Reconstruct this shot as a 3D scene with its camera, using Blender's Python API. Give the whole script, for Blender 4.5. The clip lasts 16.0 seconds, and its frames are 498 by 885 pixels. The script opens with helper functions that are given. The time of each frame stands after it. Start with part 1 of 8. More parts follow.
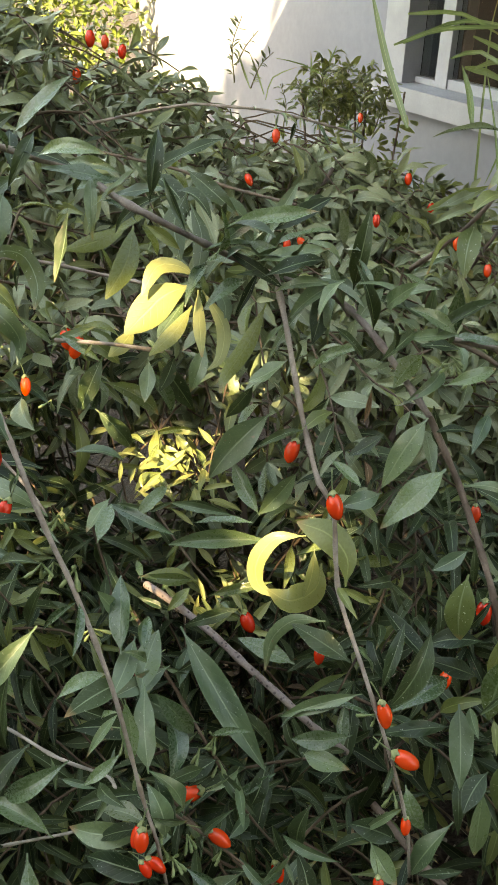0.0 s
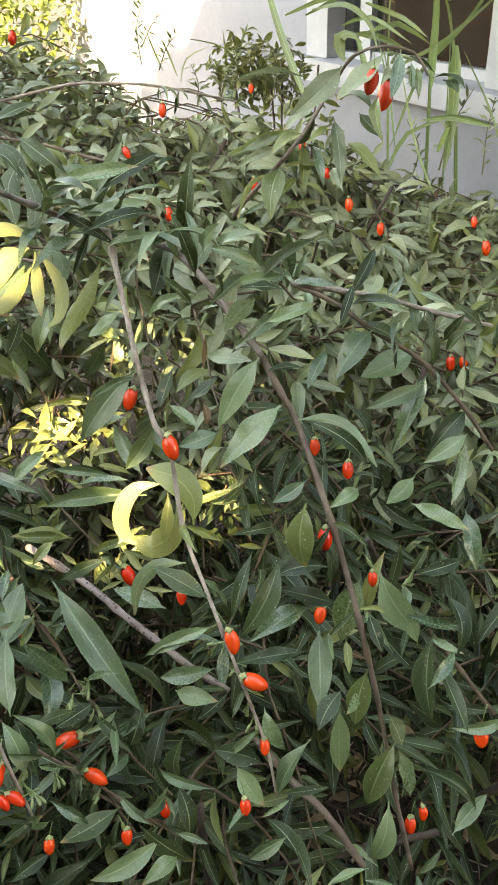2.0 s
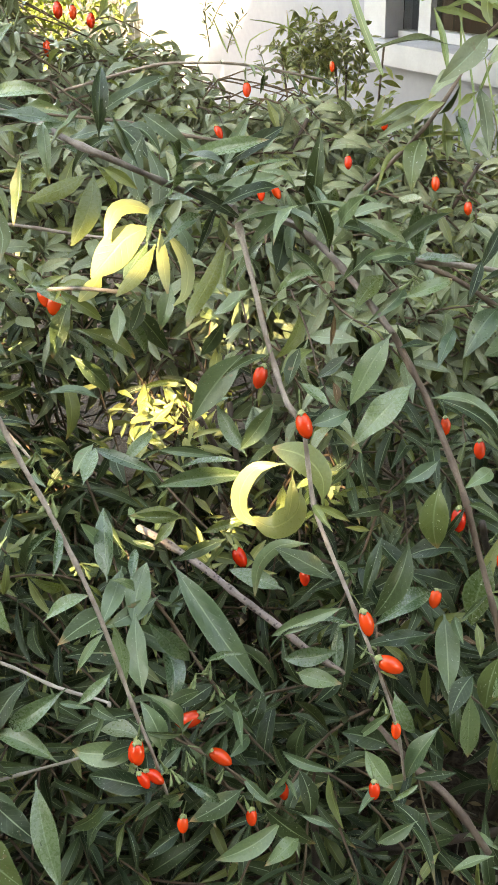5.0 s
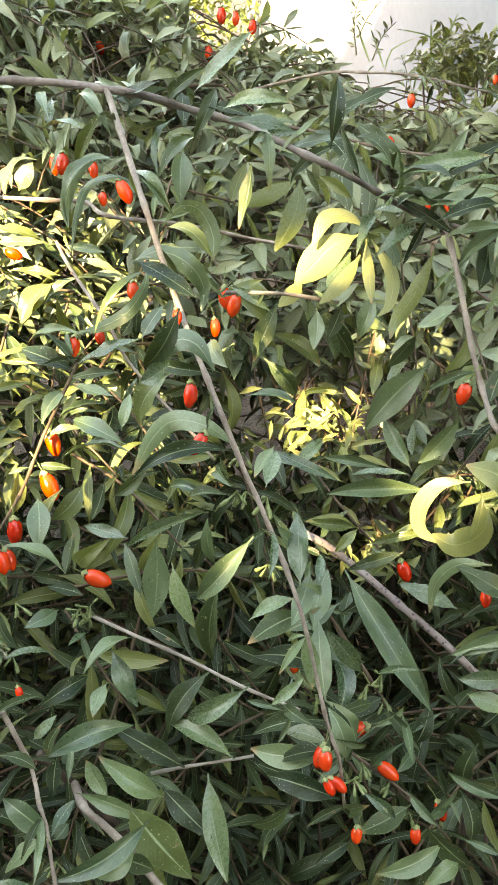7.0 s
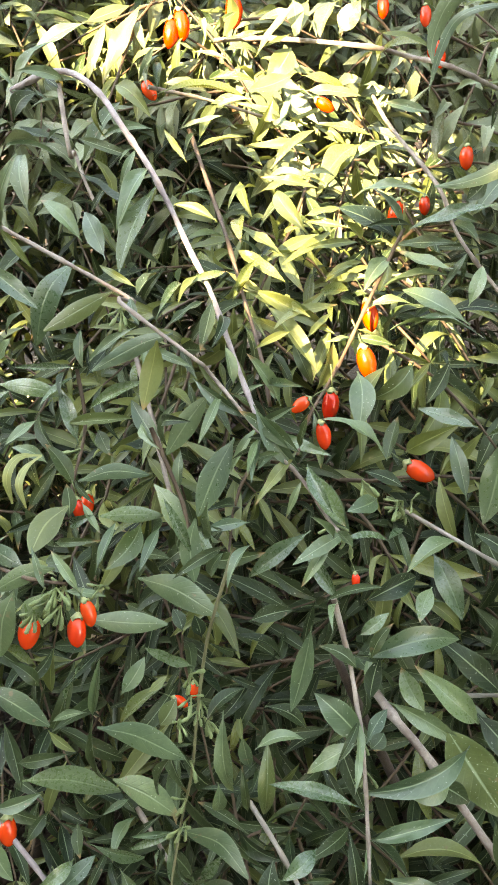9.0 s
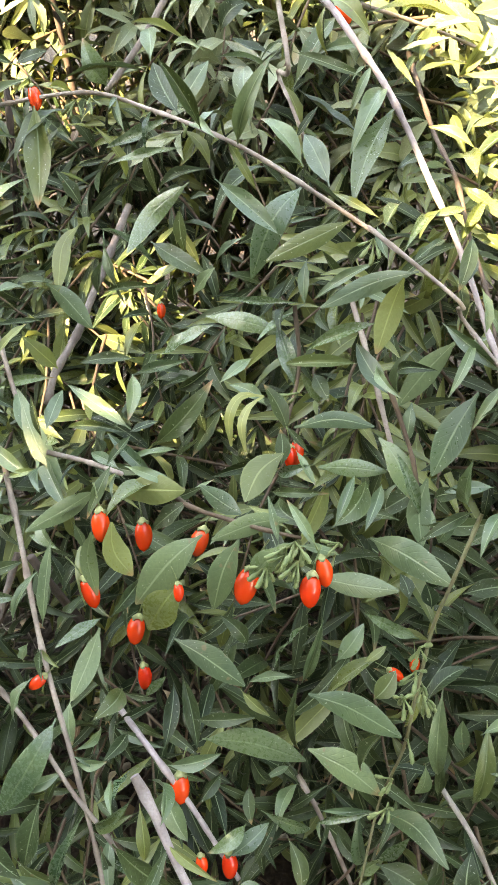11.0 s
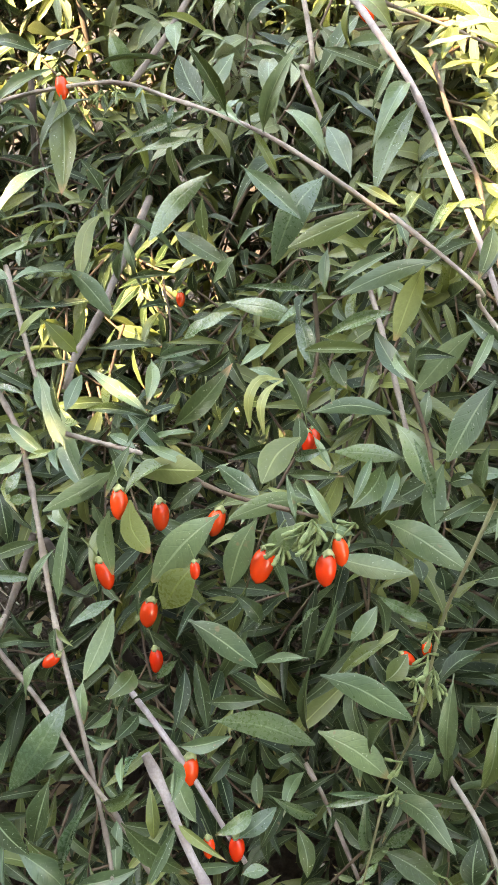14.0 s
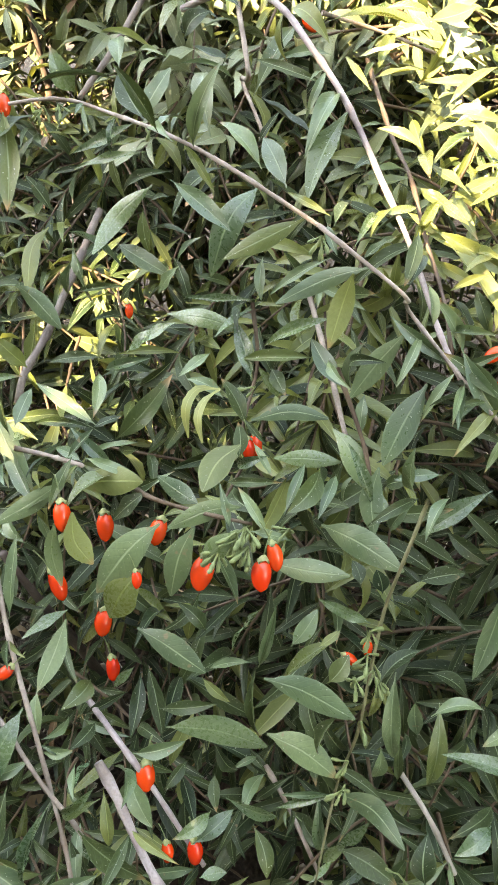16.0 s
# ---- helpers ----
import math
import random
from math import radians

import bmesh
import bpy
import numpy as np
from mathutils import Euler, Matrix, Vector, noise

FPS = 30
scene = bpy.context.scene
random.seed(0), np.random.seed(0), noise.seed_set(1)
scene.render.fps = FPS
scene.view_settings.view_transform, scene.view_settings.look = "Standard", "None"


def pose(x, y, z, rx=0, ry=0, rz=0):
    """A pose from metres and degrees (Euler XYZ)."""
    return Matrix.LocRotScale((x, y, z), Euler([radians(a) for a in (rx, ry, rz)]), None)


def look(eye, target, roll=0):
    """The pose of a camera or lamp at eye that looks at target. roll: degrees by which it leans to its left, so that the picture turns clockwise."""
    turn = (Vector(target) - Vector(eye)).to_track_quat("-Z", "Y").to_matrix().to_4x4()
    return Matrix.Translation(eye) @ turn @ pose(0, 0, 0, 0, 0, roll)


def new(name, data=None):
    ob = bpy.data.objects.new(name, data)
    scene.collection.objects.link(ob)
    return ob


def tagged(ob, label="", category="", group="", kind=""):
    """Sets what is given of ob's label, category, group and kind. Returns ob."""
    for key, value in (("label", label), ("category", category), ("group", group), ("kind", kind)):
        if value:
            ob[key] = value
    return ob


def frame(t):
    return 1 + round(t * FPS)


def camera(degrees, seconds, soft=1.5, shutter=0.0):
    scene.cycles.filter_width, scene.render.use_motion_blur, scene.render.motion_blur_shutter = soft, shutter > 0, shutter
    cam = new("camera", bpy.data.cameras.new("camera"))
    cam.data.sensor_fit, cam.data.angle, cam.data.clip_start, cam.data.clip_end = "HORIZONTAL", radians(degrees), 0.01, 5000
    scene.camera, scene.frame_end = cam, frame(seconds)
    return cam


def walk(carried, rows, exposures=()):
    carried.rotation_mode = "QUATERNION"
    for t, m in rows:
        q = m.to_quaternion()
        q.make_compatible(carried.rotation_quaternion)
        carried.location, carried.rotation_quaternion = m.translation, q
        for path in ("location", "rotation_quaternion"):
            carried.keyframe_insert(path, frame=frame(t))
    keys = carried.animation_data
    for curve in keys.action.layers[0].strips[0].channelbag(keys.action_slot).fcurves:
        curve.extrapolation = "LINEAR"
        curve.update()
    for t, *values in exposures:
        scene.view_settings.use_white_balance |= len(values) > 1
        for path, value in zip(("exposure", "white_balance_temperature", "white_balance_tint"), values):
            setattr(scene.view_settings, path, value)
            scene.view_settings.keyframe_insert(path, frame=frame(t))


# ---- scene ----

# ---- camera and walk ----
cam = camera(33.5, 16.0)
PATH = [
    (0, (0.029, -0.047, 1.515), (0.008, 1.645, 0.449), 1.3),
    (0.5, (0.055, -0.069, 1.518), (0.041, 1.623, 0.452), 0.3),
    (1, (0.059, -0.084, 1.525), (0.091, 1.614, 0.467), 0.4),
    (1.5, (0.089, -0.081, 1.516), (0.173, 1.606, 0.445), -0.1),
    (2, (0.118, -0.082, 1.501), (0.158, 1.596, 0.413), -2.0),
    (2.5, (0.117, -0.079, 1.51), (0.11, 1.605, 0.431), -3.2),
    (3, (0.112, -0.076, 1.509), (0.103, 1.609, 0.432), -3.7),
    (3.2, (0.109, -0.072, 1.503), (0.103, 1.607, 0.416), -3.8),
    (5.3, (0.05, -0.077, 1.494), (-0.034, 1.584, 0.384), -3.6),
    (5.5, (0.044, -0.077, 1.499), (-0.058, 1.583, 0.388), -3.5),
    (6, (0.02, -0.075, 1.502), (-0.143, 1.588, 0.404), -3.5),
    (6.5, (0.0, -0.08, 1.502), (-0.216, 1.581, 0.409), -3.2),
    (7, (-0.016, -0.082, 1.501), (-0.279, 1.575, 0.412), -3.2),
    (7.5, (-0.04, -0.088, 1.499), (-0.349, 1.558, 0.405), -2.7),
    (7.7, (-0.055, -0.087, 1.492), (-0.375, 1.549, 0.387), -2.1),
    (8, (-0.073, -0.087, 1.478), (-0.423, 1.532, 0.358), -2.4),
    (8.5, (-0.132, -0.089, 1.447), (-0.558, 1.49, 0.296), -1.1),
    (9, (-0.178, -0.076, 1.428), (-0.674, 1.445, 0.227), -0.5),
    (9.5, (-0.221, -0.075, 1.42), (-0.768, 1.397, 0.182), -0.1),
    (10, (-0.256, -0.075, 1.407), (-0.831, 1.37, 0.149), 1.0),
    (10.2, (-0.262, -0.07, 1.397), (-0.865, 1.349, 0.123), 0.4),
    (12.3, (-0.296, -0.107, 1.394), (-0.881, 1.325, 0.126), 2.1),
    (12.5, (-0.294, -0.106, 1.393), (-0.887, 1.325, 0.128), 2.1),
    (13, (-0.285, -0.102, 1.396), (-0.894, 1.329, 0.139), 1.8),
    (13.5, (-0.285, -0.096, 1.389), (-0.899, 1.332, 0.13), 1.9),
    (14, (-0.281, -0.097, 1.388), (-0.898, 1.33, 0.129), 2.0),
    (14.5, (-0.275, -0.092, 1.392), (-0.887, 1.338, 0.136), 2.1),
    (15, (-0.269, -0.095, 1.395), (-0.875, 1.34, 0.14), 1.7),
    (15.5, (-0.262, -0.091, 1.392), (-0.863, 1.347, 0.139), 1.2),
    (16, (-0.254, -0.089, 1.396), (-0.85, 1.35, 0.142), 0.8),
]
EXPOSURE = 4.28
walk(cam, [(t, look(eye, target, roll)) for t, eye, target, roll in PATH],
     exposures=[(t, EXPOSURE + stops, 12400 if t < 8 else 12000, tint - 2) for t, stops, tint in ((0, -0.62, 9), (0.3, -0.07, 11), (0.6, 0.02, 12), (7, 0.1, 11), (9, 0.33, 13), (10, 0.5, 15), (16, 0.5, 15))])

# ---- sky and sun: a low afternoon sun from behind, mostly kept off by an unseen tree ----
SUN = Vector((-0.257, -0.773, 0.58)).normalized()
world = bpy.data.worlds.new("sky")
scene.world = world
world.use_nodes = True
sky = world.node_tree.nodes.new("ShaderNodeTexSky")
sky.sky_type, sky.sun_disc = "NISHITA", False
sky.sun_elevation, sky.sun_rotation = math.asin(SUN.z), math.atan2(SUN.x, SUN.y)
background = world.node_tree.nodes["Background"]
background.inputs["Strength"].default_value = 0.13
world.node_tree.links.new(sky.outputs[0], background.inputs["Color"])
lamp = bpy.data.lights.new("sun", "SUN")
lamp.energy, lamp.angle, lamp.color = 2.9, radians(0.4), (1.0, 0.93, 0.8)
sun = new("sun", lamp)
sun.matrix_world = look(SUN * 30, (0, 0, 0))

# ---- materials ----
def nodes_of(name):
    mat = bpy.data.materials.new(name)
    mat.use_nodes = True
    nt = mat.node_tree
    return mat, nt, nt.nodes["Principled BSDF"], nt.nodes["Material Output"]


def add(nt, kind, **values):
    node = nt.nodes.new("ShaderNode" + kind)
    for key, value in values.items():
        if key in ("operation", "blend_type", "data_type", "feature", "noise_dimensions"):
            setattr(node, key, value)
        else:
            node.inputs[key.replace("_", " ")].default_value = value
    return node


def maths(nt, operation, a, b=None, clamp=False):
    node = nt.nodes.new("ShaderNodeMath")
    node.operation, node.use_clamp = operation, clamp
    for slot, v in enumerate((a, b)):
        if v is None:
            continue
        if isinstance(v, (int, float)):
            node.inputs[slot].default_value = v
        else:
            nt.links.new(v, node.inputs[slot])
    return node.outputs[0]


def blend(nt, fac, a, b, how="MIX"):
    node = nt.nodes.new("ShaderNodeMix")
    node.data_type, node.blend_type = "RGBA", how
    for slot, v in ((0, fac), (6, a), (7, b)):
        if isinstance(v, (int, float)):
            node.inputs[slot].default_value = v
        elif isinstance(v, tuple):
            node.inputs[slot].default_value = (*v, 1)
        else:
            nt.links.new(v, node.inputs[slot])
    return node.outputs[2]


def band(nt, value, a, b, lo=0.0, hi=1.0):
    node = nt.nodes.new("ShaderNodeMapRange")
    node.inputs[1].default_value, node.inputs[2].default_value = a, b
    node.inputs[3].default_value, node.inputs[4].default_value = lo, hi
    nt.links.new(value, node.inputs[0])
    return node.outputs[0]


def noise_of(nt, scale, detail=3.0, vector=None, rough=0.55):
    node = add(nt, "TexNoise", Scale=scale, Detail=detail, Roughness=rough)
    if vector is None:
        vector = nt.nodes.new("ShaderNodeNewGeometry").outputs["Position"]
    nt.links.new(vector, node.inputs["Vector"])
    return node.outputs["Fac"]


def relief(nt, shader, height, strength, distance):
    node = add(nt, "Bump", Strength=strength, Distance=distance)
    nt.links.new(height, node.inputs["Height"])
    nt.links.new(node.outputs[0], shader.inputs["Normal"])


def leaf_material(name, dark, light, glow, rib=(0.2, 0.26, 0.15), specks=0.5, sheen=0.32, thin=0.06, rim=0.2, gloss=0.45):
    """A lance-shaped leaf: mottled green, a pale midrib, faint side veins and a paler rim, dust specks, light shining through."""
    mat, nt, shader, out = nodes_of(name)
    uv = nt.nodes.new("ShaderNodeUVMap")
    split = nt.nodes.new("ShaderNodeSeparateXYZ")
    nt.links.new(uv.outputs[0], split.inputs[0])
    across = maths(nt, "ABSOLUTE", maths(nt, "SUBTRACT", split.outputs[0], 0.5))
    midrib = band(nt, across, 0.014, 0.042, 1.0, 0.0)
    vein = maths(nt, "SINE", maths(nt, "MULTIPLY", maths(nt, "SUBTRACT", split.outputs[1], maths(nt, "MULTIPLY", across, 0.4)), 58.0))
    vein = band(nt, vein, 0.8, 1.0)
    which = maths(nt, "FRACT", maths(nt, "ADD", nt.nodes.new("ShaderNodeObjectInfo").outputs["Random"],
                                     nt.nodes.new("ShaderNodeNewGeometry").outputs["Random Per Island"]))
    other = maths(nt, "FRACT", maths(nt, "MULTIPLY", which, 7.31))
    broad = noise_of(nt, 45.0, 3.0)
    fine = noise_of(nt, 520.0, 3.0)
    colour = blend(nt, maths(nt, "POWER", which, 1.2), dark, light)
    colour = blend(nt, band(nt, broad, 0.4, 0.75, 0.0, 0.45), colour, light)
    colour = blend(nt, band(nt, fine, 0.35, 0.7, 0.0, 0.3), colour, dark)
    colour = blend(nt, maths(nt, "MULTIPLY", vein, 0.05), colour, rib)
    colour = blend(nt, maths(nt, "MULTIPLY", band(nt, across, 0.43, 0.5), rim), colour, rib)
    ribbed = maths(nt, "ADD", 0.35, maths(nt, "MULTIPLY", other, 0.5))
    colour = blend(nt, maths(nt, "MULTIPLY", midrib, ribbed), colour, rib)
    dust = band(nt, noise_of(nt, 620.0, 1.0), 0.7, 0.76)
    colour = blend(nt, maths(nt, "MULTIPLY", dust, specks), colour, (0.34, 0.37, 0.28))
    scar = maths(nt, "MULTIPLY", band(nt, noise_of(nt, 150.0, 2.0), 0.68, 0.74), band(nt, other, 0.7, 0.8))
    colour = blend(nt, maths(nt, "MULTIPLY", scar, 0.7), colour, (0.16, 0.11, 0.06))
    tip = maths(nt, "MULTIPLY", band(nt, maths(nt, "ADD", split.outputs[1], maths(nt, "MULTIPLY", broad, 0.2)), 0.97, 1.1), band(nt, which, 0.75, 0.85))
    colour = blend(nt, tip, colour, (0.26, 0.15, 0.07))
    nt.links.new(colour, shader.inputs["Base Color"])
    nt.links.new(band(nt, maths(nt, "ADD", fine, maths(nt, "MULTIPLY", other, 0.5)), 0.4, 1.1, sheen - 0.08, sheen + 0.16), shader.inputs["Roughness"])
    height = maths(nt, "ADD", maths(nt, "MULTIPLY", fine, 0.35), maths(nt, "SUBTRACT", maths(nt, "MULTIPLY", vein, -0.25), maths(nt, "MULTIPLY", midrib, 0.8)))
    shader.inputs["Specular IOR Level"].default_value = gloss
    relief(nt, shader, height, 0.3, 0.001)
    through_light = nt.nodes.new("ShaderNodeBsdfTranslucent")
    nt.links.new(blend(nt, 0.6, colour, glow), through_light.inputs[0])
    mixed = nt.nodes.new("ShaderNodeMixShader")
    mixed.inputs[0].default_value = thin
    nt.links.new(shader.outputs[0], mixed.inputs[1])
    nt.links.new(through_light.outputs[0], mixed.inputs[2])
    nt.links.new(mixed.outputs[0], out.inputs[0])
    return mat


def bark_material(name, base, stain, specks=0.0, rough=0.75):
    mat, nt, shader, out = nodes_of(name)
    broad, fine = noise_of(nt, 55.0, 4.0), noise_of(nt, 700.0, 3.0)
    colour = blend(nt, band(nt, broad, 0.35, 0.68), base, stain)
    colour = blend(nt, band(nt, fine, 0.4, 0.75, 0.0, 0.5), colour, stain)
    if specks:
        dots = add(nt, "TexVoronoi", Scale=260.0)
        nt.links.new(nt.nodes.new("ShaderNodeNewGeometry").outputs["Position"], dots.inputs["Vector"])
        colour = blend(nt, band(nt, dots.outputs["Distance"], 0.22, 0.34, specks, 0.0), colour, (0.06, 0.045, 0.05))
    nt.links.new(colour, shader.inputs["Base Color"])
    shader.inputs["Roughness"].default_value = rough
    relief(nt, shader, maths(nt, "ADD", broad, fine), 0.5, 0.0015)
    return mat


def plain_material(name, base, other, scale, rough, bump=0.3, depth=0.002, metal=0.0):
    mat, nt, shader, out = nodes_of(name)
    broad, fine = noise_of(nt, scale, 4.0), noise_of(nt, scale * 14, 3.0)
    colour = blend(nt, band(nt, broad, 0.35, 0.7), base, other)
    colour = blend(nt, band(nt, fine, 0.35, 0.75, 0.0, 0.35), colour, other)
    nt.links.new(colour, shader.inputs["Base Color"])
    nt.links.new(band(nt, fine, 0.3, 0.7, rough - 0.08, rough + 0.1), shader.inputs["Roughness"])
    shader.inputs["Metallic"].default_value = metal
    relief(nt, shader, maths(nt, "ADD", broad, fine), bump, depth)
    return mat


# same green in two tones: darkened for inner shade, lightened for lit outer leaves
LEAF = [leaf_material("leaf_green_dark", (0.005, 0.016, 0.007), (0.043, 0.066, 0.024), (0.34, 0.42, 0.06), thin=0.03, sheen=0.36, gloss=0.25),
        # young and yellow tones, also used to lighten leaves where sunbeams fall
        leaf_material("leaf_young_lit", (0.06, 0.085, 0.026), (0.16, 0.185, 0.065), (0.5, 0.54, 0.1), rib=(0.28, 0.32, 0.12), specks=0.15, thin=0.16),
        leaf_material("leaf_yellow_lit", (0.18, 0.195, 0.06), (0.3, 0.31, 0.13), (0.6, 0.62, 0.26), rib=(0.42, 0.42, 0.16), specks=0.1, thin=0.2, rim=0.15),
        leaf_material("leaf_spotted", (0.035, 0.06, 0.018), (0.09, 0.115, 0.035), (0.35, 0.45, 0.08), specks=0.95),
        leaf_material("leaf_dried", (0.07, 0.04, 0.02), (0.18, 0.105, 0.05), (0.4, 0.25, 0.12), rib=(0.4, 0.28, 0.2), specks=0.2, sheen=0.6),
        # paled in colour for the haze and glare on the far shrub
        leaf_material("leaf_pale_hazy", (0.06, 0.085, 0.042), (0.21, 0.235, 0.13), (0.3, 0.36, 0.12), specks=0.6),
        # the green again, lightened for outer leaves in the light
        leaf_material("leaf_green_lit", (0.026, 0.058, 0.028), (0.125, 0.178, 0.079), (0.34, 0.42, 0.08), thin=0.035, sheen=0.31, gloss=0.6)]
BARK = {"pale": bark_material("bark_pale", (0.34, 0.285, 0.245), (0.15, 0.11, 0.088)),
        "lilac": bark_material("bark_lilac", (0.4, 0.345, 0.345), (0.2, 0.155, 0.15)),
        "white": bark_material("bark_white", (0.36, 0.32, 0.28), (0.19, 0.16, 0.13)),
        "green": bark_material("bark_green", (0.12, 0.125, 0.055), (0.09, 0.075, 0.035), rough=0.6),
        "twig": bark_material("bark_twig", (0.11, 0.072, 0.044), (0.055, 0.032, 0.019)),
        "old": bark_material("bark_old", (0.075, 0.052, 0.042), (0.035, 0.024, 0.02)),
        "bark": bark_material("bark_brown", (0.15, 0.105, 0.08), (0.07, 0.046, 0.034)),
        "dark": bark_material("bark_dark", (0.22, 0.18, 0.158), (0.085, 0.064, 0.055)),
        "speckled": bark_material("bark_speckled", (0.3, 0.25, 0.235), (0.19, 0.14, 0.125), specks=0.85)}
CALYX = plain_material("calyx", (0.16, 0.2, 0.07), (0.32, 0.32, 0.15), 300.0, 0.6)
BUD = plain_material("bud", (0.075, 0.12, 0.04), (0.18, 0.22, 0.09), 260.0, 0.5)
GRASS = leaf_material("grass_blade", (0.08, 0.13, 0.045), (0.16, 0.22, 0.08), (0.4, 0.55, 0.1), rib=(0.3, 0.36, 0.15), specks=0.1)
CROWN = leaf_material("tree_leaf", (0.04, 0.07, 0.02), (0.09, 0.14, 0.04), (0.2, 0.3, 0.05))
HEDGE = leaf_material("hedge_leaf", (0.06, 0.09, 0.014), (0.13, 0.165, 0.03), (0.5, 0.55, 0.08))
SOIL = plain_material("soil", (0.02, 0.012, 0.008), (0.05, 0.029, 0.019), 7.0, 0.9, 0.9, 0.02)
PEBBLE = plain_material("pebble", (0.35, 0.31, 0.27), (0.22, 0.19, 0.16), 60.0, 0.8)
LITTER = plain_material("dry_litter", (0.2, 0.13, 0.08), (0.34, 0.25, 0.16), 40.0, 0.8)
PLASTER = plain_material("white_plaster", (0.23, 0.237, 0.275), (0.195, 0.2, 0.23), 2.2, 0.85, 0.25, 0.003)
UNSEEN_WALL = plain_material("unseen_wall", (0.065, 0.06, 0.052), (0.11, 0.1, 0.085), 3.0, 0.9, 0.6, 0.006)
PAINT = plain_material("white_paint", (0.36, 0.37, 0.405), (0.29, 0.3, 0.33), 9.0, 0.45, 0.15, 0.001)
ROOM_UNLIT = plain_material("room_unlit_black", (0.008, 0.0095, 0.012), (0.015, 0.017, 0.021), 3.0, 0.9)
CURTAIN = plain_material("curtain", (0.09, 0.07, 0.062), (0.14, 0.11, 0.095), 12.0, 0.9)
PIPE = plain_material("grey_pipe", (0.25, 0.26, 0.28), (0.17, 0.18, 0.19), 14.0, 0.5)
ROOFING = plain_material("roofing", (0.3, 0.29, 0.28), (0.22, 0.21, 0.2), 5.0, 0.85)


def berry_material():
    mat, nt, shader, out = nodes_of("berry_skin")
    which = nt.nodes.new("ShaderNodeObjectInfo").outputs["Random"]
    colour = blend(nt, which, (0.6, 0.016, 0.005), (0.72, 0.055, 0.01))
    colour = blend(nt, band(nt, noise_of(nt, 160.0), 0.4, 0.75, 0.0, 0.4), colour, (0.68, 0.055, 0.01))
    nt.links.new(colour, shader.inputs["Base Color"])
    shader.inputs["Roughness"].default_value = 0.27
    shader.inputs["Subsurface Weight"].default_value = 0.08
    shader.inputs["Subsurface Radius"].default_value = (0.004, 0.001, 0.0005)
    relief(nt, shader, noise_of(nt, 420.0, 2.0), 0.12, 0.001)
    return mat


BERRY = berry_material()
GLASS, _nt, _sh, _out = nodes_of("window_glass")
_sh.inputs["Base Color"].default_value = (0.8, 0.85, 0.85, 1)
_sh.inputs["Roughness"].default_value = 0.02
_sh.inputs["Transmission Weight"].default_value = 1.0
_sh.inputs["IOR"].default_value = 1.3


# ---- helpers for parts ----
def link(name, mesh, parent, label="", kind=""):
    ob = new(name, mesh)
    ob.parent = parent
    if parent is not None:
        ob.matrix_parent_inverse = parent.matrix_world.inverted()
    return tagged(ob, label, kind=kind)


def part(name, bm, material, parent, label=""):
    mesh = bpy.data.meshes.new(name)
    bm.to_mesh(mesh)
    bm.free()
    mesh.materials.append(material)
    return link(name, mesh, parent, label)


def thing(name, x, y, z, label, category, group="", kind=""):
    ob = new(name)
    ob.location = (x, y, z)
    ob.matrix_world = Matrix.Translation((x, y, z))
    return tagged(ob, label, category, group, kind)


def mesh_of(name, verts, faces, material, uvs=None, smooth=True):
    mesh = bpy.data.meshes.new(name)
    mesh.from_pydata(verts, [], faces)
    mesh.materials.append(material)
    if uvs is not None:
        layer = mesh.uv_layers.new(name="UVMap")
        loops = np.empty(len(mesh.loops), dtype=np.int32)
        mesh.loops.foreach_get("vertex_index", loops)
        layer.data.foreach_set("uv", np.asarray(uvs, dtype=np.float32)[loops].ravel())
    if smooth:
        mesh.polygons.foreach_set("use_smooth", np.ones(len(mesh.polygons), dtype=bool))
    return mesh


def box(bm, lo, hi, m=None):
    made = bmesh.ops.create_cube(bm, size=1, matrix=(m or Matrix()) @ Matrix.Translation([(a + b) / 2 for a, b in zip(lo, hi)]) @ Matrix.Diagonal([b - a for a, b in zip(lo, hi)] + [1]))
    return made["verts"]


# ---- leaves ----
def leaf_form(rows, cols, arch, fold, wave, broad=1.0, curve=0.0):
    """Points of a leaf 1 long and 1 wide, from its stalk at 0 to its tip at y = 1, arched, folded along the midrib, wavy and bent aside."""
    verts, uvs, faces = [], [], []
    for i in range(rows + 1):
        v = i / rows
        u = min(1.0, max(0.0, (v - 0.05) / 0.95)) ** broad
        half = 0.5 * math.sin(math.pi * u) ** (1.12 - 0.2 * u) if 0 < u < 1 else 0.0
        half = max(half, 0.035 * (1 - v) + 0.003)
        for j in range(cols + 1):
            s = 2 * j / cols - 1
            z = arch * 4 * v * (1 - v) + fold * abs(s) * half * 0.5 + wave * math.sin(v * 13 + 2 * s) * abs(s) * half * 0.25
            verts.append((s * half + curve * 4 * v * (1 - v), v, z))
            uvs.append((0.5 + s / 2, v))
    for i in range(rows):
        for j in range(cols):
            a = i * (cols + 1) + j
            faces.append((a, a + 1, a + cols + 2, a + cols + 1))
    return np.array(verts), faces, np.array(uvs)


FORMS = [leaf_form(14, 4, arch, fold, wave, broad, curve) for arch, fold, wave, broad, curve in
         ((0.05, 0.15, 0.12, 0.9, 0.12), (0.12, 0.22, 0.1, 1.0, -0.15), (0.15, 0.2, 0.2, 0.85, 0.2), (-0.03, 0.25, 0.15, 0.95, -0.1),
          (0.2, 0.3, 0.1, 0.85, -0.2), (0.06, 0.1, 0.25, 0.8, 0.0), (0.09, 0.36, 0.12, 0.95, 0.15), (0.36, 0.2, 0.12, 0.95, 0.1))]
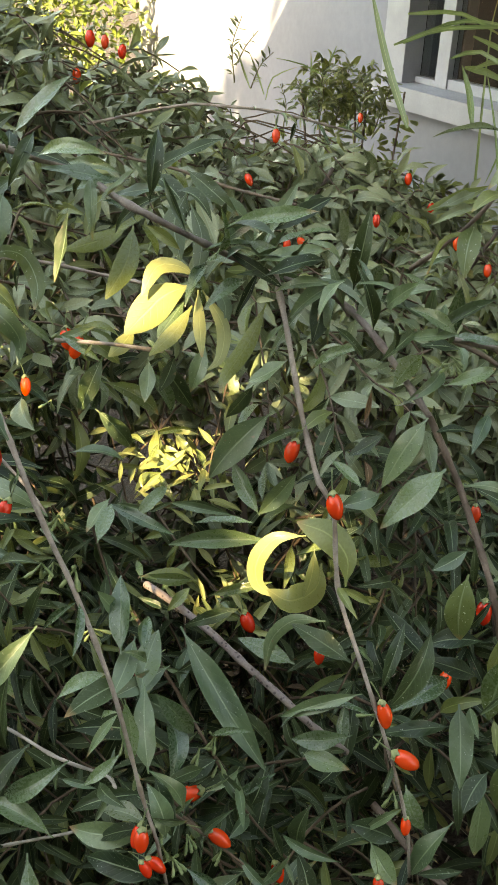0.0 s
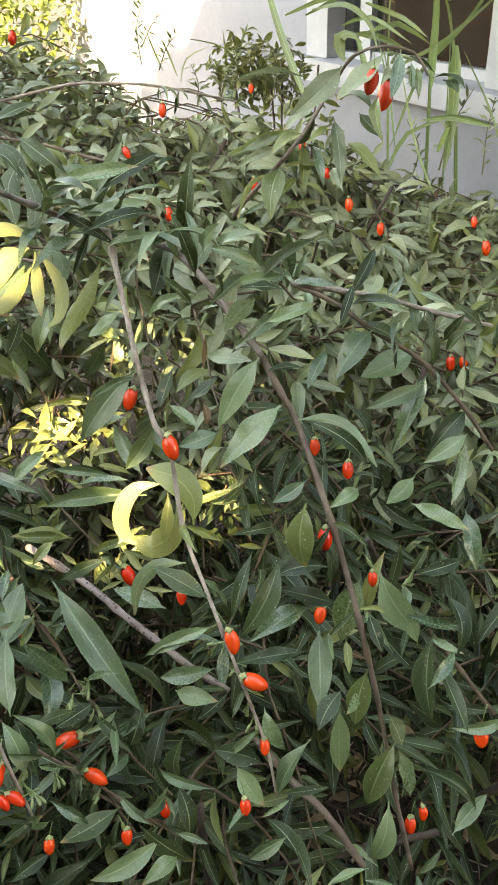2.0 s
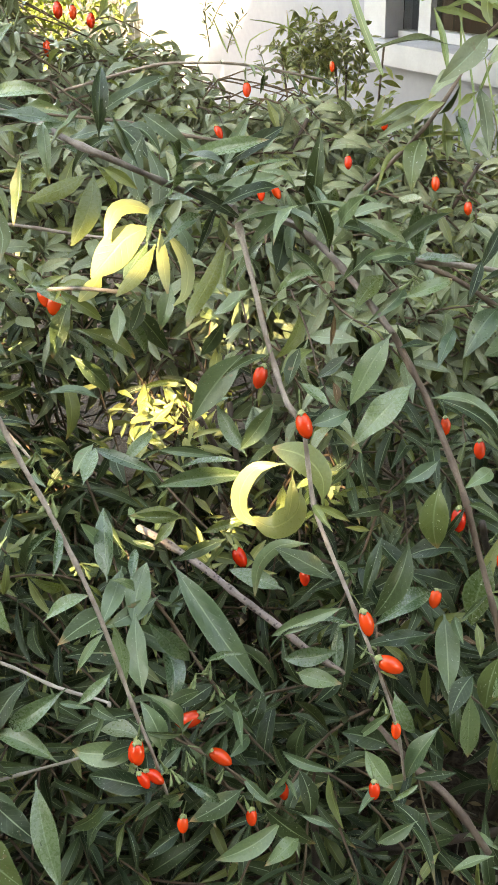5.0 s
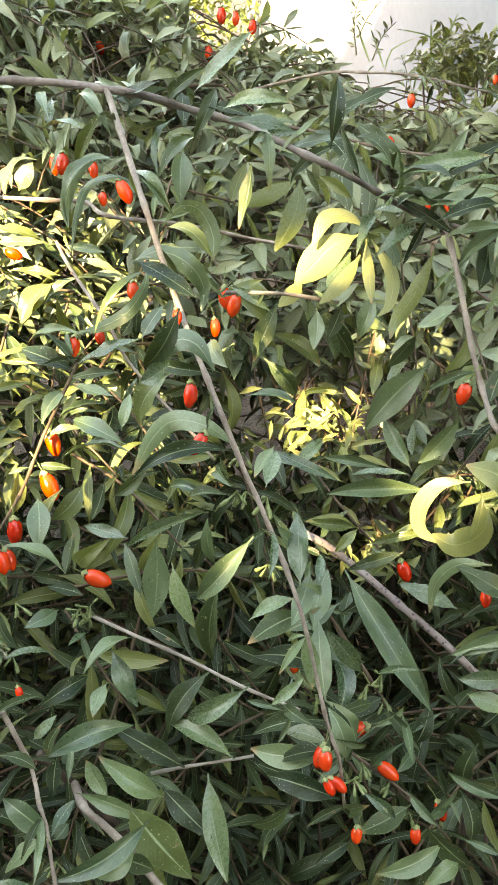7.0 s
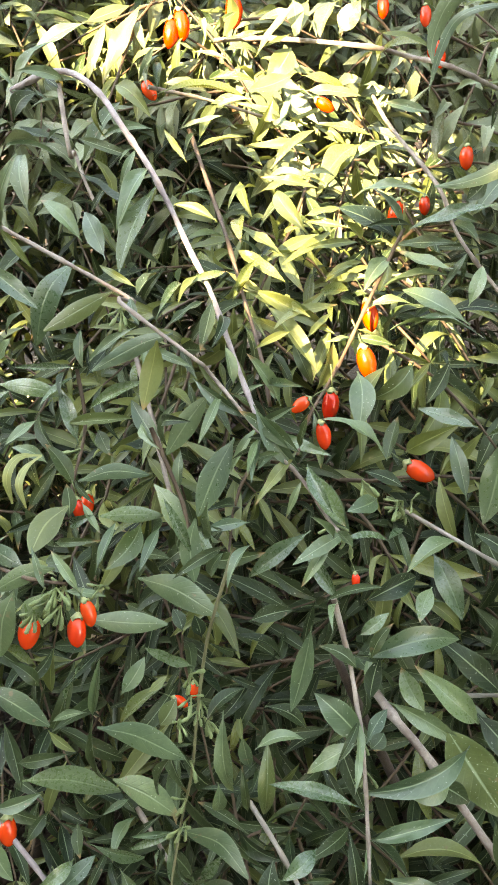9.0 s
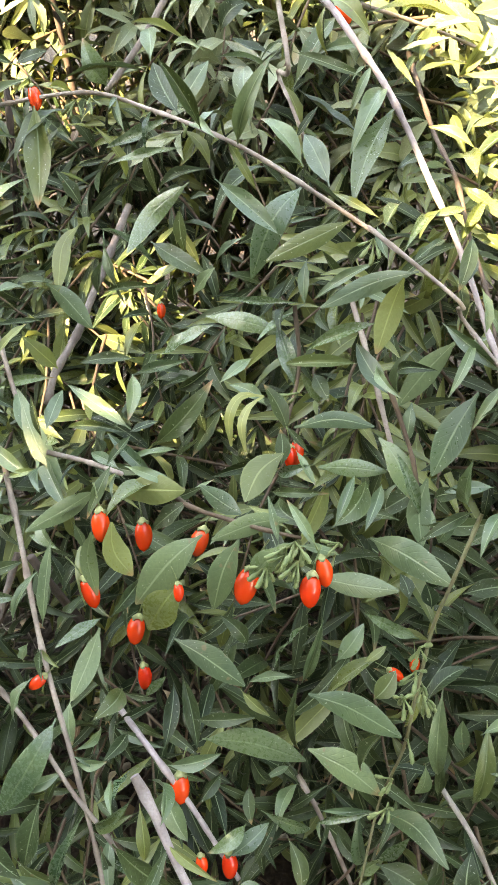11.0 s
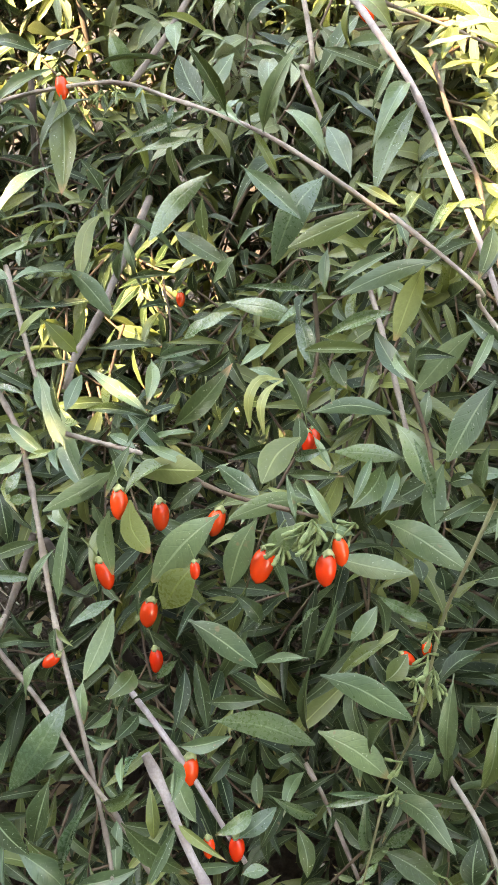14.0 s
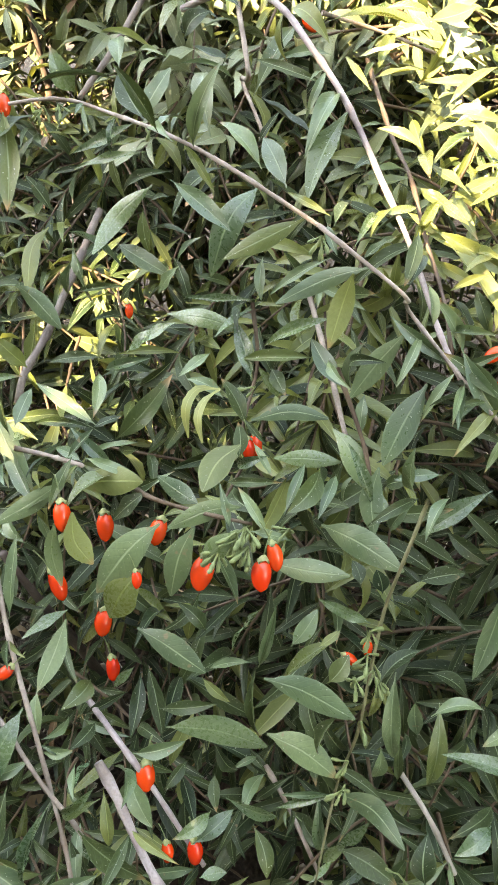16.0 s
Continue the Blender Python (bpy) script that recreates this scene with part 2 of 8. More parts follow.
LEAF_MESH = [[mesh_of("leaf", *form[:2], material, form[2]) for form in FORMS] for material in LEAF]
dice = random.Random(11)


def turn_to(foot, tip, width, up):
    """The pose that lays a form's foot and tip on two points, with its face towards up."""
    along = Vector(tip) - Vector(foot)
    length = along.length
    y = along / length
    x = y.cross(Vector(up)).normalized()
    z = x.cross(y)
    m = Matrix((x * width, y * length, z * length)).transposed().to_4x4()
    m.translation = foot
    return m


OUTER = {}


def cell_of(p):
    """The cell of p in a fan of lines from the open side of the thicket, and how far in it lies."""
    d = p[1] + 0.085
    return (int(p[0] * 0.45 / d // 0.01), int((1.45 - p[2]) / d // 0.024)), d


def outer(*points):
    """Notes where the outermost leaves, berries and canes lie, so that the inner foliage keeps behind them."""
    for p in points:
        if p[1] > 0:
            cell, d = cell_of(p)
            OUTER[cell] = max(d, OUTER.get(cell, 0))


def leaf(branch, foot, tip, width, kind=0):
    """A leaf from its foot to its tip; kinds from 10 on are the same leaves, strongly arched."""
    form, kind = (7 if kind > 9 else dice.randrange(7)), kind % 10
    # most outer green leaves take the lightened copy, as better lit
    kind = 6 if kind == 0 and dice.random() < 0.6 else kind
    up = (dice.gauss(0, 0.3), -0.6 + dice.gauss(0, 0.28), 0.75)
    ob = new("leaf", LEAF_MESH[kind][form])
    ob.matrix_world = turn_to(foot, tip, width * 0.68, up)
    outer(*(ob.matrix_world @ Vector((s, v, 0.0)) for v in (0.15, 0.3, 0.45, 0.6, 0.75, 0.9) for s in (-0.25, 0.0, 0.25)))
    ob.parent = branch
    ob.matrix_parent_inverse = branch.matrix_world.inverted()
    if kind:
        ob["label"] = ("", "light yellow-green leaf, a tone also given to sunlit ones", "pale yellow leaf, lightened as if sunlit", "pale-spotted leaf", "dried brown leaf", "pale grey-green leaf, in the hazed tone", "grey-green leaf, lightened for its lit outer place")[kind]
    return ob


# ---- berries and buds ----
def lathe(bm, rings, sides, material_index):
    """A surface of revolution about z from (radius, z) pairs."""
    loops = [[bm.verts.new((r * math.cos(2 * math.pi * k / sides), r * math.sin(2 * math.pi * k / sides), z)) for k in range(sides)] for r, z in rings]
    for a, b in zip(loops, loops[1:]):
        for k in range(sides):
            f = bm.faces.new((a[k], a[(k + 1) % sides], b[(k + 1) % sides], b[k]))
            f.material_index, f.smooth = material_index, True
    for ring in (loops[0], loops[-1]):
        f = bm.faces.new(ring)
        f.material_index, f.smooth = material_index, True


def berry_form(slim, bend):
    """A hanging oval berry, 1 long, its middle at 0, with a papery cup of pointed lobes and a thin stalk at its upper end."""
    bm = bmesh.new()
    lathe(bm, [(slim * math.sin(math.pi * v) ** 0.46 * (1.04 - 0.12 * v) if 0 < v < 1 else 0.03, 0.5 - v) for v in [k / 11 for k in range(12)]], 14, 0)
    lathe(bm, [(0.03, 0.6), (0.07, 0.57), (slim * 0.36, 0.53), (slim * 0.52, 0.48), (slim * 0.7, 0.42), (slim * 0.5, 0.46), (0.05, 0.49)], 12, 1)
    lathe(bm, [(0.03, 0.58), (0.024, 0.85), (0.022, 1.1), (0.035, 1.3)], 5, 2)
    for v in bm.verts:
        v.co.x += bend * v.co.z ** 2 * (1 if v.co.z > 0 else 0.4)
        if 0.41 < v.co.z < 0.43:
            v.co.z += 0.075 * math.sin(4 * math.atan2(v.co.y, v.co.x))
    mesh = bpy.data.meshes.new("berry")
    bmesh.ops.recalc_face_normals(bm, faces=bm.faces)
    bm.to_mesh(mesh)
    bm.free()
    mesh.materials.append(BERRY)
    mesh.materials.append(CALYX)
    mesh.materials.append(BUD)
    return mesh


BERRIES = [berry_form(0.28, 0.1), berry_form(0.3, -0.14), berry_form(0.265, 0.2)]


def berry(branch, middle, hang, length):
    outer(*(Vector(middle) + Vector((dx, 0, dz)) * length for dx in (-0.3, 0, 0.3) for dz in (-0.5, -0.2, 0.2, 0.5, 0.8)))
    ob = new("berry", dice.choice(BERRIES))
    ob.matrix_world = Matrix.Translation(middle) @ Vector(hang).to_track_quat("-Z", "Y").to_matrix().to_4x4() @ Matrix.Diagonal((length, length, length, 1))
    ob.parent = branch
    ob.matrix_parent_inverse = branch.matrix_world.inverted()
    ob["label"] = "ripe orange-red berry"
    return ob


def bud_form():
    bm = bmesh.new()
    lathe(bm, [(0.05, 0.0), (0.045, -0.3), (0.05, -0.5), (0.095, -0.58), (0.11, -0.72), (0.09, -0.85), (0.11, -0.93), (0.03, -1.0)], 7, 0)
    for v in bm.verts:
        v.co.x += 0.12 * v.co.z ** 2
    mesh = bpy.data.meshes.new("flower_bud")
    bm.to_mesh(mesh)
    bm.free()
    mesh.materials.append(BUD)
    return mesh


BUD_MESH = bud_form()


def buds(branch, foot, count):
    for _ in range(count):
        hang = Vector((dice.gauss(0, 0.55), dice.gauss(-0.35, 0.45), -0.7 + dice.gauss(0, 0.3)))
        size = dice.uniform(0.008, 0.014)
        ob = new("flower_bud", BUD_MESH)
        ob.matrix_world = Matrix.Translation(foot) @ hang.to_track_quat("-Z", "Y").to_matrix().to_4x4() @ Matrix.Diagonal((size, size, size, 1))
        ob.parent = branch
        ob.matrix_parent_inverse = branch.matrix_world.inverted()


# ---- canes ----
def smooth_line(points, step=0.008):
    """A rounded line through the points, and how far along it each of its points lies."""
    p = [Vector(q) for q in points]
    p = [2 * p[0] - p[1], *p, 2 * p[-1] - p[-2]]
    line = []
    for a, b, c, d in zip(p, p[1:], p[2:], p[3:]):
        n = max(2, int((c - b).length / step))
        for k in range(n):
            u = k / n
            line.append(0.5 * (2 * b + (c - a) * u + (2 * a - 5 * b + 4 * c - d) * u * u + (3 * b - a - 3 * c + d) * u ** 3))
    return [*line, p[-2]]


def tube(line, r0, r1, sides=8, knots=0.0, verts=None, faces=None):
    verts, faces = ([] if verts is None else verts), ([] if faces is None else faces)
    start, n = len(verts), len(line)
    for i, q in enumerate(line):
        along = (line[min(i + 1, n - 1)] - line[max(i - 1, 0)]).normalized()
        x = along.cross(Vector((0.31, 0.52, 0.79))).normalized()
        y = along.cross(x)
        r = r0 + (r1 - r0) * i / max(1, n - 1)
        if knots:
            r *= 1 + knots * max(0, math.sin(i * 2.1 + q.x * 90)) ** 6 + 0.06 * math.sin(i * 0.9)
        for k in range(sides):
            a = 2 * math.pi * k / sides
            verts.append(tuple(q + x * (r * math.cos(a)) + y * (r * math.sin(a))))
        if i:
            b = start + (i - 1) * sides
            faces.extend((b + k, b + (k + 1) % sides, b + sides + (k + 1) % sides, b + sides + k) for k in range(sides))
    faces.append(tuple(range(start, start + sides)))
    faces.append(tuple(range(start + (n - 1) * sides, start + n * sides)))
    return verts, faces


CANE_LABEL = {"green": "thin greenish shoot", "pale": "pale grey-brown cane", "lilac": "lilac-grey woody cane", "white": "whitish dry cane", "twig": "thin olive-brown twig",
              "bark": "brown woody cane", "dark": "dark brown old branch", "speckled": "pale cane with dark specks"}


def cane(shrub, bark, r0, r1, *points):
    """A cane in millimetres of thickness through some points, with small leaf tufts and short spurs at its knots."""
    line = smooth_line(points)
    if bark != "dark":
        outer(*line)
    mesh = mesh_of("branch", *tube(line, r0 / 1000, r1 / 1000, 8, 0.38), BARK[bark])
    ob = link("branch", mesh, shrub, CANE_LABEL[bark])
    step = 4 if bark in ("pale", "twig", "lilac") else 7
    if bark != "dark":
        for i in range(step, len(line) - 1, step):
            if dice.random() < 0.5:
                along = (line[i + 1] - line[i - 1]).normalized()
                for _ in range(dice.choice((1, 2, 2, 3))):
                    side = along.cross(Vector((dice.gauss(0, 1), dice.gauss(-0.5, 1), dice.gauss(0.2, 1)))).normalized()
                    way = (side + along * dice.uniform(0.0, 0.7) + Vector((0, -0.1, -0.25))).normalized()
                    size = dice.uniform(0.014, 0.042)
                    leaf(ob, line[i], line[i] + way * size, size * dice.uniform(0.18, 0.28), 0 if dice.random() < 0.8 else 1)
    return ob


def ribbon(branch, width, kind, *points):
    """A leaf bent along a line of points, from its foot to its tip."""
    line = smooth_line(points, 0.004)
    outer(*line)
    n, verts, faces, uvs = len(line), [], [], []
    for i, q in enumerate(line):
        v = i / (n - 1)
        along = (line[min(i + 1, n - 1)] - line[max(i - 1, 0)]).normalized()
        x = along.cross(Vector((0.2, -0.75, 0.65))).normalized()
        z = x.cross(along)
        half = max(0.0006, width / 2 * math.sin(math.pi * min(1.0, max(0.0, (v - 0.05) / 0.95))) ** 0.8)
        verts += [tuple(q - x * half), tuple(q + z * half * 0.25), tuple(q + x * half)]
        uvs += [(0, v), (0.5, v), (1, v)]
        if i:
            b = 3 * i - 3
            faces += [(b, b + 1, b + 4, b + 3), (b + 1, b + 2, b + 5, b + 4)]
    link("leaf", mesh_of("leaf", verts, faces, LEAF[kind or 6], uvs), branch, ("drooping green leaf in the lightened outer tone", "curled yellow-green leaf", "curled pale yellow leaf, partly lightened for sun", "drooping pale-spotted leaf")[kind])


def shoot(shrub, size, pairs, *points):
    """A thin leafy shoot that stands out against what lies behind."""
    line = smooth_line(points, 0.006)
    ob = link("shoot", mesh_of("shoot", *tube(line, 0.0018, 0.0009, 5), BARK["green"]), shrub, "thin leafy shoot")
    for k in range(pairs):
        i = min(len(line) - 2, int((0.15 + 0.85 * k / pairs) * (len(line) - 1)))
        along = (line[i + 1] - line[i]).normalized()
        for _ in range(2):
            side = along.cross(Vector((dice.gauss(0, 1), dice.gauss(0, 1), dice.gauss(0, 1)))).normalized()
            way = (side + along * dice.uniform(0.1, 0.8)).normalized()
            long = size * dice.uniform(0.6, 1.15)
            leaf(ob, line[i], line[i] + way * long, long * dice.uniform(0.26, 0.36), 5)


def tuft_of(branch, middle, count, size, kind=1, reach=0.03):
    """Small leaves in a loose tuft; paler kinds lighten the sunlit spots."""
    for _ in range(count):
        foot = Vector(middle) + Vector((dice.gauss(0, reach), dice.gauss(0, reach), dice.gauss(0, reach * 0.5)))
        way = Vector((dice.gauss(0, 0.8), dice.gauss(0, 0.8), dice.gauss(0.1, 0.5))).normalized()
        long = size * dice.uniform(0.6, 1.2)
        leaf(branch, foot, foot + way * long, long * dice.uniform(0.22, 0.36), kind if kind == 0 or dice.random() < 0.7 else 1)


# ---- ground: one sheet of bare soil that rises a little under the shrubs ----
def ground_height(x, y):
    bank = 0.42 * math.exp(-((x + 0.1) / 1.6) ** 4 - ((y - 0.9) / 0.95) ** 4)
    return bank + 0.02 * noise.noise((x * 2.3, y * 2.3, 0.0)) * math.exp(-(x * x + y * y) / 60)


def build_ground():
    side = [math.copysign(abs(k / 40) ** 3 * 400 + abs(k / 40) * 3.2, k) for k in range(-40, 41)]
    verts = [(x, y + 0.8, ground_height(x, y + 0.8)) for y in side for x in side]
    n = len(side)
    faces = [(j * n + i, j * n + i + 1, (j + 1) * n + i + 1, (j + 1) * n + i) for j in range(n - 1) for i in range(n - 1)]
    return tagged(new("ground", mesh_of("ground", verts, faces, SOIL)), "bare reddish-brown soil under the shrubs", "ground", kind="structure")


ground = build_ground()


# ---- the house: a white rendered wall that runs off at a slant ----
FOOT = Vector((0.643, 3.913, 0.0))
ALONG = Vector((0.4967, -0.8679, 0.0))
OUT = Vector((-0.8679, -0.4967, 0.0))
HOUSE = Matrix((ALONG, -OUT, Vector((0, 0, 1)))).transposed().to_4x4()
HOUSE.translation = FOOT


def build_wall():
    """The wall in lengths along it, depth behind its face and height, with an opening for the window."""
    bm = bmesh.new()
    box(bm, (-2.93, 0, -0.2), (-0.005, 0.25, 3.0), HOUSE)
    box(bm, (0.945, 0, -0.2), (5.0, 0.25, 3.0), HOUSE)
    box(bm, (-0.005, 0, -0.2), (0.945, 0.25, 0.90), HOUSE)
    box(bm, (-0.005, 0, 2.05), (0.945, 0.25, 3.0), HOUSE)
    box(bm, (-2.93, 0.25, -0.2), (-2.68, 4.0, 3.0), HOUSE)
    ob = part("wall_house", bm, PLASTER, None)
    return tagged(ob, "white rendered house wall, partly in sun", "wall", kind="structure")


build_wall()
# unseen slab, added to throw the slanting shade on the window wall
bm = bmesh.new()
box(bm, (-0.03, -1.75, 2.12), (2.75, 0.0, 2.27), HOUSE)
bmesh.ops.bevel(bm, geom=bm.edges, offset=0.012, segments=2)
tagged(part("unseen_eave", bm, ROOFING, None), "unseen roof slab added to shade the window wall", "roof", kind="structure")
# room walls and a partition, near black to stand for an unlit room
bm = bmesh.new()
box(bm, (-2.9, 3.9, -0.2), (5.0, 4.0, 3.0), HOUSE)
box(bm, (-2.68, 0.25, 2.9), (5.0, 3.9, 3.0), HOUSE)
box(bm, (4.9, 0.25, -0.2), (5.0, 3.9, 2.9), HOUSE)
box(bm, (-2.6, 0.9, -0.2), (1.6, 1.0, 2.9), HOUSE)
tagged(part("wall_inner", bm, ROOM_UNLIT, None), "room walls coloured near black, as if unlit", "wall", kind="structure")


# an unseen wall behind and beside the path, added to cut low sky light
bm = bmesh.new()
box(bm, (-4.2, -3.25, -0.2), (5.0, -3.0, 3.3))
box(bm, (-4.2, -3.0, -0.2), (-3.95, 3.0, 2.2))
tagged(part("wall_added", bm, UNSEEN_WALL, None), "unseen brown wall added to cut low sky light", "wall", kind="structure")


def build_window():
    win = thing("window_1", *FOOT, "white-framed window with a dark room behind", "window", kind="structure")

    def bars(name, material, boxes, label="", bevel=0.004):
        bm = bmesh.new()
        for lo, hi in boxes:
            box(bm, lo, hi, HOUSE)
        if bevel:
            bmesh.ops.bevel(bm, geom=bm.edges, offset=bevel, segments=2)
        return part(name, bm, material, win, label)

    bars("window_frame", PAINT, [((-0.155, -0.03, 0.925), (-0.002, 0.12, 2.12)), ((0.942, -0.03, 0.925), (1.09, 0.12, 2.12)),
                                 ((-0.002, -0.03, 2.0), (0.942, 0.12, 2.12))], "white painted surround")
    bars("window_sill", PAINT, [((-0.18, -0.09, 0.835), (1.14, 0.16, 0.923))], "chalky white sill")
    bars("sash", PAINT, [((0.135, 0.04, 0.925), (0.21, 0.1, 2.0)), ((0.0, 0.04, 0.925), (0.135, 0.1, 0.95)),
                         ((0.21, 0.05, 0.925), (0.94, 0.1, 0.965)), ((0.21, 0.05, 1.95), (0.94, 0.1, 2.0))], "white sash bars", 0.003)
    bars("pane", GLASS, [((0.002, 0.066, 0.952), (0.133, 0.072, 1.998))], "", 0).visible_shadow = False
    bars("pane", GLASS, [((0.212, 0.07, 0.967), (0.938, 0.076, 1.948))], "", 0).visible_shadow = False
    folds, faces = [], []
    for k in range(25):
        u, d = 0.0 + k * 0.0062, 0.2 + 0.025 * math.sin(k * 1.4)
        folds += [tuple(HOUSE @ Vector((u, d, 0.92))), tuple(HOUSE @ Vector((u, d, 2.05)))]
        if k:
            faces.append((2 * k - 2, 2 * k, 2 * k + 1, 2 * k - 1))
    link("curtain", mesh_of("curtain", folds, faces, CURTAIN), win, "brownish curtain")


build_window()


def build_pipe():
    pipe = thing("drainpipe", *(HOUSE @ Vector((-2.98, -0.02, 0.0))), "grey drainpipe at the wall's corner", "pipe")
    verts, faces = tube([HOUSE @ Vector((-2.98, -0.02, z)) for z in (-0.2, 0.5, 1.4, 2.2, 2.9)], 0.045, 0.045, 12)
    link("pipe", mesh_of("pipe", verts, faces, PIPE), pipe)
    for z in (0.6, 1.15, 2.2):
        verts, faces = tube([HOUSE @ Vector((-2.98, -0.02, z)), HOUSE @ Vector((-2.98, -0.02, z + 0.05))], 0.054, 0.054, 12)
        link("bracket", mesh_of("bracket", verts, faces, PIPE), pipe)


build_pipe()


# ---- foliage by the thousand ----
def spread(form, places):
    """One mesh's points, faces and uvs from a form laid at many poses."""
    verts, faces, uvs = form
    ones = np.c_[verts, np.ones(len(verts))]
    all_verts = np.concatenate([(ones @ np.array(m).T)[:, :3] for m in places])
    n = len(verts)
    all_faces = [tuple(i + k * n for i in f) for k in range(len(places)) for f in faces]
    return all_verts.tolist(), all_faces, np.tile(uvs, (len(places), 1))


def gather(groups):
    verts, faces, uvs = [], [], []
    for form, places in groups:
        if places:
            v, f, u = spread(form, places)
            faces += [tuple(i + len(verts) for i in face) for face in f]
            verts += v
            uvs.append(u)
    return verts, faces, np.concatenate(uvs)


SMALL = [leaf_form(8, 2, arch, fold, 0.0, broad, curve) for arch, fold, broad, curve in
         ((0.05, 0.18, 0.9, 0.0), (0.12, 0.22, 1.0, 0.18), (0.18, 0.2, 0.85, -0.2), (-0.03, 0.28, 0.95, 0.12), (0.25, 0.25, 0.9, -0.08))]

COARSE = [leaf_form(4, 2, arch, fold, 0.0, broad, curve) for arch, fold, broad, curve in
          ((0.05, 0.18, 0.9, 0.0), (0.12, 0.22, 1.0, 0.18), (0.18, 0.2, 0.85, -0.2), (-0.03, 0.28, 0.95, 0.12), (0.25, 0.25, 0.9, -0.08))]


def step_between(a, b, v):
    v = min(1.0, max(0.0, (v - a) / (b - a)))
    return v * v * (3 - 2 * v)


def mound(x, y):
    """The height to which the leafy mass reaches."""
    z = 1.25 - 0.55 * math.exp(-(max(y, -0.25) - 0.05) / 0.3)
    z -= 0.36 * step_between(0.5, 1.0, y) * min(0.9, max(-0.9, x))
    z -= 0.05 * math.exp(-((x - 0.05) / 0.3) ** 2 - ((y - 0.32) / 0.16) ** 2)
    z -= 0.09 * math.exp(-((x + 0.01) ** 2 + (y - 0.47) ** 2) / 0.012)
    z -= 0.1 * math.exp(-((x + 0.04) ** 2 + (y - 0.56) ** 2) / 0.005)
    z -= 0.15 * step_between(0.1, 0.3, x) * step_between(0.42, 0.22, y)
    z -= 0.6 * step_between(1.45, 2.1, y) + 0.5 * step_between(0.75, 1.3, x)
    z -= 0.16 * math.exp(-((x + 0.045) ** 2 + (y - 0.665) ** 2) / 0.005) + 0.09 * math.exp(-(x ** 2 + (y - 0.577) ** 2) / 0.006)
    z += 0.02 * step_between(0.15, -0.25, x) * step_between(1.1, 1.4, y)
    return z + 0.035 * noise.noise((x * 5, y * 5, 3.0))


# places chosen for sun, reached through gaps left in the unseen crown, and how wide
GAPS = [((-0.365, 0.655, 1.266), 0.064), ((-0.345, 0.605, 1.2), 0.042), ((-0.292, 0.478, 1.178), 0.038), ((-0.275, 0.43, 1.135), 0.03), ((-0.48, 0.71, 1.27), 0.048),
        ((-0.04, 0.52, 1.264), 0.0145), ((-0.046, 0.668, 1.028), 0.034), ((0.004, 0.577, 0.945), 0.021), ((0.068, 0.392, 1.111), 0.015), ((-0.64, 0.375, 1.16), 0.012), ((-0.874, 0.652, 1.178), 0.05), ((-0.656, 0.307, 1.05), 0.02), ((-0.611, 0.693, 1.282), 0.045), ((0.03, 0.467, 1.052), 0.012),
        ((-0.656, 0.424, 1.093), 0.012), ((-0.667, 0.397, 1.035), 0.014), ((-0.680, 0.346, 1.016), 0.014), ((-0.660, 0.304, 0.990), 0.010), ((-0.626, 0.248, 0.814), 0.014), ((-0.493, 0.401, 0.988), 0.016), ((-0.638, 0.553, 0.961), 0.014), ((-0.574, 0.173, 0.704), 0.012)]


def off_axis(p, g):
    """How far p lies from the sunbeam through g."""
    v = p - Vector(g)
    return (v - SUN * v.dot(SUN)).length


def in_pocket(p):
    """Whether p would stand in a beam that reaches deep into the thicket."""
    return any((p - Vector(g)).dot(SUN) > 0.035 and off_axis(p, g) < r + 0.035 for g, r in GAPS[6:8])


